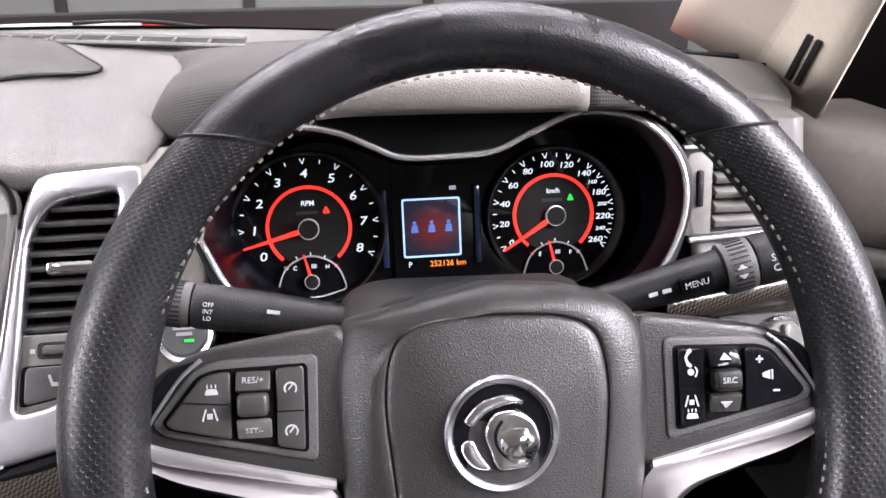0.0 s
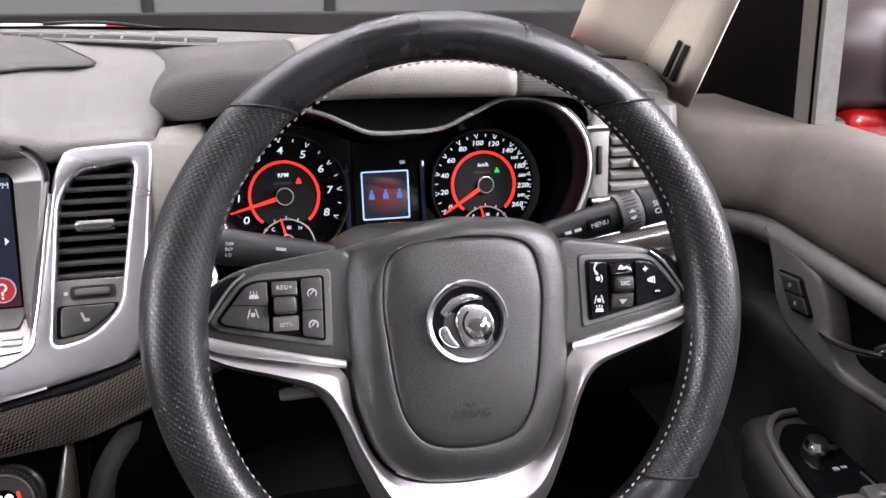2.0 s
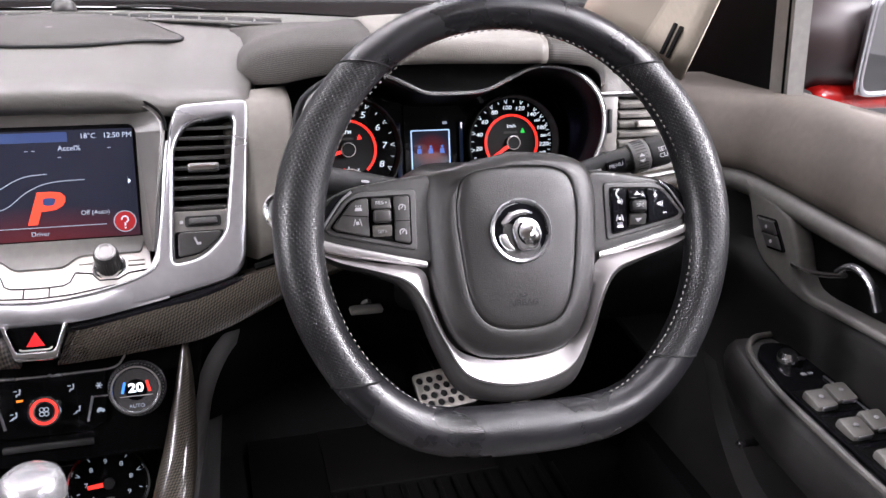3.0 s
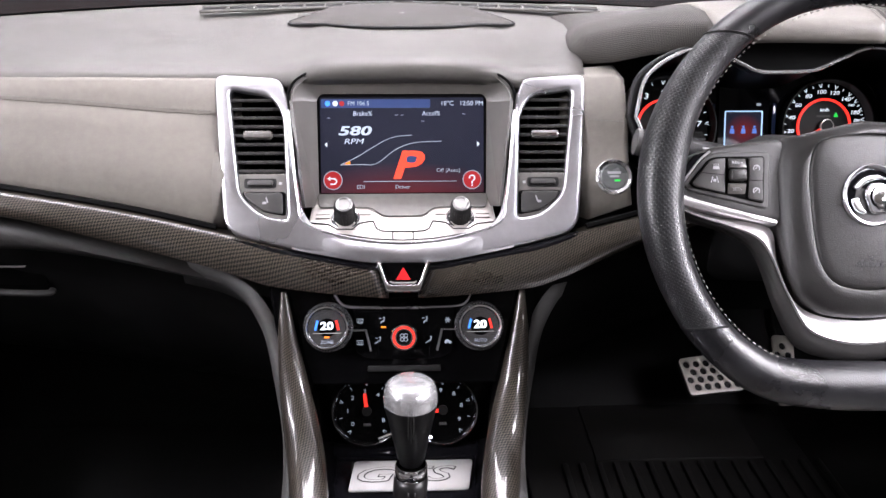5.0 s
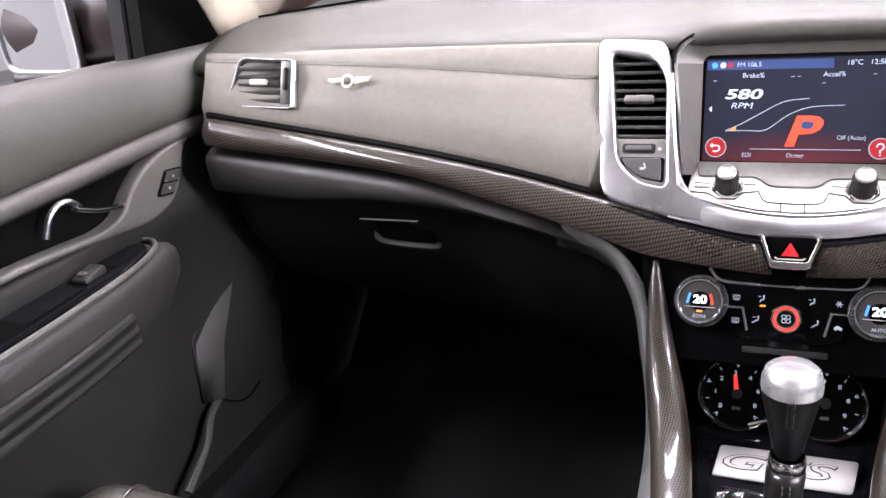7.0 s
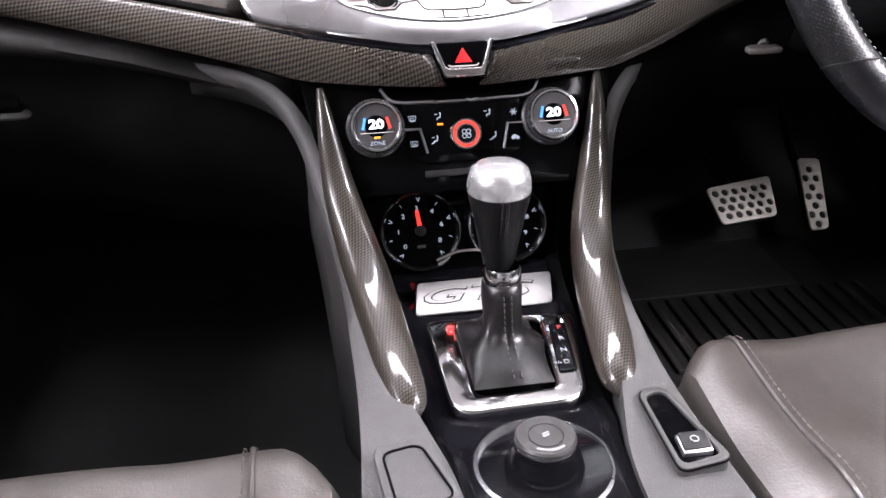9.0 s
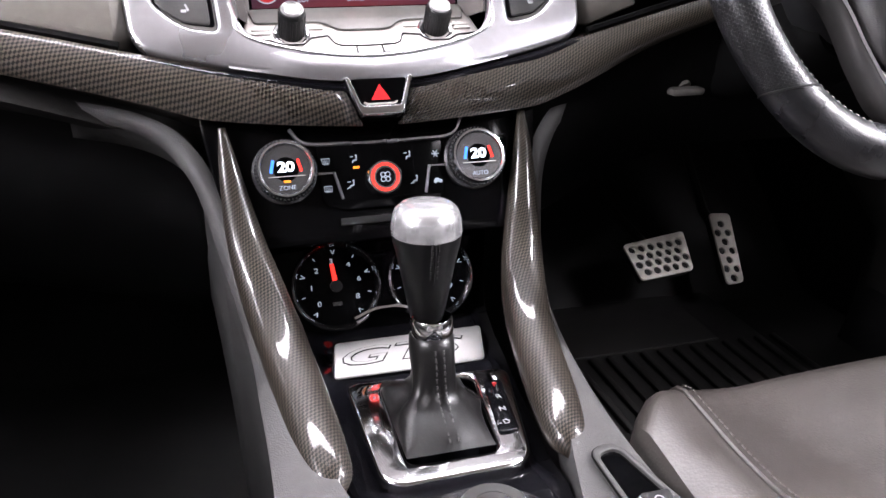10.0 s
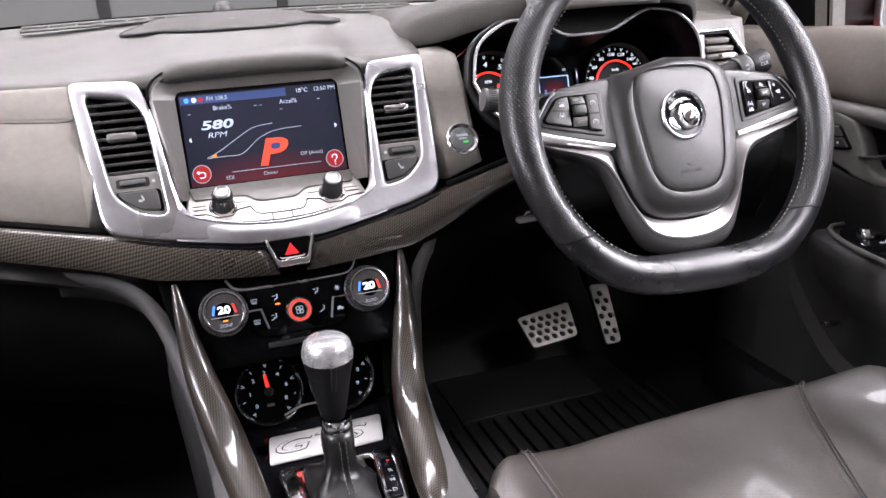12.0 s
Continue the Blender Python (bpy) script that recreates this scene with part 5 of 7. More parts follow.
BOWL = mat("bowl_black", (0.0015, 0.0015, 0.003), 0.35, var=0.05, spec=0.05)
TRIMSIL = mat("bright_silver_trim", (0.72, 0.71, 0.71), 0.26, metal=0.8, var=0.04)
MIDPAGE = screen_material()
MIDPAGE.node_tree.nodes["Mapping"].inputs["Location"].default_value = (0.1, 0.25, 0)
MIDPAGE.node_tree.nodes["Mapping"].inputs["Scale"].default_value = (45, 50, 1)
PALEBLUE = glow("pale_blue_light", (0.45, 0.65, 1.0), 1.1)
DIMBLUE = glow("dim_blue_light", (0.12, 0.25, 0.8), 0.7)
BLUEBLK = mat("blue_black_gloss", (0.01, 0.02, 0.05), 0.1, coat=0.5)
instruments()


HOODPAD = mat("hood_soft_plastic", (0.125, 0.116, 0.102), 0.45, bump=0.35, bscale=900, kind="voronoi", var=0.1)


def visor():
    """The padded hood over the instruments."""
    h = thing("instrument_hood", pose(0.38, 0.5, 0.98), "padded hood over the instruments with stitched mesh ends", "instrument hood")
    tab = [(0.190, 0.584, 0.957, 0.968), (0.205, 0.567, 0.961, 0.987), (0.23, 0.543, 0.967, 0.999), (0.26, 0.513, 0.979, 1.008), (0.30, 0.476, 0.993, 1.015), (0.34, 0.454, 1.001, 1.020), (0.40, 0.443, 1.003, 1.022),
           (0.47, 0.438, 1.003, 1.022), (0.52, 0.450, 0.998, 1.016), (0.548, 0.474, 0.984, 1.002), (0.568, 0.505, 0.962, 0.982)]

    def sec(x):
        yl, lo, up = lerp(tab, x)
        k = max(0.0, min(1.0, (up - 0.97) / 0.05))
        ys = max(yl + 0.09, 0.62)
        return [(x, yl + 0.10, lo + 0.004), (x, yl + 0.014, lo + 0.001), (x, yl + 0.003, lo), (x, yl, lo + 0.004), (x, yl + 0.001, up - 0.006), (x, yl + 0.005, up - 0.001), (x, yl + 0.012, up + 0.001), (x, yl + 0.03, up + 0.003 + 0.004 * k),
                (x, (yl + ys) / 2 + 0.01, up + 0.003 + 0.005 * k), (x, ys, up - 0.002 + 0.002 * k), (x, max(ys + 0.04, 0.70), 0.992 + 0.010 * k), (x, 0.79, 0.990)]

    def run(x0, x1, nn):
        return loft([sec(x0 + (x1 - x0) * i / nn) for i in range(nn + 1)])
    solid(part("end_pad", run(0.190, 0.312, 18), FABRIC, h, "fine mesh fabric end", w=True, angle=60), 0.004)
    solid(part("centre_pad", run(0.3125, 0.4735, 20), HOODPAD, h, "grained grey centre pad", w=True, angle=60), 0.004)
    solid(part("end_pad", run(0.474, 0.568, 14), FABRIC, h, "fine mesh fabric end", w=True, angle=60), 0.004)
    for x in (0.4695, 0.4775):
        s = [Vector((a, b, c + 0.002)) for a, b, c in sec(x)[3:10]]
        part("stitching", stitches(smooth(s, 4), 0.003, 0.0015, 0.0005), THREAD, h, w=True)
    s = [Vector(sec(0.196 + 0.115 * i / 14)[6]) + Vector((0, 0.004, 0.0022)) for i in range(15)]
    part("stitching", stitches(s, 0.003, 0.0015, 0.0005), THREAD, h, w=True)


visor()


def side_vent(s):
    """The air vent at each end of the dashboard."""
    m = panel(0.615, 0.500, 0.922, 10, 0) if s > 0 else panel(-0.583, 0.466, 0.929, 20, -3)
    v = thing("side_vent", m, "side air vent with grey slats and bright silver bars", "air vent", "side air vents")
    o = fillet([(-0.046, -0.033), (0.056, -0.028), (0.013, 0.034), (-0.052, 0.034)], 0.008) if s > 0 else fillet([(-0.052, -0.028), (0.046, -0.031), (0.046, 0.026), (-0.034, 0.030)], 0.010)
    i = [(x * 0.90, y * 0.87) for x, y in o]
    part("frame", plate([o, i], -0.004, 0.002, 0.001), SLAT, v, "dark frame")
    if s < 0:
        part("bright_frame", plate([o, [(x * 0.955, y * 0.94) for x, y in o]], -0.002, 0.0045, 0.0012), SATIN, v, "satin silver frame", angle=50)
    if s > 0:
        bars = [[(0.007, 0.034), (0.0125, 0.036), (0.056, -0.026), (0.049, -0.026)], [(-0.046, -0.0350), (0.054, -0.0300), (0.054, -0.0265), (-0.046, -0.0310)], [(-0.052, 0.0320), (0.010, 0.0325), (0.010, 0.0355), (-0.052, 0.0350)]]
    else:
        bars = [[(0.0405, 0.024), (0.0465, 0.024), (0.0465, -0.029), (0.0405, -0.029)]]
    for b in bars:
        part("bright_bar", plate([fillet(b, 0.001)], -0.001, 0.005, 0.0012), SATIN, v, "satin silver bar")
    part("vent_box", loft([[(x, y, 0.0) for x, y in i], [(x, y, -0.04) for x, y in i], [(x * 0.1, y * 0.1, -0.041) for x, y in i]], True), DARK, v)
    for k in range(5):
        y = 0.019 - 0.0095 * k
        if s > 0:
            # the slats grow longer downwards, following the slanted end
            x0, x1 = -0.026, 0.010 + 0.0065 * k
            part("slat", box((x0 + x1) / 2, 0.022 - 0.0105 * k, -0.004, x1 - x0, 0.0058, 0.014, 0.001, 2, pose(0, 0, 0, 22)), VENTG, v)
        else:
            part("slat", box(-0.006, y, -0.004, 0.060, 0.0050, 0.014, 0.001, 2, pose(0, 0, 0, 22)), SLAT, v)
    part("wheel_plate", box(-0.0385 if s > 0 else 0.032, 0, -0.001, 0.020 if s > 0 else 0.016, 0.060 if s > 0 else 0.050, 0.006, 0.001), VENTG if s > 0 else SLAT, v)
    part("thumb_wheel", box(-0.038 if s > 0 else 0.031, 0.004, 0.002, 0.005, 0.026, 0.006, 0.0015), DARK, v)
    part("tab", box(0.004 * (1 if s > 0 else -1), 0.0, 0.005, 0.022, 0.007, 0.008, 0.002), SILVER, v)


side_vent(1), side_vent(-1)


PUSHB = mat("grey_satin_button", (0.10, 0.105, 0.105), 0.3, metal=0.3, var=0.06)


def start_button():
    b = thing("start_button", panel(0.2205, 0.4535, 0.862, 32), "round engine start button in a chrome ring", "start button")
    part("ring", lathe([(0.0195, -0.004), (0.0195, 0.003), (0.0180, 0.0045), (0.0150, 0.003), (0.0148, -0.002)], 36), BRIGHT, b)
    part("cap", lathe([(0.0146, -0.002), (0.0146, 0.0025), (0.0130, 0.0036), (0.0005, 0.0030)], 32), PUSHB, b, "grey push button")
    part("marking", box(0, 0.0040, 0.0036, 0.014, 0.0026, 0.0006), PRINT, b)
    part("marking", box(0, 0.0000, 0.0036, 0.010, 0.0022, 0.0006), PRINT, b)
    part("indicator", box(0.003, -0.0045, 0.0036, 0.006, 0.002, 0.0006), GREENL, b)


start_button()


def outer_trim():
    """The carbon strip and light switch between the wheel and the driver's door."""
    t = thing("driver_trim_strip", pose(0.61, 0.44, 0.87), "lacquered carbon-weave trim strip with a bright upper edge beside the wheel", "trim strip")
    rings, edge = [], []
    for i in range(17):
        x = 0.545 + 0.118 * i / 16
        za = 0.8605 + 0.118 * (x - 0.545)
        ya = 0.462 + 0.02 * (x - 0.545)
        rings.append([(x, ya + 0.014, za + 0.004), (x, ya + 0.002, za + 0.002), (x, ya - 0.004, za - 0.004), (x, ya - 0.006, za - 0.012), (x, ya - 0.003, za - 0.021), (x, ya + 0.012, za - 0.026)])
        edge.append((x, ya + 0.002, za + 0.0035))
    part("strip", loft(rings, False, False, False), CARBON, t, w=True, angle=60)
    part("edge", tube(edge, 0.0022, 8), SATIN, t, "satin silver edge", w=True)
    q = thing("light_switch", panel(0.632, 0.456, 0.822, 28), "round grey light switch in a silver ring below the trim", "switch")
    part("panel", plate([rrect(0.0, 0, 0.046, 0.022, 0.006)], -0.02, -0.002, 0.002), LOWER, q, "grey switch panel")
    part("ring", lathe([(0.0190, -0.004), (0.0190, 0.002), (0.0178, 0.0035), (0.0160, 0.002), (0.0158, -0.003)], 36), SATIN, q)
    kb = part("knob", lathe([(0.0156, -0.003), (0.0152, 0.007), (0.0140, 0.0085), (0.0005, 0.0085)], 32), VENTG, q, "grey rotary knob")
    part("grip", box(0, 0, 0.0105, 0.006, 0.026, 0.006, 0.002), VENTG, kb)
    part("lettering", letters("AUTO", 0.0040, (0.0, 0.0165, 0.0038), 0.0002), PRINT, q)


outer_trim()

# ---- climate panel and console ----
CM = panel(0, 0.390, 0.7155, 25)


def hazard():
    h = thing("hazard_switch", panel(0, 0.392, 0.775, 28), "hazard light switch with a red triangle in a chrome cradle", "hazard switch")
    part("cradle", plate([fillet([(-0.0275, 0.018), (-0.0235, 0.018), (-0.0150, -0.0055), (0.0150, -0.0055), (0.0235, 0.018), (0.0275, 0.018), (0.0170, -0.0130), (-0.0170, -0.0130)], [0.001, 0.001, 0.003, 0.003, 0.001, 0.001, 0.004, 0.004])], -0.006, 0.0075, 0.0015), CHROME, h, "polished chrome cradle")
    part("button", plate([fillet([(-0.0228, 0.017), (0.0228, 0.017), (0.0150, -0.0050), (-0.0150, -0.0050)], 0.003)], -0.006, 0.004, 0.001), INKY, h)
    part("button_edge", tube([(-0.0130, -0.0020, 0.0042), (-0.011, -0.0036, 0.0044), (0.011, -0.0036, 0.0044), (0.0130, -0.0020, 0.0042)], 0.0007, 6), SILVER, h)
    part("triangle", plate([[(-0.0075, -0.0005), (0.0075, -0.0005), (0, 0.0120)]], 0.004, 0.0048), REDPRINT, h, "red triangle")


CAPM = mat("satin_cap_metal", (0.64, 0.64, 0.65), 0.25, metal=0.8, var=0.05)
KNOBM = mat("dark_polished_metal", (0.24, 0.24, 0.25), 0.25, metal=0.9, var=0.05)
REDPRINT = mat("red_print", (0.75, 0.015, 0.02), 0.4, var=0.05)
hazard()


def climate_icon(x, y, kind):
    """Small printed pictures on the keys, a few millimetres each."""
    z0, z1, zm = 0.0030, 0.0036, 0.0034
    bar = lambda dx, dy, w, h, a=0: box(x + dx, y + dy, zm, w, h, 0.0004, turn=pose(0, 0, 0, 0, 0, a))
    if kind == "snow":
        return join(*[bar(0, 0, 0.0062, 0.0007, 60 * i) for i in range(3)])
    if kind in ("screen", "rear"):
        w = 0.0034 if kind == "screen" else 0.0030
        edge = [(x - w, y + 0.0020), (x + w, y + 0.0020), (x + w * (0.7 if kind == "screen" else 1), y - 0.0020), (x - w * (0.7 if kind == "screen" else 1), y - 0.0020)]
        return join(tube([(px, py, zm) for px, py in edge], 0.0004, 4, closed=True), *[bar(d, -0.0010, 0.0005, 0.0040, 12) for d in (-0.0014, 0.0, 0.0014)])
    if kind == "car":
        return join(plate([fillet([(x - 0.0038, y - 0.0014), (x + 0.0038, y - 0.0014), (x + 0.0034, y + 0.0004), (x + 0.0016, y + 0.0008), (x + 0.0006, y + 0.0020), (x - 0.0018, y + 0.0020), (x - 0.0030, y + 0.0004)], 0.0004)], z0, z1), plate([circle(x - 0.002, y - 0.0016, 0.0008, 10)], z0, z1), plate([circle(x + 0.002, y - 0.0016, 0.0008, 10)], z0, z1))
    # a seated figure as plain bars, with arrows of air
    body = [plate([circle(x + 0.0016, y + 0.0026, 0.0008, 10)], z0, z1), bar(0.0016, 0.0004, 0.0009, 0.0030, -12), bar(0.0004, -0.0012, 0.0028, 0.0009), bar(-0.0012, -0.0022, 0.0009, 0.0024, -20)]
    if kind != "seat_down":
        body.append(bar(-0.0020, 0.0018, 0.0026, 0.0007))
    if kind != "seat_up":
        body.append(bar(-0.0028, -0.0030, 0.0026, 0.0007, 30))
    return join(*body)


def climate():
    c = thing("climate_panel", CM, "gloss black climate panel with two temperature knobs and a fan knob", "climate panel")
    o = fillet([(-0.140, 0.062), (-0.10, 0.058), (-0.02, 0.045), (0.02, 0.045), (0.10, 0.058), (0.140, 0.062), (0.130, -0.005), (0.114, -0.052), (-0.114, -0.052), (-0.130, -0.005)], [0.012, 0.03, 0.01, 0.01, 0.03, 0.012, 0.03, 0.01, 0.01, 0.03])
    part("panel", plate([o], -0.03, 0.0, 0.002), INKY, c, "gloss black panel")
    key = fillet([(-0.052, 0.026), (0.052, 0.026), (0.050, -0.020), (0.036, -0.027), (-0.036, -0.027), (-0.050, -0.020)], [0.004, 0.004, 0.006, 0.02, 0.02, 0.006])
    part("key_field", plate([key], 0, 0.003, 0.001), INKY, c, "black key field")
    for x in (-0.026, 0.0, 0.026):
        part("key_gap", box(x, 0.0, 0.0031, 0.0006, 0.046, 0.0006), PIANO, c)
    part("chrome_line", tube(smooth([(-0.071, 0.040, 0.003), (-0.060, 0.0285, 0.003), (-0.03, 0.0265, 0.003), (0, 0.0260, 0.003), (0.03, 0.0265, 0.003), (0.060, 0.0285, 0.003), (0.071, 0.042, 0.003)], 5), 0.0016, 6), SATIN, c)
    for s in (-1, 1):
        part("chrome_line", tube([(s * 0.052, 0.0035, 0.0035), (s * 0.039, 0.0035, 0.0035), (s * 0.034, -0.018, 0.0035)], 0.0013, 6), SATIN, c)
        kx = s * 0.0775
        k = part("temperature_knob", lathe([(0.0255, -0.002), (0.0255, 0.004), (0.0235, 0.006), (0.0225, 0.016), (0.0215, 0.019), (0.0195, 0.0195), (0.0185, 0.0175), (0.0005, 0.0170)], 48, (kx, 0.007, 0)), KNOBM, c, "bright ribbed knob with a lit display")
        for i in range(48):
            part("rib", turned(box(0.0232, 0, 0.0105, 0.0012, 0.0012, 0.009), Matrix.Translation((kx, 0.007, 0)) @ pose(0, 0, 0, 0, 0, 7.5 * i)), KNOBM, k)
        part("rim", lathe([(0.0218, 0.0185), (0.0214, 0.0200), (0.0200, 0.0202), (0.0190, 0.0185)], 48, (kx, 0.007, 0)), BRIGHT, k, "bright rim")
        part("face", lathe([(0.0184, 0.0172), (0.0005, 0.0173)], 36, (kx, 0.007, 0)), INKY, k)
        part("lettering", letters("20", 0.0108, (kx, 0.0085, 0.0175), 0.0002, stretch=1.2, bold=0.0004), NUMW, k)
        part("cold_mark", turned(box(0, 0, 0, 0.0022, 0.010, 0.0004, turn=pose(0, 0, 0, 0, 0, -14)), pose(kx - 0.0105, 0.0095, 0.0175)), BLUEL, k)
        part("warm_mark", turned(box(0, 0, 0, 0.0022, 0.010, 0.0004, turn=pose(0, 0, 0, 0, 0, 14)), pose(kx + 0.0105, 0.0095, 0.0175)), REDL, k)
        part("divider", box(kx, 0.0015, 0.0173, 0.028, 0.0006, 0.0005), SILVER, k)
        part("lettering", letters("ZONE" if s < 0 else "AUTO", 0.0048, (kx, -0.0075, 0.0175), 0.0002), DIMW, k)
        if s < 0:
            part("indicator", box(kx, -0.0025, 0.0175, 0.005, 0.0018, 0.0004), AMBER, k)
        for x, y, kind in ((0.045, 0.0130, "screen" if s < 0 else "snow"), (0.045, -0.009, "rear" if s < 0 else "car"), (0.022, 0.0135, "seat_up"), (0.026, -0.0065, "seat_both" if s < 0 else "seat_down")):
            part("symbol", climate_icon(s * x, y, kind), DIMW, c)
    part("indicator", box(-0.021, 0.0065, 0.0034, 0.005, 0.0018, 0.0004), AMBER, c)
    f = part("fan_knob", lathe([(0.0145, 0.0), (0.0145, 0.010), (0.0130, 0.0125), (0.0115, 0.0125), (0.0005, 0.0120)], 36, (0, -0.004, 0)), CHROME, c, "fan knob with a glowing red ring")
    part("cap", lathe([(0.0112, 0.0122), (0.0005, 0.0126)], 32, (0, -0.004, 0)), PIANO, f)
    part("red_ring", plate([circle(0, -0.004, 0.0115), circle(0, -0.004, 0.0092)], 0.0124, 0.0132), REDL, f)
    for i in range(4):
        a = radians(45 + 90 * i)
        part("fan_symbol", plate([circle(0.0027 * math.cos(a), -0.004 + 0.0027 * math.sin(a), 0.0022, 12), circle(0.0027 * math.cos(a), -0.004 + 0.0027 * math.sin(a), 0.0015, 12)], 0.0126, 0.0130), DIMW, f)
    ej = part("side_key", plate([fillet([(0.073, 0.051), (0.100, 0.058), (0.098, 0.047), (0.080, 0.042)], 0.002)], 0, 0.004, 0.001), PIANO, c)
    part("symbol", plate([[(0.083, 0.047), (0.089, 0.048), (0.0855, 0.052)]], 0.004, 0.0045), PRINT, ej)
    part("slot", box(0, -0.036, 0.002, 0.075, 0.006, 0.004, 0.001), DARK, c, "narrow disc slot")


climate()


def aux_gauges():
    g = thing("auxiliary_gauges", panel(0, 0.392, 0.620, 22), "pair of round black gauges joined by a chrome frame", "gauges")
    part("backing", plate([fillet([(-0.095, 0.055), (0.095, 0.055), (0.088, -0.048), (-0.088, -0.048)], 0.01)], -0.03, -0.008), INKY, g)
    for s in (-1, 1):
        cx = s * 0.041
        part("bezel", lathe([(0.0375, -0.010), (0.0375, 0.002), (0.0360, 0.004), (0.0340, 0.001), (0.0335, -0.006)], 48, (cx, 0, 0)), BRIGHT, g, "chrome rim")
        f = part("dial", plate([circle(cx, 0, 0.034, 40)], -0.010, -0.004), INKY, g, "black dial with white markings")
        for i in range(9):
            a = 230 - 35 * i
            part("tick", turned(join(box(0, 0.0008, 0, 0.004, 0.0006, 0.0004, turn=pose(0, 0, 0, 0, 0, 22)), box(0, -0.0008, 0, 0.004, 0.0006, 0.0004, turn=pose(0, 0, 0, 0, 0, -22))) if i % 2 == 0 else box(0, 0, 0, 0.003, 0.0006, 0.0004), Matrix.Translation((cx, 0, -0.0036)) @ pose(0, 0, 0, 0, 0, a) @ Matrix.Translation((0.029, 0, 0))), DIMW, f)
        for i, sx in enumerate(("0", "1", "2", "3", "4", "6", "8") if s < 0 else ("6", "7", "8", "9", "8", "8", "9")):
            a = 222 - 42 * i
            part("numeral", letters(sx, 0.0062, (cx + 0.0205 * math.cos(radians(a)), 0.021 * math.sin(radians(a)), -0.0036), 0.0002, stretch=1.2), DIMW, f)
        a = 97 if s < 0 else 185
        part("needle", turned(plate([[(0.005, -0.0019), (0.0190, -0.0015), (0.0190, 0.0015), (0.005, 0.0019)]], -0.002, 0.0), Matrix.Translation((cx, 0, 0)) @ pose(0, 0, 0, 0, 0, a)), REDL, f, "bright red needle")
        part("needle_hub", lathe([(0.0052, -0.004), (0.0052, 0.0), (0.0005, 0.0005)], 24, (cx, 0, 0)), DARK, f)
        part("symbol", box(cx, -0.015, -0.0036, 0.008, 0.003, 0.0004), LOWER, f)
    part("bridge", tube(smooth([(-0.028, -0.0295, 0.0), (-0.012, -0.0235, 0.002), (0, -0.0225, 0.002), (0.012, -0.0235, 0.002), (0.028, -0.0295, 0.0)], 5), 0.0028, 8), CHROME, g)
    part("bridge", tube(smooth([(-0.026, 0.029, 0.0), (-0.012, 0.024, 0.0), (0.012, 0.024, 0.0), (0.026, 0.029, 0.0)], 5), 0.002, 8), PIANO, g)


aux_gauges()

console = thing("centre_console", pose(0, 0.2, 0.4), "grey centre console with carbon-weave rails and gloss black deck", "centre console")
RAIL = [(0.124, 0.402, 0.758), (0.121, 0.386, 0.725), (0.115, 0.366, 0.680), (0.106, 0.338, 0.645), (0.098, 0.305, 0.622), (0.092, 0.265, 0.607), (0.087, 0.225, 0.597), (0.082, 0.185, 0.587), (0.080, 0.168, 0.582)]
RAILR = [0.003, 0.0085, 0.0142, 0.0176, 0.0188, 0.0186, 0.0180, 0.0150, 0.005]


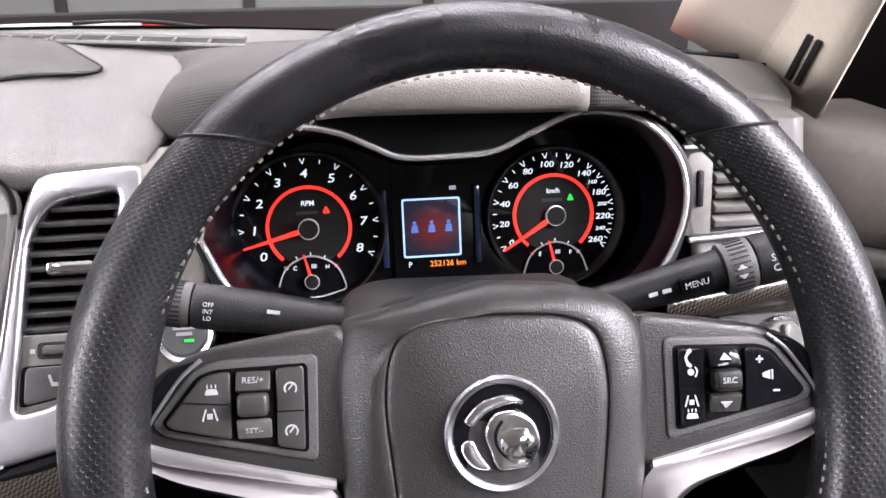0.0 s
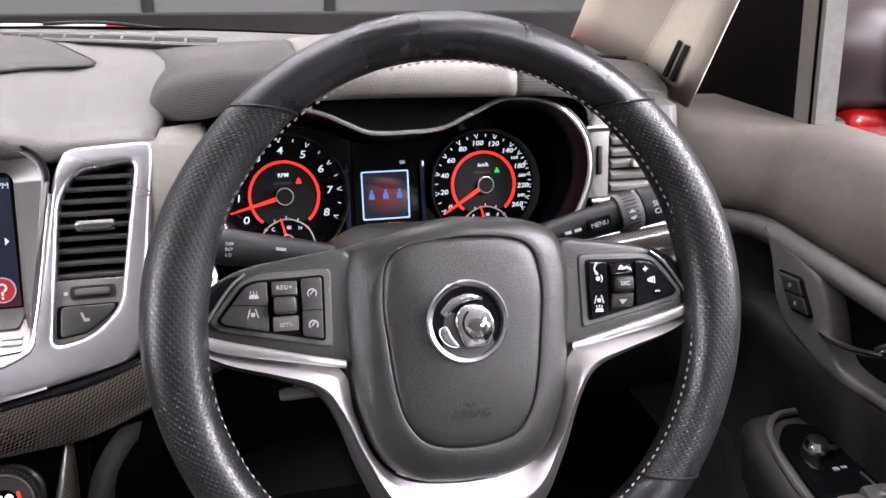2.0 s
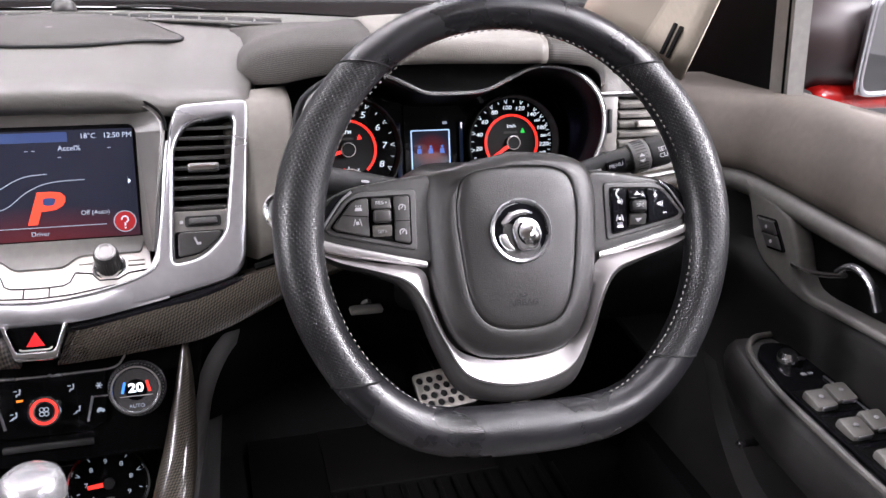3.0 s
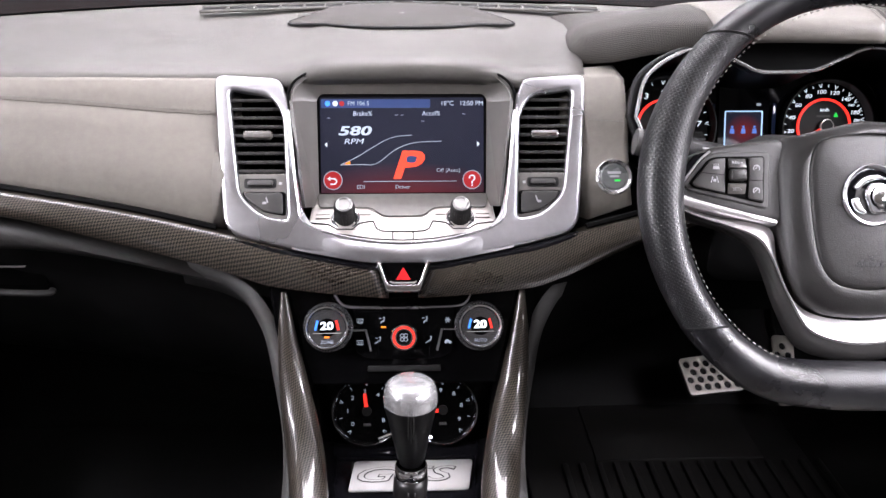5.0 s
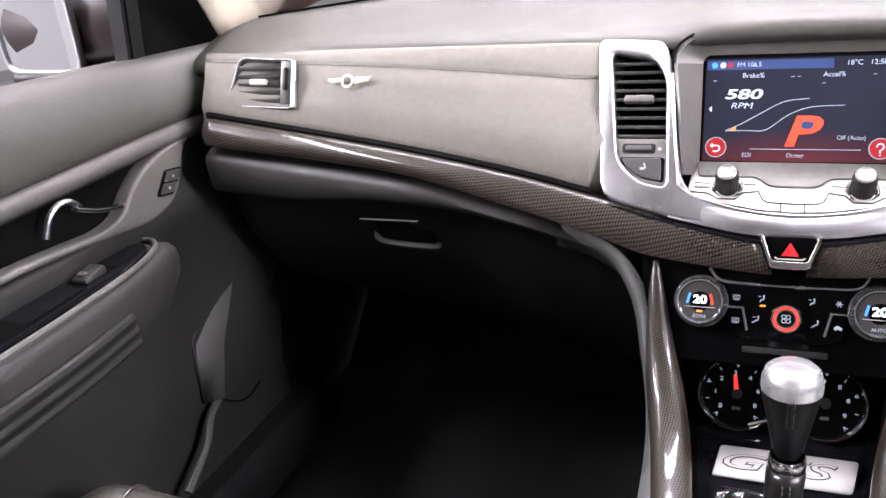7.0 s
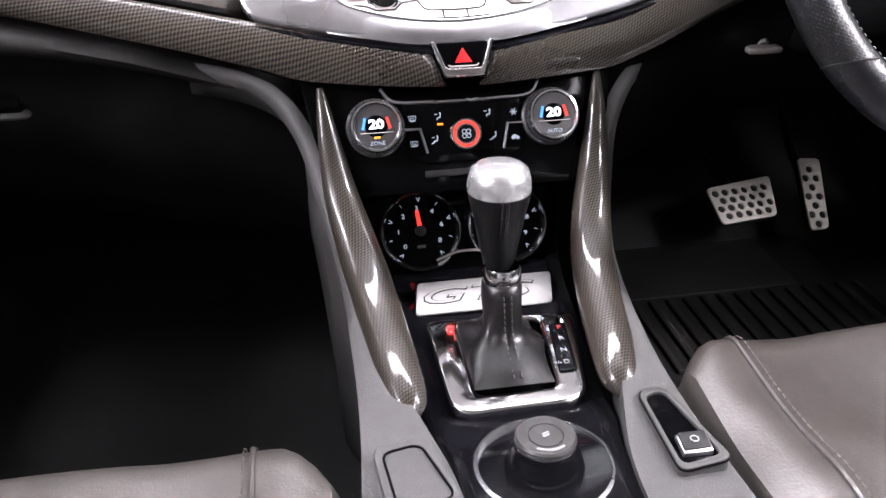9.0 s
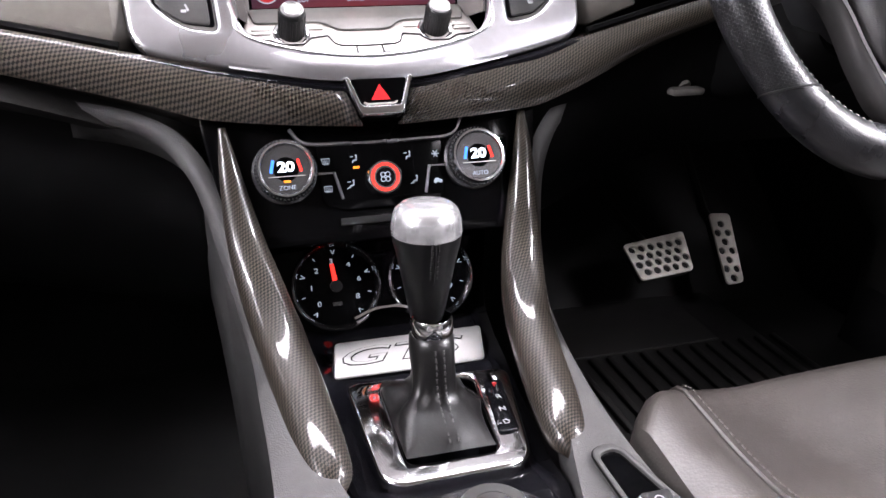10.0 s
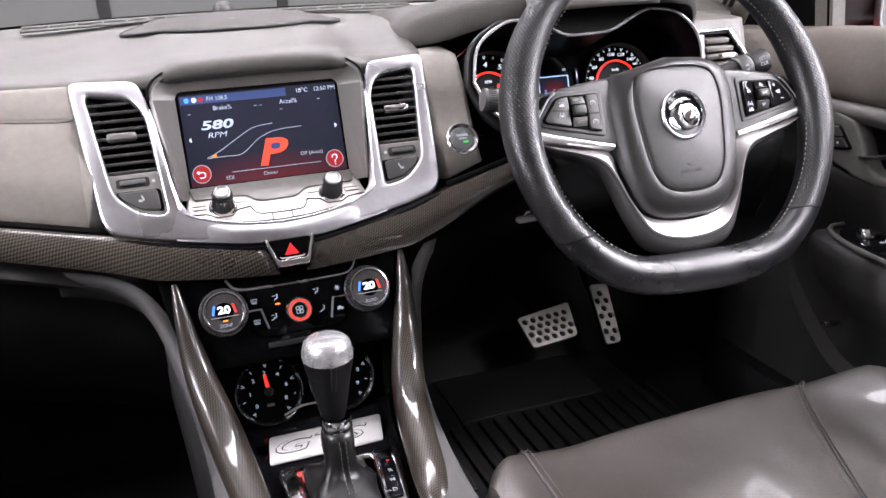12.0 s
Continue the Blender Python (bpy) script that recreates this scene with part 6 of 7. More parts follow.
def build_console():
    # side bodies: a slim ridge outside each rail, arching out under the dashboard trim and running back along the console
    out = [(0.235, 0.446, 0.764), (0.195, 0.436, 0.756), (0.168, 0.424, 0.742), (0.151, 0.410, 0.722), (0.141, 0.397, 0.700), (0.134, 0.380, 0.672), (0.123, 0.345, 0.632), (0.117, 0.30, 0.612),
           (0.115, 0.25, 0.598), (0.114, 0.20, 0.590), (0.115, 0.15, 0.585), (0.118, 0.10, 0.583), (0.121, 0.04, 0.583), (0.125, -0.1, 0.588), (0.128, -0.5, 0.60)]
    inn = [(0.235, 0.444, 0.776), (0.192, 0.434, 0.768), (0.162, 0.422, 0.756), (0.142, 0.412, 0.736), (0.129, 0.400, 0.710), (0.119, 0.380, 0.682), (0.108, 0.343, 0.641), (0.100, 0.30, 0.620),
           (0.094, 0.25, 0.604), (0.086, 0.20, 0.595), (0.072, 0.15, 0.588), (0.060, 0.10, 0.585), (0.056, 0.04, 0.585), (0.056, -0.1, 0.588), (0.056, -0.5, 0.60)]
    oo, ii = smooth(out, 4), smooth(inn, 4)
    for s in (-1, 1):
        rings = []
        for k, (o, q) in enumerate(zip(oo, ii)):
            mid = (o + q) / 2 + Vector((0, -0.003, 0.003))
            drop = min(1.0, k / 18) ** 1.5
            ring = [q + Vector((0, 0.012, -0.03)), q, mid, o, o + Vector((-0.001, 0.010, -0.008 * drop)), o + Vector((-0.004, 0.03 + 0.03 * (1 - drop), -0.04 * drop)), o + Vector((-0.008, 0.06 + 0.06 * (1 - drop), -0.09 * drop)), Vector((o.x - 0.012, o.y + 0.07 + 0.15 * (1 - drop), 0.315 + (o.z - 0.315) * (1 - drop)))]
            rings.append([(s * p.x, p.y, p.z) for p in ring])
        solid(part("side_panel", loft(rings), LOWER, console, "grey grained side panel", w=True, angle=60), 0.003)
        rail = smooth([(s * x, y, z) for x, y, z in RAIL], 5)
        rr = [lerp([(i, r) for i, r in enumerate(RAILR)], j / 5)[0] for j in range(len(rail))]
        part("carbon_rail", tube([(p.x - s * 0.002, p.y, p.z) for p in rail], rr, 18, flat=0.8), CARBON, console, "lacquered carbon-weave rail", w=True, angle=60)
        part("panel_joint", tube([(s * 0.101, 0.303, 0.6225), (s * 0.110, 0.301, 0.6215), (s * 0.1175, 0.302, 0.612), (s * 0.115, 0.335, 0.57)], 0.0010, 6), DARK, console, w=True)
    # gloss black deck: falls from below the climate panel, then runs back nearly level
    rings = []
    for y, z, hx in ((0.42, 0.68, 0.10), (0.405, 0.60, 0.092), (0.385, 0.578, 0.09), (0.34, 0.576, 0.083), (0.31, 0.575, 0.080), (0.25, 0.566, 0.076), (0.19, 0.560, 0.071), (0.15, 0.572, 0.066), (0.12, 0.574, 0.060), (0.05, 0.575, 0.057), (-0.1, 0.58, 0.057), (-0.5, 0.59, 0.057)):
        rings.append([(x * hx, y, z + 0.004 * abs(x) ** 3) for x in (-1, -0.8, -0.4, 0, 0.4, 0.8, 1)])
    solid(part("deck", loft(rings), PIANO, console, "gloss black deck", w=True, angle=60), 0.004)
    part("core", box(0, -0.05, 0.42, 0.16, 0.9, 0.26, 0.01), DARK, console, w=True)
    part("armrest", box(0, -0.36, 0.64, 0.20, 0.34, 0.10, 0.03, 4), SEAT, console, "black leather armrest lid", w=True)
    # storage pad on the passenger's side
    pad = fillet([(-0.062, 0.098), (-0.098, 0.090), (-0.104, 0.145), (-0.078, 0.150)], 0.008)
    part("pad_groove", turned(plate([fillet([(-0.056, 0.085), (-0.104, 0.085), (-0.110, 0.152), (-0.072, 0.158)], 0.01), pad], -0.010, 0.0025, 0.001), pose(0, -0.02, 0.5895)), LOWER, console, w=True)
    part("pad_outline", tube([(x, y - 0.02, 0.5918) for x, y in pad], 0.0009, 5, closed=True), BLACK, console, w=True)
    part("pad_lid", turned(plate([[(x, y) for x, y in pad]], -0.010, 0.0015, 0.0006), pose(0, -0.02, 0.5895)), LOWER, console, w=True)


build_console()


def deck_fittings():
    p = thing("name_plate", pose(0.004, 0.327, 0.584, 24), "brushed silver name plate behind the gear lever", "name plate")
    edge = fillet([(-0.062, -0.018), (0.060, -0.018), (0.066, 0.017), (-0.056, 0.017)], 0.004)
    part("frame", plate([[(x * 1.03, y * 1.09) for x, y in edge]], -0.003, 0.0022, 0.0008), INKY, p, "dark frame")
    part("plate", plate([edge], -0.003, 0.003, 0.001), PLATE, p)
    part("lettering", letters("GTS", 0.0235, (-0.0100, 0, 0.0031), 0.0002, shear=0.3, stretch=2.35, bold=0.0005), DARK, p, "outlined letters")
    part("lettering_core", letters("GTS", 0.0235, (-0.0100, 0, 0.0036), 0.0002, shear=0.3, stretch=2.35, bold=-0.0001), PLATE, p)
    part("tray_lip", tube(smooth([(-0.062, -0.020, 0), (-0.05, -0.026, -0.002), (0, -0.029, -0.002), (0.05, -0.026, -0.002), (0.062, -0.020, 0)], 5), 0.0022, 8), CHROME, p)
    g = thing("gear_selector", pose(0.006, 0.232, 0.574), "automatic gear selector with leather gaiter and silver-capped knob", "gear selector")
    outer = fillet([(-0.053, -0.054), (0.050, -0.052), (0.066, 0.050), (-0.060, 0.056)], [0.020, 0.020, 0.012, 0.012], 7)
    inner = fillet([(-0.033, -0.036), (0.030, -0.036), (0.036, 0.046), (-0.034, 0.047)], 0.009)
    part("bezel", turned(plate([outer, inner], -0.004, 0.007, 0.003, 3), pose(0, 0, 0, 8)), CHROME, g, "polished chrome bezel", angle=50)
    part("gate_plate", turned(plate([fillet([(0.035, -0.022), (0.050, -0.022), (0.055, 0.034), (0.041, 0.034)], 0.003)], 0.005, 0.009, 0.001), pose(0, 0, 0, 8)), PIANO, g)
    for i, sx in enumerate("PRND"):
        part("lettering", letters(sx, 0.0072, (0.0480 - 0.0016 * i, 0.026 - 0.0135 * i, 0.0096 + 0.0019 * (2 - i)), 0.0002), DIMRED if sx == "P" else PRINT, g)
    part("lettering", letters("+/-", 0.006, (0.0360, -0.0145, 0.0075), 0.0002), PRINT, g)
    # gaiter: square at the foot, folded, drawn in to the lever
    rings = []
    rnd = random.Random(4)
    for t, hw, h, dy in ((0, 0.0345, 0.006, 0.004), (0.1, 0.0340, 0.011, 0.004), (0.22, 0.0315, 0.016, 0.004), (0.34, 0.0260, 0.0190, 0.005), (0.46, 0.0205, 0.0215, 0.005), (0.56, 0.0175, 0.027, 0.006), (0.66, 0.0168, 0.035, 0.006), (0.78, 0.0172, 0.045, 0.007), (0.88, 0.0178, 0.055, 0.008), (0.95, 0.0175, 0.061, 0.009), (1, 0.0145, 0.065, 0.009)):
        ring = []
        for j in range(40):
            a = 2 * math.pi * j / 40
            c, s_ = math.cos(a), math.sin(a)
            q = max(abs(c), abs(s_)) ** (1 - t)
            fold = 1 + 0.16 * math.cos(5 * a + 0.5) * math.sin(math.pi * min(1, t * 1.3)) ** 1.5 + 0.09 * math.sin(3 * a + 6 * t) * math.sin(math.pi * t)
            ring.append((-0.003 * (1 - t) + 0.90 * hw / q * c * fold, dy + 0.018 * t ** 0.6 + (1 + 0.16 * max(0.0, 1 - 3 * t)) * hw / q * s_ * fold, h))
        rings.append(ring)
    part("gaiter", loft(rings, True, False, True), GAITER, g, "folded black leather gaiter", angle=75)
    for dx in (-0.003, 0.003):
        part("stitching", stitches(smooth([(dx, -0.0330, 0.0110), (dx, -0.0195, 0.0170), (dx, -0.0065, 0.0240), (dx, 0.0005, 0.031), (dx, 0.0020, 0.040), (dx, 0.0040, 0.050), (dx, 0.0075, 0.062)], 5), 0.003, 0.002, 0.0007), LOWER, g)
    part("collar", lathe([(0.0145, 0.062), (0.0155, 0.066), (0.0148, 0.074), (0.0135, 0.076)], 28, (0, 0.027, 0)), CHROME, g)
    k = part("knob", lathe([(0.0118, 0.072), (0.0122, 0.080), (0.0140, 0.092), (0.0172, 0.106), (0.0207, 0.119), (0.0236, 0.131), (0.0243, 0.138)], 36, (0, 0.040, -0.003)), KNOBL, g, "black stitched leather knob")
    part("cap", lathe([(0.0245, 0.137), (0.0246, 0.141), (0.0240, 0.147), (0.0222, 0.1535), (0.0180, 0.1572), (0.0100, 0.1585), (0.0005, 0.159)], 36, (0, 0.040, -0.003)), CAPM, k, "satin silver cap")
    seam = smooth([(0.0, 0.0273, 0.077), (0.0, 0.0255, 0.090), (0, 0.0220, 0.104), (0, 0.0187, 0.116), (0, 0.0158, 0.128), (0, 0.0150, 0.134)], 5)
    for dx in (-0.0024, 0.0024):
        part("stitching", stitches([p_ + Vector((dx, 0.0004, 0)) for p_ in seam], 0.0028, 0.0014, 0.0008), SLAT, k, "dark double stitching")
    part("seam_roll", tube([p_ + Vector((0, 0.0006, 0)) for p_ in seam], 0.0013, 6), KNOBL, k)
    d = thing("drive_mode_dial", pose(0.003, 0.112, 0.574), "round drive mode dial in a gloss black well", "dial")
    part("well_rim", lathe([(0.047, 0.0), (0.0475, 0.004), (0.045, 0.005), (0.042, 0.0)], 48), KNOBM, d)
    part("skirt", lathe([(0.0275, 0.0), (0.0250, 0.010), (0.0212, 0.017), (0.0206, 0.0215), (0.0005, 0.0216)], 40), PIANO, d)
    part("top", lathe([(0.0202, 0.022), (0.0202, 0.0265), (0.0190, 0.0282), (0.0120, 0.0280), (0.0115, 0.0270), (0.0110, 0.0280), (0.0005, 0.0285)], 40), SLAT, d, "dark grey top")
    part("top_edge", lathe([(0.0204, 0.0225), (0.0207, 0.0240), (0.0202, 0.0255)], 40), KNOBM, d)
    part("lettering", plate([arc_band(0, 0, 0.0148, 0.0162, -125, -55, 14)], 0.0282, 0.0290), PRINT, d)
    part("symbol", join(box(0, 0.0012, 0.0288, 0.005, 0.0012, 0.0004, turn=pose(0, 0, 0, 0, 0, 20)), box(0, -0.0012, 0.0288, 0.005, 0.0012, 0.0004, turn=pose(0, 0, 0, 0, 0, 20))), PRINT, d)
    e = thing("parking_brake_switch", pose(0.092, 0.114, 0.5935), "electric parking brake switch in a gloss black recess", "switch")
    ro = fillet([(-0.010, 0.042), (0.010, 0.046), (0.026, -0.036), (-0.012, -0.042)], [0.01, 0.01, 0.008, 0.008])
    ri = [(0.003 + (x - 0.003) * 0.76, y * 0.86) for x, y in ro]
    part("rim", plate([ro, ri], -0.012, 0.0012, 0.001), LOWER, e, "raised grey rim")
    part("groove", tube([(x, y, -0.0006) for x, y in ro], 0.0010, 5, closed=True), BLACK, e)
    part("well", plate([ri], -0.012, -0.0014), INKY, e, "gloss black well")
    part("paddle", box(0.006, -0.020, 0.001, 0.021, 0.017, 0.006, 0.002, 2, pose(0, 0, 0, 12)), SATIN, e, "silver edged lever")
    part("paddle_face", box(0.006, -0.0195, 0.0042, 0.0185, 0.0140, 0.002, 0.0008, 2, pose(0, 0, 0, 12)), DARK, e)
    part("symbol", plate([circle(0.006, -0.0195, 0.0030, 16), circle(0.006, -0.0195, 0.0023, 16)], 0.0052, 0.0060), PRINT, e)


deck_fittings()

# ---- seats ----


def seat(s):
    """A front seat: cushion with bolsters and seams, and its backrest."""
    x0 = 0.40 * s
    yf = 0.258 if s > 0 else 0.185
    t = thing("front_seat", pose(x0, -0.05, 0.32), "black leather front seat with pale stitched seams" if s > 0 else "dark leather passenger seat with stitched seams", "seat", "front seats")

    def top(u, v):
        # u across -1..1, v along 0 front..1 back
        bol = 0.030 * max(0, (abs(u) - 0.55) / 0.45) ** 1.5
        return 0.572 + bol - 0.030 * v + 0.012 * math.sin(u * 3 + v * 7) * 0.25
    rings = []
    N = 52
    for i in range(N + 1):
        u = -1 + 2 * i / N
        x = x0 + 0.262 * u
        ed = max(0.0, (abs(u) - 0.86) / 0.14)
        yfront = yf - 0.035 * abs(u) ** 3 - 0.02 * ed ** 2
        ring = [(x, yfront - 0.01, 0.40)]
        for k in range(5):
            a = math.pi / 2 * k / 4
            ring.append((x, yfront - 0.025 + 0.025 * math.cos(a), top(u, 0) - 0.035 * (1 - math.sin(a)) - 0.02 * ed ** 2))
        for k in range(1, 41):
            v = k / 40
            cr = noise.noise(Vector((x * 9, v * 5, s))) * 0.009 + noise.noise(Vector((x * 30, v * 9, s))) * 0.0036 * (0.4 + abs(u))
            ring.append((x, yfront - 0.025 - 0.46 * v, top(u, v) - 0.02 * ed ** 2 + cr * min(1, 4 * v)))
        rings.append(ring)
    part("cushion", loft(rings), SEAT, t, "creased leather cushion", w=True, angle=80)
    for u in (-1, 1):
        i = 0 if u < 0 else N
        side = [Vector(p) for p in rings[i]]
        part("side_bolster", loft([side, [Vector((p.x + 0.012 * u, p.y, p.z - 0.03)) for p in side], [Vector((p.x + 0.012 * u, p.y, 0.36)) for p in side]]), SEAT, t, w=True, angle=80)
    for u in (-0.80,) if s > 0 else (-0.80, 0.80):
        i = round((u + 1) / 2 * N)
        ln = [Vector(p) + Vector((0, 0.001, 0.0012)) for p in rings[i][1:]]
        part("piping", tube(ln, 0.0022, 6), SEAT, t, w=True)
        part("stitching", stitches([p + Vector((0.006 * (1 if u < 0 else -1), 0.001, 0.001)) for p in ln], 0.004, 0.003, 0.0006), DTHREAD, t, "brown thread", w=True)
    if s > 0:
        # seam between the centre panel and the outer one, slanting back across the cushion
        ln = []
        for k in range(4, 32):
            x = 0.552 - 0.105 * ((k - 4) / 22) ** 0.8
            f = (x - x0 + 0.262) / 0.524 * N
            i = int(f)
            ln.append(Vector(rings[i][k]).lerp(Vector(rings[i + 1][k]), f - i) + Vector((0, 0.0005, 0.0012)))
        part("panel_seam", tube(ln, 0.0012, 6), LOWER, t, w=True)
        part("piping", tube([p + Vector((0.004, 0, 0.0004)) for p in ln], 0.0022, 6), SEAT, t, w=True)
        part("stitching", stitches([p + Vector((-0.007, 0, 0.0006)) for p in ln], 0.004, 0.003, 0.0006), DTHREAD, t, w=True)
    if s < 0:
        ln = [Vector(r[16]) + Vector((0, 0, 0.0008)) for r in rings[6:-5]]
        part("cross_seam", tube(ln, 0.0016, 6), DARK, t, w=True)
    base = part("base", box(x0, 0.0, 0.37, 0.46, 0.40, 0.10, 0.02), DARK, t, w=True)
    back = []
    for z, y, hw in ((0.55, -0.30, 0.25), (0.7, -0.36, 0.26), (0.9, -0.42, 0.25), (1.08, -0.47, 0.2), (1.12, -0.48, 0.16)):
        back.append([(x0 + hw * math.cos(a), y - 0.25 - 0.05 * math.sin(a), z) for a in [2 * math.pi * j / 24 for j in range(24)]])
    part("backrest", loft(back, True, False, True), SEAT, t, w=True, angle=70)


seat(1), seat(-1)

# ---- floor mat and pedals ----


def footwell():
    m = thing("floor_mat", pose(0.42, 0.5, 0.33), "ribbed black rubber floor mat", "floor mat")
    part("sheet", box(0.40, 0.56, 0.333, 0.44, 0.56, 0.008, 0.003), RUBBER, m, w=True)
    for i in range(16):
        part("rib", box(0.24 + 0.026 * i, 0.585, 0.339, 0.009, 0.17, 0.007, 0.002), RUBBER, m, w=True)
    part("heel_plate", box(0.42, 0.755, 0.338, 0.26, 0.15, 0.004, 0.001), RUBBER, m, w=True)

    def pedal(name, label, mtx, out, rows, arm):
        p = thing(name, mtx, label, "pedal")
        holes = [circle(x, y, 0.0056, 14) for x, y in rows]
        part("pad", plate([out] + holes, 0, 0.004, 0.001), STEEL, p, "drilled steel pad")
        part("rubber_back", plate([[(x * 0.96, y * 0.96) for x, y in out]], -0.012, -0.0005, 0.002), RUBBER, p)
        part("arm", tube(arm, 0.008, 8), DARK, p)

    hb = [(-0.041 + 0.0165 * i + (0.00825 if j % 2 else 0), 0.0190 - 0.0128 * j) for j in range(4) for i in range(6 if j % 2 == 0 else 5)]
    pedal("brake_pedal", "wide drilled steel brake pedal", panel(0.483, 0.752, 0.443, 52, 8), fillet([(-0.052, 0.030), (0.059, 0.036), (0.044, -0.030), (-0.049, -0.031)], 0.008), hb, [(0, 0, -0.006), (0.01, 0.04, -0.03), (0.0, 0.14, -0.06), (0, 0.24, -0.03)])
    ha = [(-0.009 + 0.018 * i if j % 2 else 0.0, 0.044 - 0.0145 * j) for j in range(7) for i in range(2 if j % 2 else 1)]
    pedal("accelerator_pedal", "narrow drilled steel accelerator pedal", panel(0.603, 0.765, 0.435, 42, 5) @ pose(0, 0, 0, 0, 0, -7), fillet([(-0.017, 0.062), (0.020, 0.062), (0.016, -0.050), (-0.015, -0.053)], 0.008), ha, [(0, 0.03, -0.006), (0, 0.08, -0.03), (0, 0.2, -0.04)])
    r = thing("bonnet_release", pose(0.30, 0.50, 0.74), "small black lever under the dashboard", "lever")
    part("lever", tube([(0.294, 0.475, 0.815), (0.297, 0.455, 0.780), (0.298, 0.438, 0.762)], [0.005, 0.005, 0.006], 8), GREY, r, w=True)
    part("foot", box(0.297, 0.434, 0.759, 0.034, 0.014, 0.007, 0.003), GREY, r, w=True)
    gb = thing("glovebox_handle", pose(-0.42, 0.42, 0.75), "glovebox latch with a thin bright edge", "handle")
    part("recess", box(-0.425, 0.470, 0.752, 0.080, 0.010, 0.028, 0.004), BLACK, gb, w=True)
    part("latch", tube(smooth([(-0.462, 0.470, 0.748), (-0.458, 0.462, 0.740), (-0.440, 0.459, 0.736), (-0.385, 0.458, 0.734), (-0.380, 0.464, 0.736)], 5), 0.004, 8, flat=0.6), DOORP, gb, w=True)
    part("edge", box(-0.440, 0.4590, 0.765, 0.075, 0.004, 0.0010, 0.0004), SILVER, gb, w=True)
    em = thing("fascia_emblem", panel(-0.472, 0.4655, 0.929, 28), "small pale metal emblem on the passenger fascia", "emblem")
    part("centre", plate([circle(0, 0, 0.0080, 24), circle(0, 0, 0.0052, 20)], 0, 0.0015, 0.0005), GOLD, em)
    part("wing", plate([fillet([(-0.026, 0.0022), (-0.009, 0.0042), (-0.009, -0.0015), (-0.021, -0.0015)], 0.0008)], 0, 0.0012, 0.0004), GOLD, em)
    part("wing", plate([fillet([(0.009, 0.0040), (0.030, 0.0050), (0.026, -0.0010), (0.009, -0.0030)], 0.0008)], 0, 0.0012, 0.0004), GOLD, em)


footwell()

# ---- doors, pillars and mirrors ----


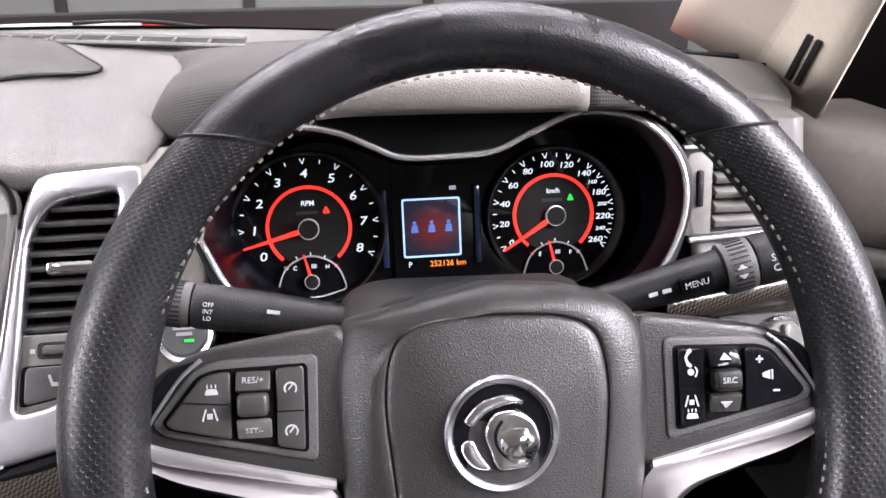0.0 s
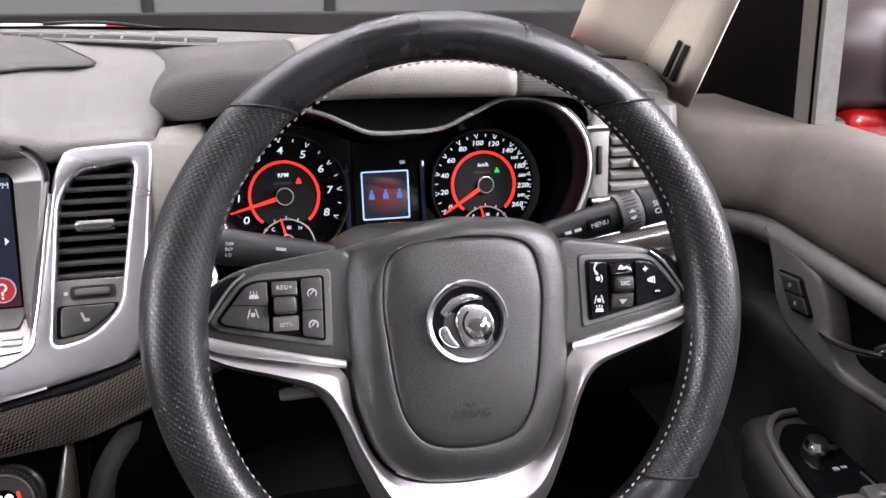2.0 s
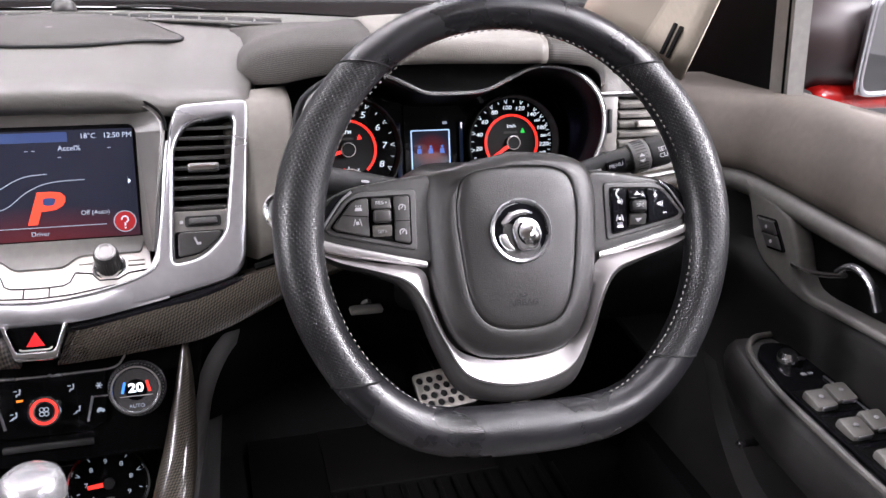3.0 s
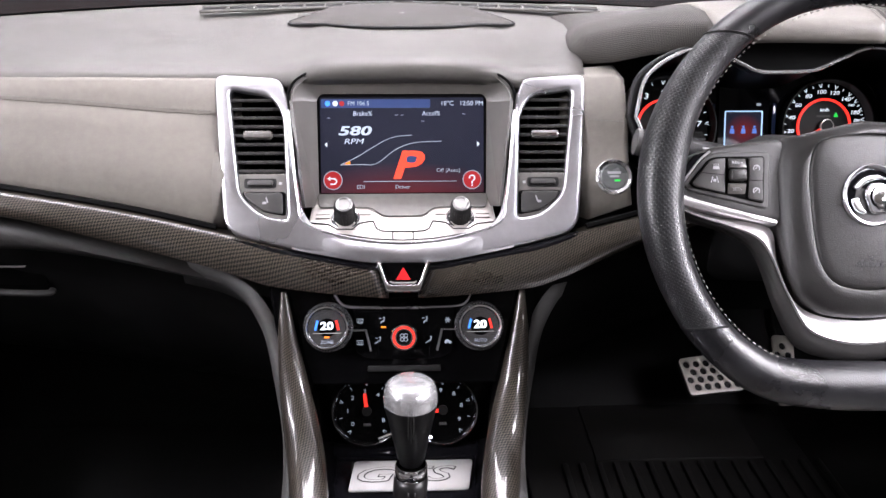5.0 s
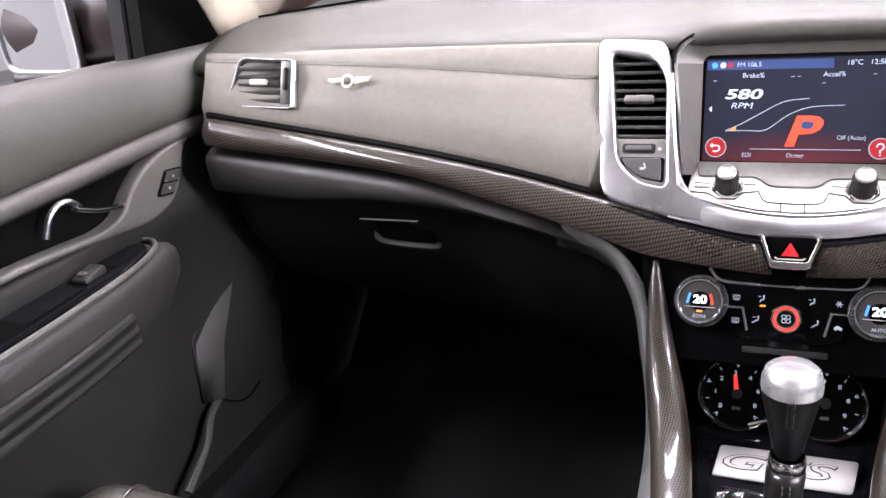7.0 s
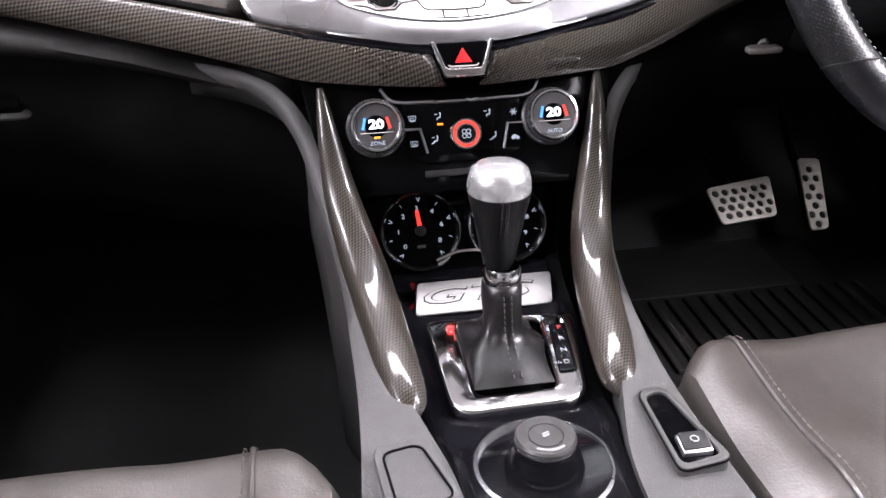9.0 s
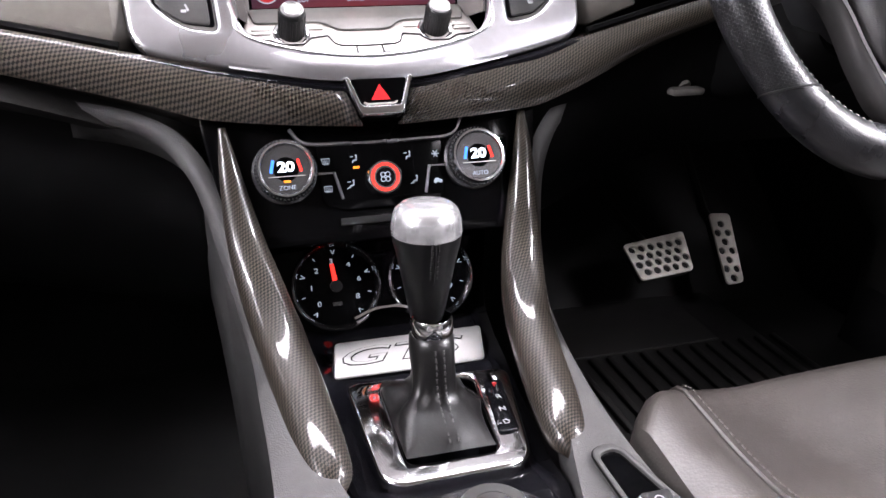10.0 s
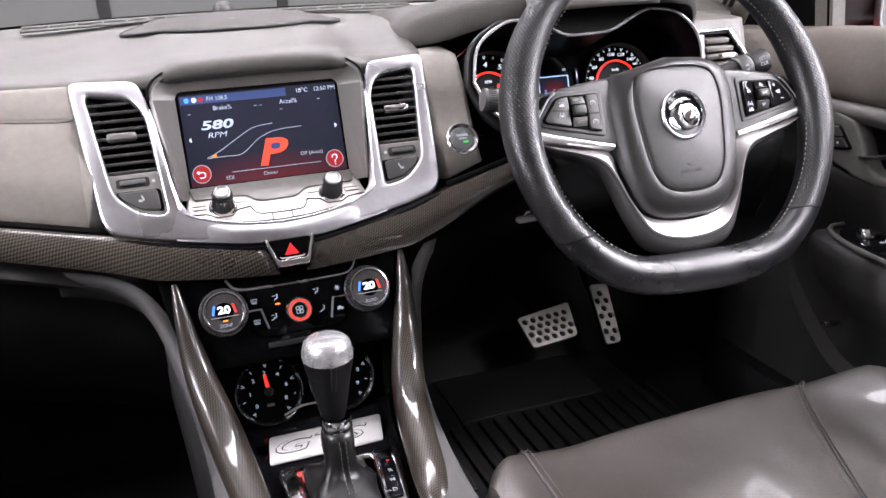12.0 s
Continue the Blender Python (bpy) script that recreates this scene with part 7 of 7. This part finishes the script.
def door(s):
    side = "driver" if s > 0 else "passenger"
    d = thing(side + "_door", pose(0.72 * s, 0.1, 0.4), "dark grey door panel with gloss armrest, handle and window switches" if s > 0 else "dark grey passenger door panel with armrest and handle", "door")
    X = lambda x: s * x

    def bend(y):
        # the panel turns inwards ahead of the handle to meet the dashboard's end
        return min(0.11, 1.3 * max(0.0, y - 0.435)) if s > 0 else 0.030 * max(0.0, (y - 0.40) / 0.20) ** 1.5

    def sec(y):
        k = max(0.0, min(1.0, (0.60 - y) / 0.35))
        zs = 0.955 + 0.016 * k
        c = bend(y)
        zl = 0.884 - 0.006 * max(0.0, min(1.0, (0.45 - y) / 0.5))
        return [(X(0.80), y, zs - 0.02), (X(0.78), y, zs), (X(0.745 - c), y, zs + 0.002), (X(0.732 - c), y, zs - 0.003), (X(0.724 - c), y, zs - 0.012), (X(0.712 - c), y, zs - 0.04), (X(0.710 - c), y, zl + 0.016), (X(0.714 - c), y, zl + 0.005), (X(0.722 - c), y, zl)]

    ys = [0.60 - 0.02 * i for i in range(15)] + [0.30 - 0.05 * i for i in range(1, 18)]
    solid(part("upper_pad", loft([sec(y) for y in ys]), ENDFAB if s > 0 else PAD, d, "soft grained upper pad", w=True, angle=60), 0.004)
    low, band = [], []
    for y in ys:
        k = max(0.0, min(1.0, (0.60 - y) / 0.3))
        c = bend(y)
        zl = 0.884 - 0.006 * max(0.0, min(1.0, (0.45 - y) / 0.5))
        deep = max(0.0, min(1.0, (0.46 - y) / 0.06))
        band.append([(X(0.722 - c), y, zl + 0.002), (X(0.711 - c), y, zl - 0.003), (X(0.706 - c), y, zl - 0.010), (X(0.709 - c), y, zl - 0.017), (X(0.716 - c), y, zl - 0.022), (X(0.724 - c), y, zl - 0.023)])
        low.append([(X(0.718 - c), y, zl - 0.020), (X(0.719 - c), y, zl - 0.024), (X(0.720 - c + 0.022 * deep), y, zl - 0.034), (X(0.722 - c + 0.022 * deep), y, 0.808), (X(0.714 - c), y, 0.800), (X(0.708 - c), y, 0.792), (X(0.716 - c), y, 0.765), (X(0.725 - c), y, 0.70), (X(0.735), y, 0.55), (X(0.728), y, 0.40), (X(0.735), y, 0.315)])
    solid(part("insert_band", loft(band), GREY, d, "satin grey band under the pad", w=True, angle=60), 0.003)
    solid(part("lower_panel", loft(low), DOORP, d, "black grained lower door panel", w=True, angle=60), 0.004)
    side_on = lambda bm, x: turned(bm, Matrix.Translation((X(x), 0, 0)) @ Matrix(((0, 0, 1, 0), (1, 0, 0, 0), (0, 1, 0, 0), (0, 0, 0, 1))))
    # spear-shaped inlay: it carries the lock switch and runs back as the lower lip of the black handle recess
    spear = fillet([(0.462, 0.868), (0.441, 0.842), (0.431, 0.815), (0.410, 0.795), (0.365, 0.785), (0.30, 0.793), (0.20, 0.803), (-0.3, 0.822), (-0.3, 0.829), (0.20, 0.812), (0.29, 0.804), (0.322, 0.810), (0.342, 0.832), (0.370, 0.851), (0.41, 0.862)], [0.004, 0.02, 0.02, 0.03, 0.03, 0.03, 0.03, 0.002, 0.002, 0.03, 0.02, 0.02, 0.02, 0.02, 0.02])
    if s > 0:
        spear = [(y - 0.036 * min(1.0, max(0.0, (y - 0.30) / 0.08)), z + 0.012 * min(1.0, max(0.0, (y - 0.30) / 0.08))) for y, z in spear]
    part("inlay", side_on(plate([spear], -0.012, 0.012, 0.005, 3), 0.717), GREY, d, "satin grey spear-shaped inlay", w=True, angle=50)
    h = part("handle_recess", side_on(plate([fillet([(0.44, 0.862), (0.36, 0.795), (-0.3, 0.815), (-0.3, 0.866)], 0.005)], -0.002, 0.002), 0.728), BLACK, d, w=True)
    part("handle", tube(smooth([(X(0.714), 0.335, 0.822), (X(0.704), 0.320, 0.824), (X(0.700), 0.285, 0.832), (X(0.698), 0.250, 0.846)], 6), 0.0042, 10, flat=0.7), BRIGHT, h, "bright inner handle", w=True)
    part("handle_boss", tube(smooth([(X(0.698), 0.258, 0.846), (X(0.698), 0.246, 0.856), (X(0.699), 0.232, 0.857), (X(0.702), 0.220, 0.848), (X(0.706), 0.212, 0.828)], 6), 0.0042, 10, flat=0.8), SATIN, h, w=True)
    lz = [(0.435, 0.834), (0.404, 0.839), (0.381, 0.812), (0.409, 0.807)]
    if s > 0:
        lz = [(y - 0.044, z + 0.018) for y, z in lz]
    lk = part("lock_switch", side_on(plate([fillet(lz, 0.004)], -0.003, 0.003, 0.001), 0.7055), PIANO, d, "rocker lock switch", w=True)
    for f0, f1 in ((0.08, 0.48), (0.52, 0.92)):
        A_, B_, C_, D_ = [Vector(q) for q in lz]
        e = lambda t, u: tuple((A_.lerp(B_, u)).lerp(D_.lerp(C_, u), t))
        part("key", side_on(plate([fillet([e(f0, 0.1), e(f0, 0.9), e(f1, 0.9), e(f1, 0.1)], 0.002)], -0.002, 0.002, 0.001), 0.7025), SLAT, lk, w=True)
        c_ = e((f0 + f1) / 2, 0.5)
        part("symbol", side_on(plate([circle(c_[0], c_[1], 0.0018, 10)], -0.0004, 0.0004), 0.7002), PRINT, lk, w=True)
    part("key_edge", tube([(X(0.7022), *e(0.06, 0.05)), (X(0.7022), *e(0.06, 0.95))], 0.0009, 6), BRIGHT, lk, w=True)
    # armrest pod with its switch plate
    T = 0.728 if s > 0 else 0.768
    rings = []
    for y, xi, dz, t in ((0.372, 0.712, -0.028, 0.02), (0.369, 0.690, -0.014, 0.045), (0.355, 0.668, -0.004, 0.06), (0.33, 0.655, 0.0, 0.07), (0.28, 0.648, 0.0, 0.075), (0.15, 0.645, -0.002, 0.08), (0.0, 0.645, -0.004, 0.08), (-0.4, 0.645, -0.004, 0.08)):
        z = T + dz
        rings.append([(X(0.735), y, z), (X(xi + 0.012), y, z + 0.002), (X(xi + 0.003), y, z - 0.004), (X(xi), y, z - 0.016), (X(xi + 0.004), y, z - t * 0.6), (X(xi + 0.02), y, z - t), (X(0.735), y, z - t - 0.06)])
    a = part("armrest", loft(rings, False, False, True), ARMP, d, "padded armrest pod", w=True, angle=60)
    pl = fillet([(X(0.722), 0.325), (X(0.695), 0.335), (X(0.672), 0.310), (X(0.661), 0.25), (X(0.656), 0.10), (X(0.655), -0.25), (X(0.722), -0.25)][::1 if s > 0 else -1], 0.012)
    part("switch_plate", turned(plate([pl], 0, 0.005, 0.002), pose(0, 0, T)), PIANO, a, "gloss black switch plate", w=True)
    part("plate_edge", tube(smooth([(X(0.720), 0.352, T + 0.001), (X(0.694), 0.346, T + 0.002), (X(0.669), 0.315, T + 0.004), (X(0.655), 0.26, T + 0.004), (X(0.649), 0.19, T + 0.004), (X(0.647), 0.10, T + 0.003), (X(0.646), -0.25, T + 0.002)], 8), 0.0035, 8), GREY, a, "grey edge strip", w=True)
    if s > 0:
        part("mirror_knob", lathe([(0.0105, 0), (0.0115, 0.004), (0.0095, 0.010), (0.0075, 0.013), (0.0005, 0.0135)], 24, (0.694, 0.292, T + 0.004)), BRIGHT, a, "bright mirror knob", w=True)
        part("knob_pointer", box(0.704, 0.287, T + 0.010, 0.012, 0.005, 0.006, 0.002), BRIGHT, a, w=True)
        part("symbol", join(box(0.696, 0.268, T + 0.0055, 0.005, 0.004, 0.0008), box(0.7035, 0.2685, T + 0.0055, 0.005, 0.003, 0.0008)), PRINT, a, w=True)
        for row in range(4):
            yy = 0.220 - 0.0450 * row
            part("switch_well", box(0.6895, yy + 0.004, T + 0.0045, 0.053, 0.038, 0.003, 0.001), BLACK, a, w=True)
            for xx in (0.6765, 0.7025):
                k = part("window_switch", box(xx, yy + (0.006 if xx > 0.69 else 0.0), T + 0.008, 0.0225, 0.024, 0.010, 0.003, 2, pose(0, 0, 0, 10)), VENTG, a, "window switch", w=True)
                part("symbol", plate([circle(xx, yy + (0.006 if xx > 0.69 else 0.0), 0.0022, 12)], T + 0.0130, T + 0.0140), PRINT, k, w=True)
                part("finger_edge", box(xx, yy - (0.0065 if xx > 0.69 else 0.0125), T + 0.0085, 0.014, 0.002, 0.004, 0.0008), SATIN, k, w=True)
        part("plate_strip", box(0.7200, 0.125, T + 0.006, 0.0030, 0.27, 0.003, 0.001), SATIN, a, w=True)
        part("plate_strip", box(0.7120, 0.160, T + 0.006, 0.0018, 0.20, 0.002, 0.0006), SATIN, a, w=True)
    else:
        part("switch_well", box(X(0.690), 0.245, T + 0.0045, 0.026, 0.050, 0.003, 0.001), BLACK, a, w=True)
        k = part("window_switch", box(X(0.690), 0.238, T + 0.008, 0.022, 0.032, 0.010, 0.003, 2, pose(0, 0, 0, 10)), SLAT, a, "window switch", w=True)
        part("symbol", box(X(0.690), 0.230, T + 0.0140, 0.010, 0.006, 0.0008, turn=pose(0, 0, 0, 10)), SATIN, k, w=True)
        part("plate_strip", box(X(0.7235), 0.06, T + 0.006, 0.004, 0.22, 0.003, 0.001), SATIN, a, w=True)
        part("grab_well", plate([rrect(X(0.690), 0.06, 0.024, 0.075, 0.015)], T + 0.002, T + 0.0056), BLACK, a, w=True)
        for dz in (0.0, -0.014, -0.028):
            part("pull_rib", tube(smooth([(X(0.648), 0.24, T - 0.040 + dz), (X(0.642), 0.12, T - 0.043 + dz), (X(0.642), -0.15, T - 0.043 + dz)], 6), 0.0065, 8), RUBBER, a, w=True)
    # footwell trim ahead of the seat: a lit fold and a plain cover under it
    if s < 0:
        part("kick_trim", side_on(plate([fillet([(0.53, 0.665), (0.62, 0.56), (0.60, 0.46), (0.495, 0.452), (0.434, 0.492), (0.404, 0.505), (0.408, 0.60)], 0.01)], -0.006, 0.006, 0.002), 0.734), DOORP, d, "black footwell trim", w=True)
    if s < 0:
        # the light on the fold is put into a paler plastic
        part("trim_fold", loft([[(X(0.727), 0.525, 0.662), (X(0.722), 0.522, 0.660), (X(0.727), 0.515, 0.655)], [(X(0.727), 0.470, 0.575), (X(0.712), 0.452, 0.575), (X(0.727), 0.412, 0.590)], [(X(0.727), 0.434, 0.494), (X(0.710), 0.425, 0.500), (X(0.727), 0.400, 0.506)]], True, False, True), LOWER, d, w=True, angle=150)
    if s < 0:
        part("cover_seam", tube(smooth([(X(0.727), 0.434, 0.494), (X(0.727), 0.462, 0.470), (X(0.727), 0.495, 0.456), (X(0.727), 0.53, 0.462)], 5), 0.0016, 6), BLACK, d, w=True)
    if s < 0:
        part("scuff_lip", tube(smooth([(X(0.722), 0.425, 0.498), (X(0.712), 0.390, 0.492), (X(0.702), 0.36, 0.470), (X(0.695), 0.30, 0.44)], 6), 0.006, 8), LOWER, d, w=True)
    # window frame: the post and the black corner behind the mirror
    part("corner_panel", turned(plate([[(0.72, 0.930), (0.462, 0.960), (0.462, 1.30), (0.56, 1.30)][::-1]], -0.006, 0.006, 0.002), Matrix.Translation((X(0.755), 0, 0)) @ Matrix(((0, 0, 1, 0), (1, 0, 0, 0), (0, 1, 0, 0), (0, 0, 0, 1)))), BLACK, d, "black corner panel", w=True)
    post = [[(X(0.757 + dx - lean), 0.450 + dy, z) for dx, dy in ((-0.010, -0.016), (-0.010, 0.014), (0.010, 0.014), (0.010, -0.016))] for z, lean in ((0.955, 0.0), (1.09, 0.015), (1.225, 0.030))]
    part("window_post", loft(post, True, False, True), VENTG if s > 0 else DARK, d, "grey window post", w=True)
    part("post_line", tube([(X(0.7465 - lean), 0.441, z) for z, lean in ((0.958, 0.0), (1.09, 0.015), (1.222, 0.030))], 0.0016, 6), BLACK, d, w=True)
    gl = part("window_glass", box(X(0.765), -0.05, 1.15, 0.004, 0.82, 0.40), GLASS, d, "clear side window", w=True)
    gl.visible_shadow = False
    if s > 0:
        # the driver's door is a little larger and stands further out and down
        d.matrix_world = Matrix.Translation((-0.020, 0.027, -0.115)) @ Matrix.Scale(1.10, 4) @ d.matrix_world


door(1), door(-1)


def sill_lip():
    """The lit edge of the trim between the driver's footwell and the door opening, with a small clip."""
    edge = smooth([(0.757, 0.528, 0.616), (0.757, 0.503, 0.590), (0.757, 0.475, 0.546), (0.757, 0.437, 0.509), (0.757, 0.400, 0.482), (0.757, 0.360, 0.470)], 5)
    lip = finish("sill_trim_lip", loft([[p, p + Vector((0.004, 0.004, 0.003)), p + Vector((0.040, 0.010, 0.006)), p + Vector((0.040, 0.004, -0.012)), p + Vector((0.002, -0.002, -0.005))] for p in edge], True, False, True), LOWER)
    tagged(lip, "grey edge of the sill trim beside the driver's footwell", "trim", kind="structure")
    c = thing("trim_clip", pose(0.757, 0.410, 0.537), "small bright metal clip on the black sill trim", "clip")
    part("stud", lathe([(0.006, 0.0), (0.006, 0.004), (0.004, 0.006), (0.0005, 0.0065)], 16, (0, 0, 0)), BRIGHT, c)
    part("bracket", box(0.012, 0.004, -0.002, 0.026, 0.012, 0.004, 0.001), DARK, c)


sill_lip()


def pillar(s):
    p = thing("windscreen_pillar", pose(0.70 * s, 0.6, 0.97), "cream trimmed windscreen pillar with slotted grille" if s > 0 else "cream trimmed windscreen pillar", "pillar", "windscreen pillars")
    A = [Vector((s * 0.676, 0.82, 0.990)), Vector((s * 0.690, 0.70, 0.972)), Vector((s * 0.699, 0.60, 0.957)), Vector((s * 0.703, 0.572, 0.953))]
    B = [Vector((s * 0.565, 0.26, 1.40)), Vector((s * 0.575, 0.235, 1.385)), Vector((s * 0.59, 0.21, 1.37)), Vector((s * 0.60, 0.205, 1.36))]
    rings = []
    for t in [i / 10 for i in range(11)]:
        base = [a.lerp(b, t) for a, b in zip(A, B)]
        rings.append([base[0], base[0].lerp(base[1], 0.5) + Vector((-s * 0.006, -0.004, 0.004)), base[1] + Vector((-s * 0.006, -0.004, 0.003)), base[2], base[3]])
    solid(part("trim", loft(rings), CREAM, p, "cream cloth-textured trim", w=True, angle=60), 0.004)
    n = (A[2] - A[1]).cross(B[1] - A[1]).normalized()
    if n.x * s > 0:
        n = -n

    def on(t, u):
        a, b = A[1].lerp(B[1], t), A[2].lerp(B[2], t)
        return a.lerp(b, u) + n * 0.0035
    for u in (0.80, 0.93) if s > 0 else ():
        q = [on(0.05, u - 0.035), on(0.05, u + 0.03), on(0.15, u + 0.045), on(0.15, u - 0.02)]
        part("slot", loft([[p + n * 0.0 for p in q], [p + n * 0.002 for p in q], [p.lerp(sum(q, Vector()) / 4, 0.4) + n * 0.002 for p in q]], True, False, True), DARK, p, w=True)
    if s < 0:
        return

    def front(t, u):
        a, b = (A[0].lerp(B[0], t), A[1].lerp(B[1], t)) if u < 0 else (A[1].lerp(B[1], t), A[2].lerp(B[2], t))
        return a.lerp(b, u + 1 if u < 0 else u) + Vector((-0.006, -0.005, 0.004))
    lab = [front(t, u) for t, u in ((0.165, -0.34), (0.17, -0.05), (0.155, 0.10), (0.065, 0.12), (0.05, 0.02), (0.055, -0.24), (0.07, -0.33), (0.15, -0.40))]
    part("airbag_outline", tube(smooth(lab + [lab[0]], 4)[:-1], 0.0012, 6, closed=True), LOWER, p, w=True)


pillar(1), pillar(-1)


def door_mirror(s):
    m = thing("door_mirror", pose(0.95 * s, 0.63, 0.98), "red and black door mirror with a bright glass edge" if s > 0 else "door mirror with shade put into its colour and a bright glass edge", "door mirror", "door mirrors")
    rings = []
    for x, k in ((0.865, 0.60), (0.885, 0.92), (0.98, 1.0), (1.12, 0.95), (1.165, 0.6)):
        rings.append([(s * x, 0.67 + 0.068 * k * math.cos(a), 0.985 + 0.075 * k * math.sin(a)) for a in [2 * math.pi * j / 24 for j in range(24)]])
    part("housing", loft(rings, True, False, True), MAROON, m, "dark upper housing", w=True, angle=60)
    # passenger's red cover takes the dark shell colour to show its shade
    part("lower_cover", turned(box(0, 0, 0, 0.22, 0.10, 0.034, 0.016, 3), pose(s * 1.04, 0.66, 0.912)), RED if s > 0 else MAROON, m, "glossy red cover" if s > 0 else "red cover darkened for the shade on that side", w=True)
    part("arm", box(s * 0.82, 0.58, 0.925, 0.12, 0.06, 0.03, 0.01), DARK, m, w=True)
    o = rrect(0, 0, 0.090, 0.066, 0.025)
    mt = panel(s * 1.062, 0.605, 0.985, 0, s * 8)
    part("glass_frame", turned(plate([o, [(x * 0.93, y * 0.91) for x, y in o]], -0.008, 0.004, 0.002), mt), SATIN, m, w=True)
    part("glass", turned(plate([[(x * 0.95, y * 0.93) for x, y in o]], -0.006, 0.0), mt), MIRROR, m, "mirror glass", w=True)


door_mirror(1), door_mirror(-1)


def stickers():
    t = thing("windscreen_label", pose(-0.53, 0.80, 1.02), "white and orange paper label on the windscreen", "label")
    q = panel(-0.580, 0.70, 1.022, 60, 25)
    part("sheet", turned(plate([rrect(0, 0, 0.058, 0.040, 0.003)], 0, 0.0006), q), PAPER, t, w=True)
    for y, c in ((0.018, ORANGE), (0.006, PAPERG), (-0.006, PAPERG), (-0.02, ORANGE)):
        part("printed_bar", turned(box(0, y, 0.0008, 0.085, 0.004, 0.0004), q), c, t, w=True)


PAPER = mat("white_paper", (0.75, 0.73, 0.70), 0.7, var=0.04)
PAPERG = mat("grey_ink", (0.35, 0.35, 0.36), 0.7, var=0.04)
ORANGE = mat("orange_ink", (0.75, 0.22, 0.08), 0.7, var=0.04)
stickers()
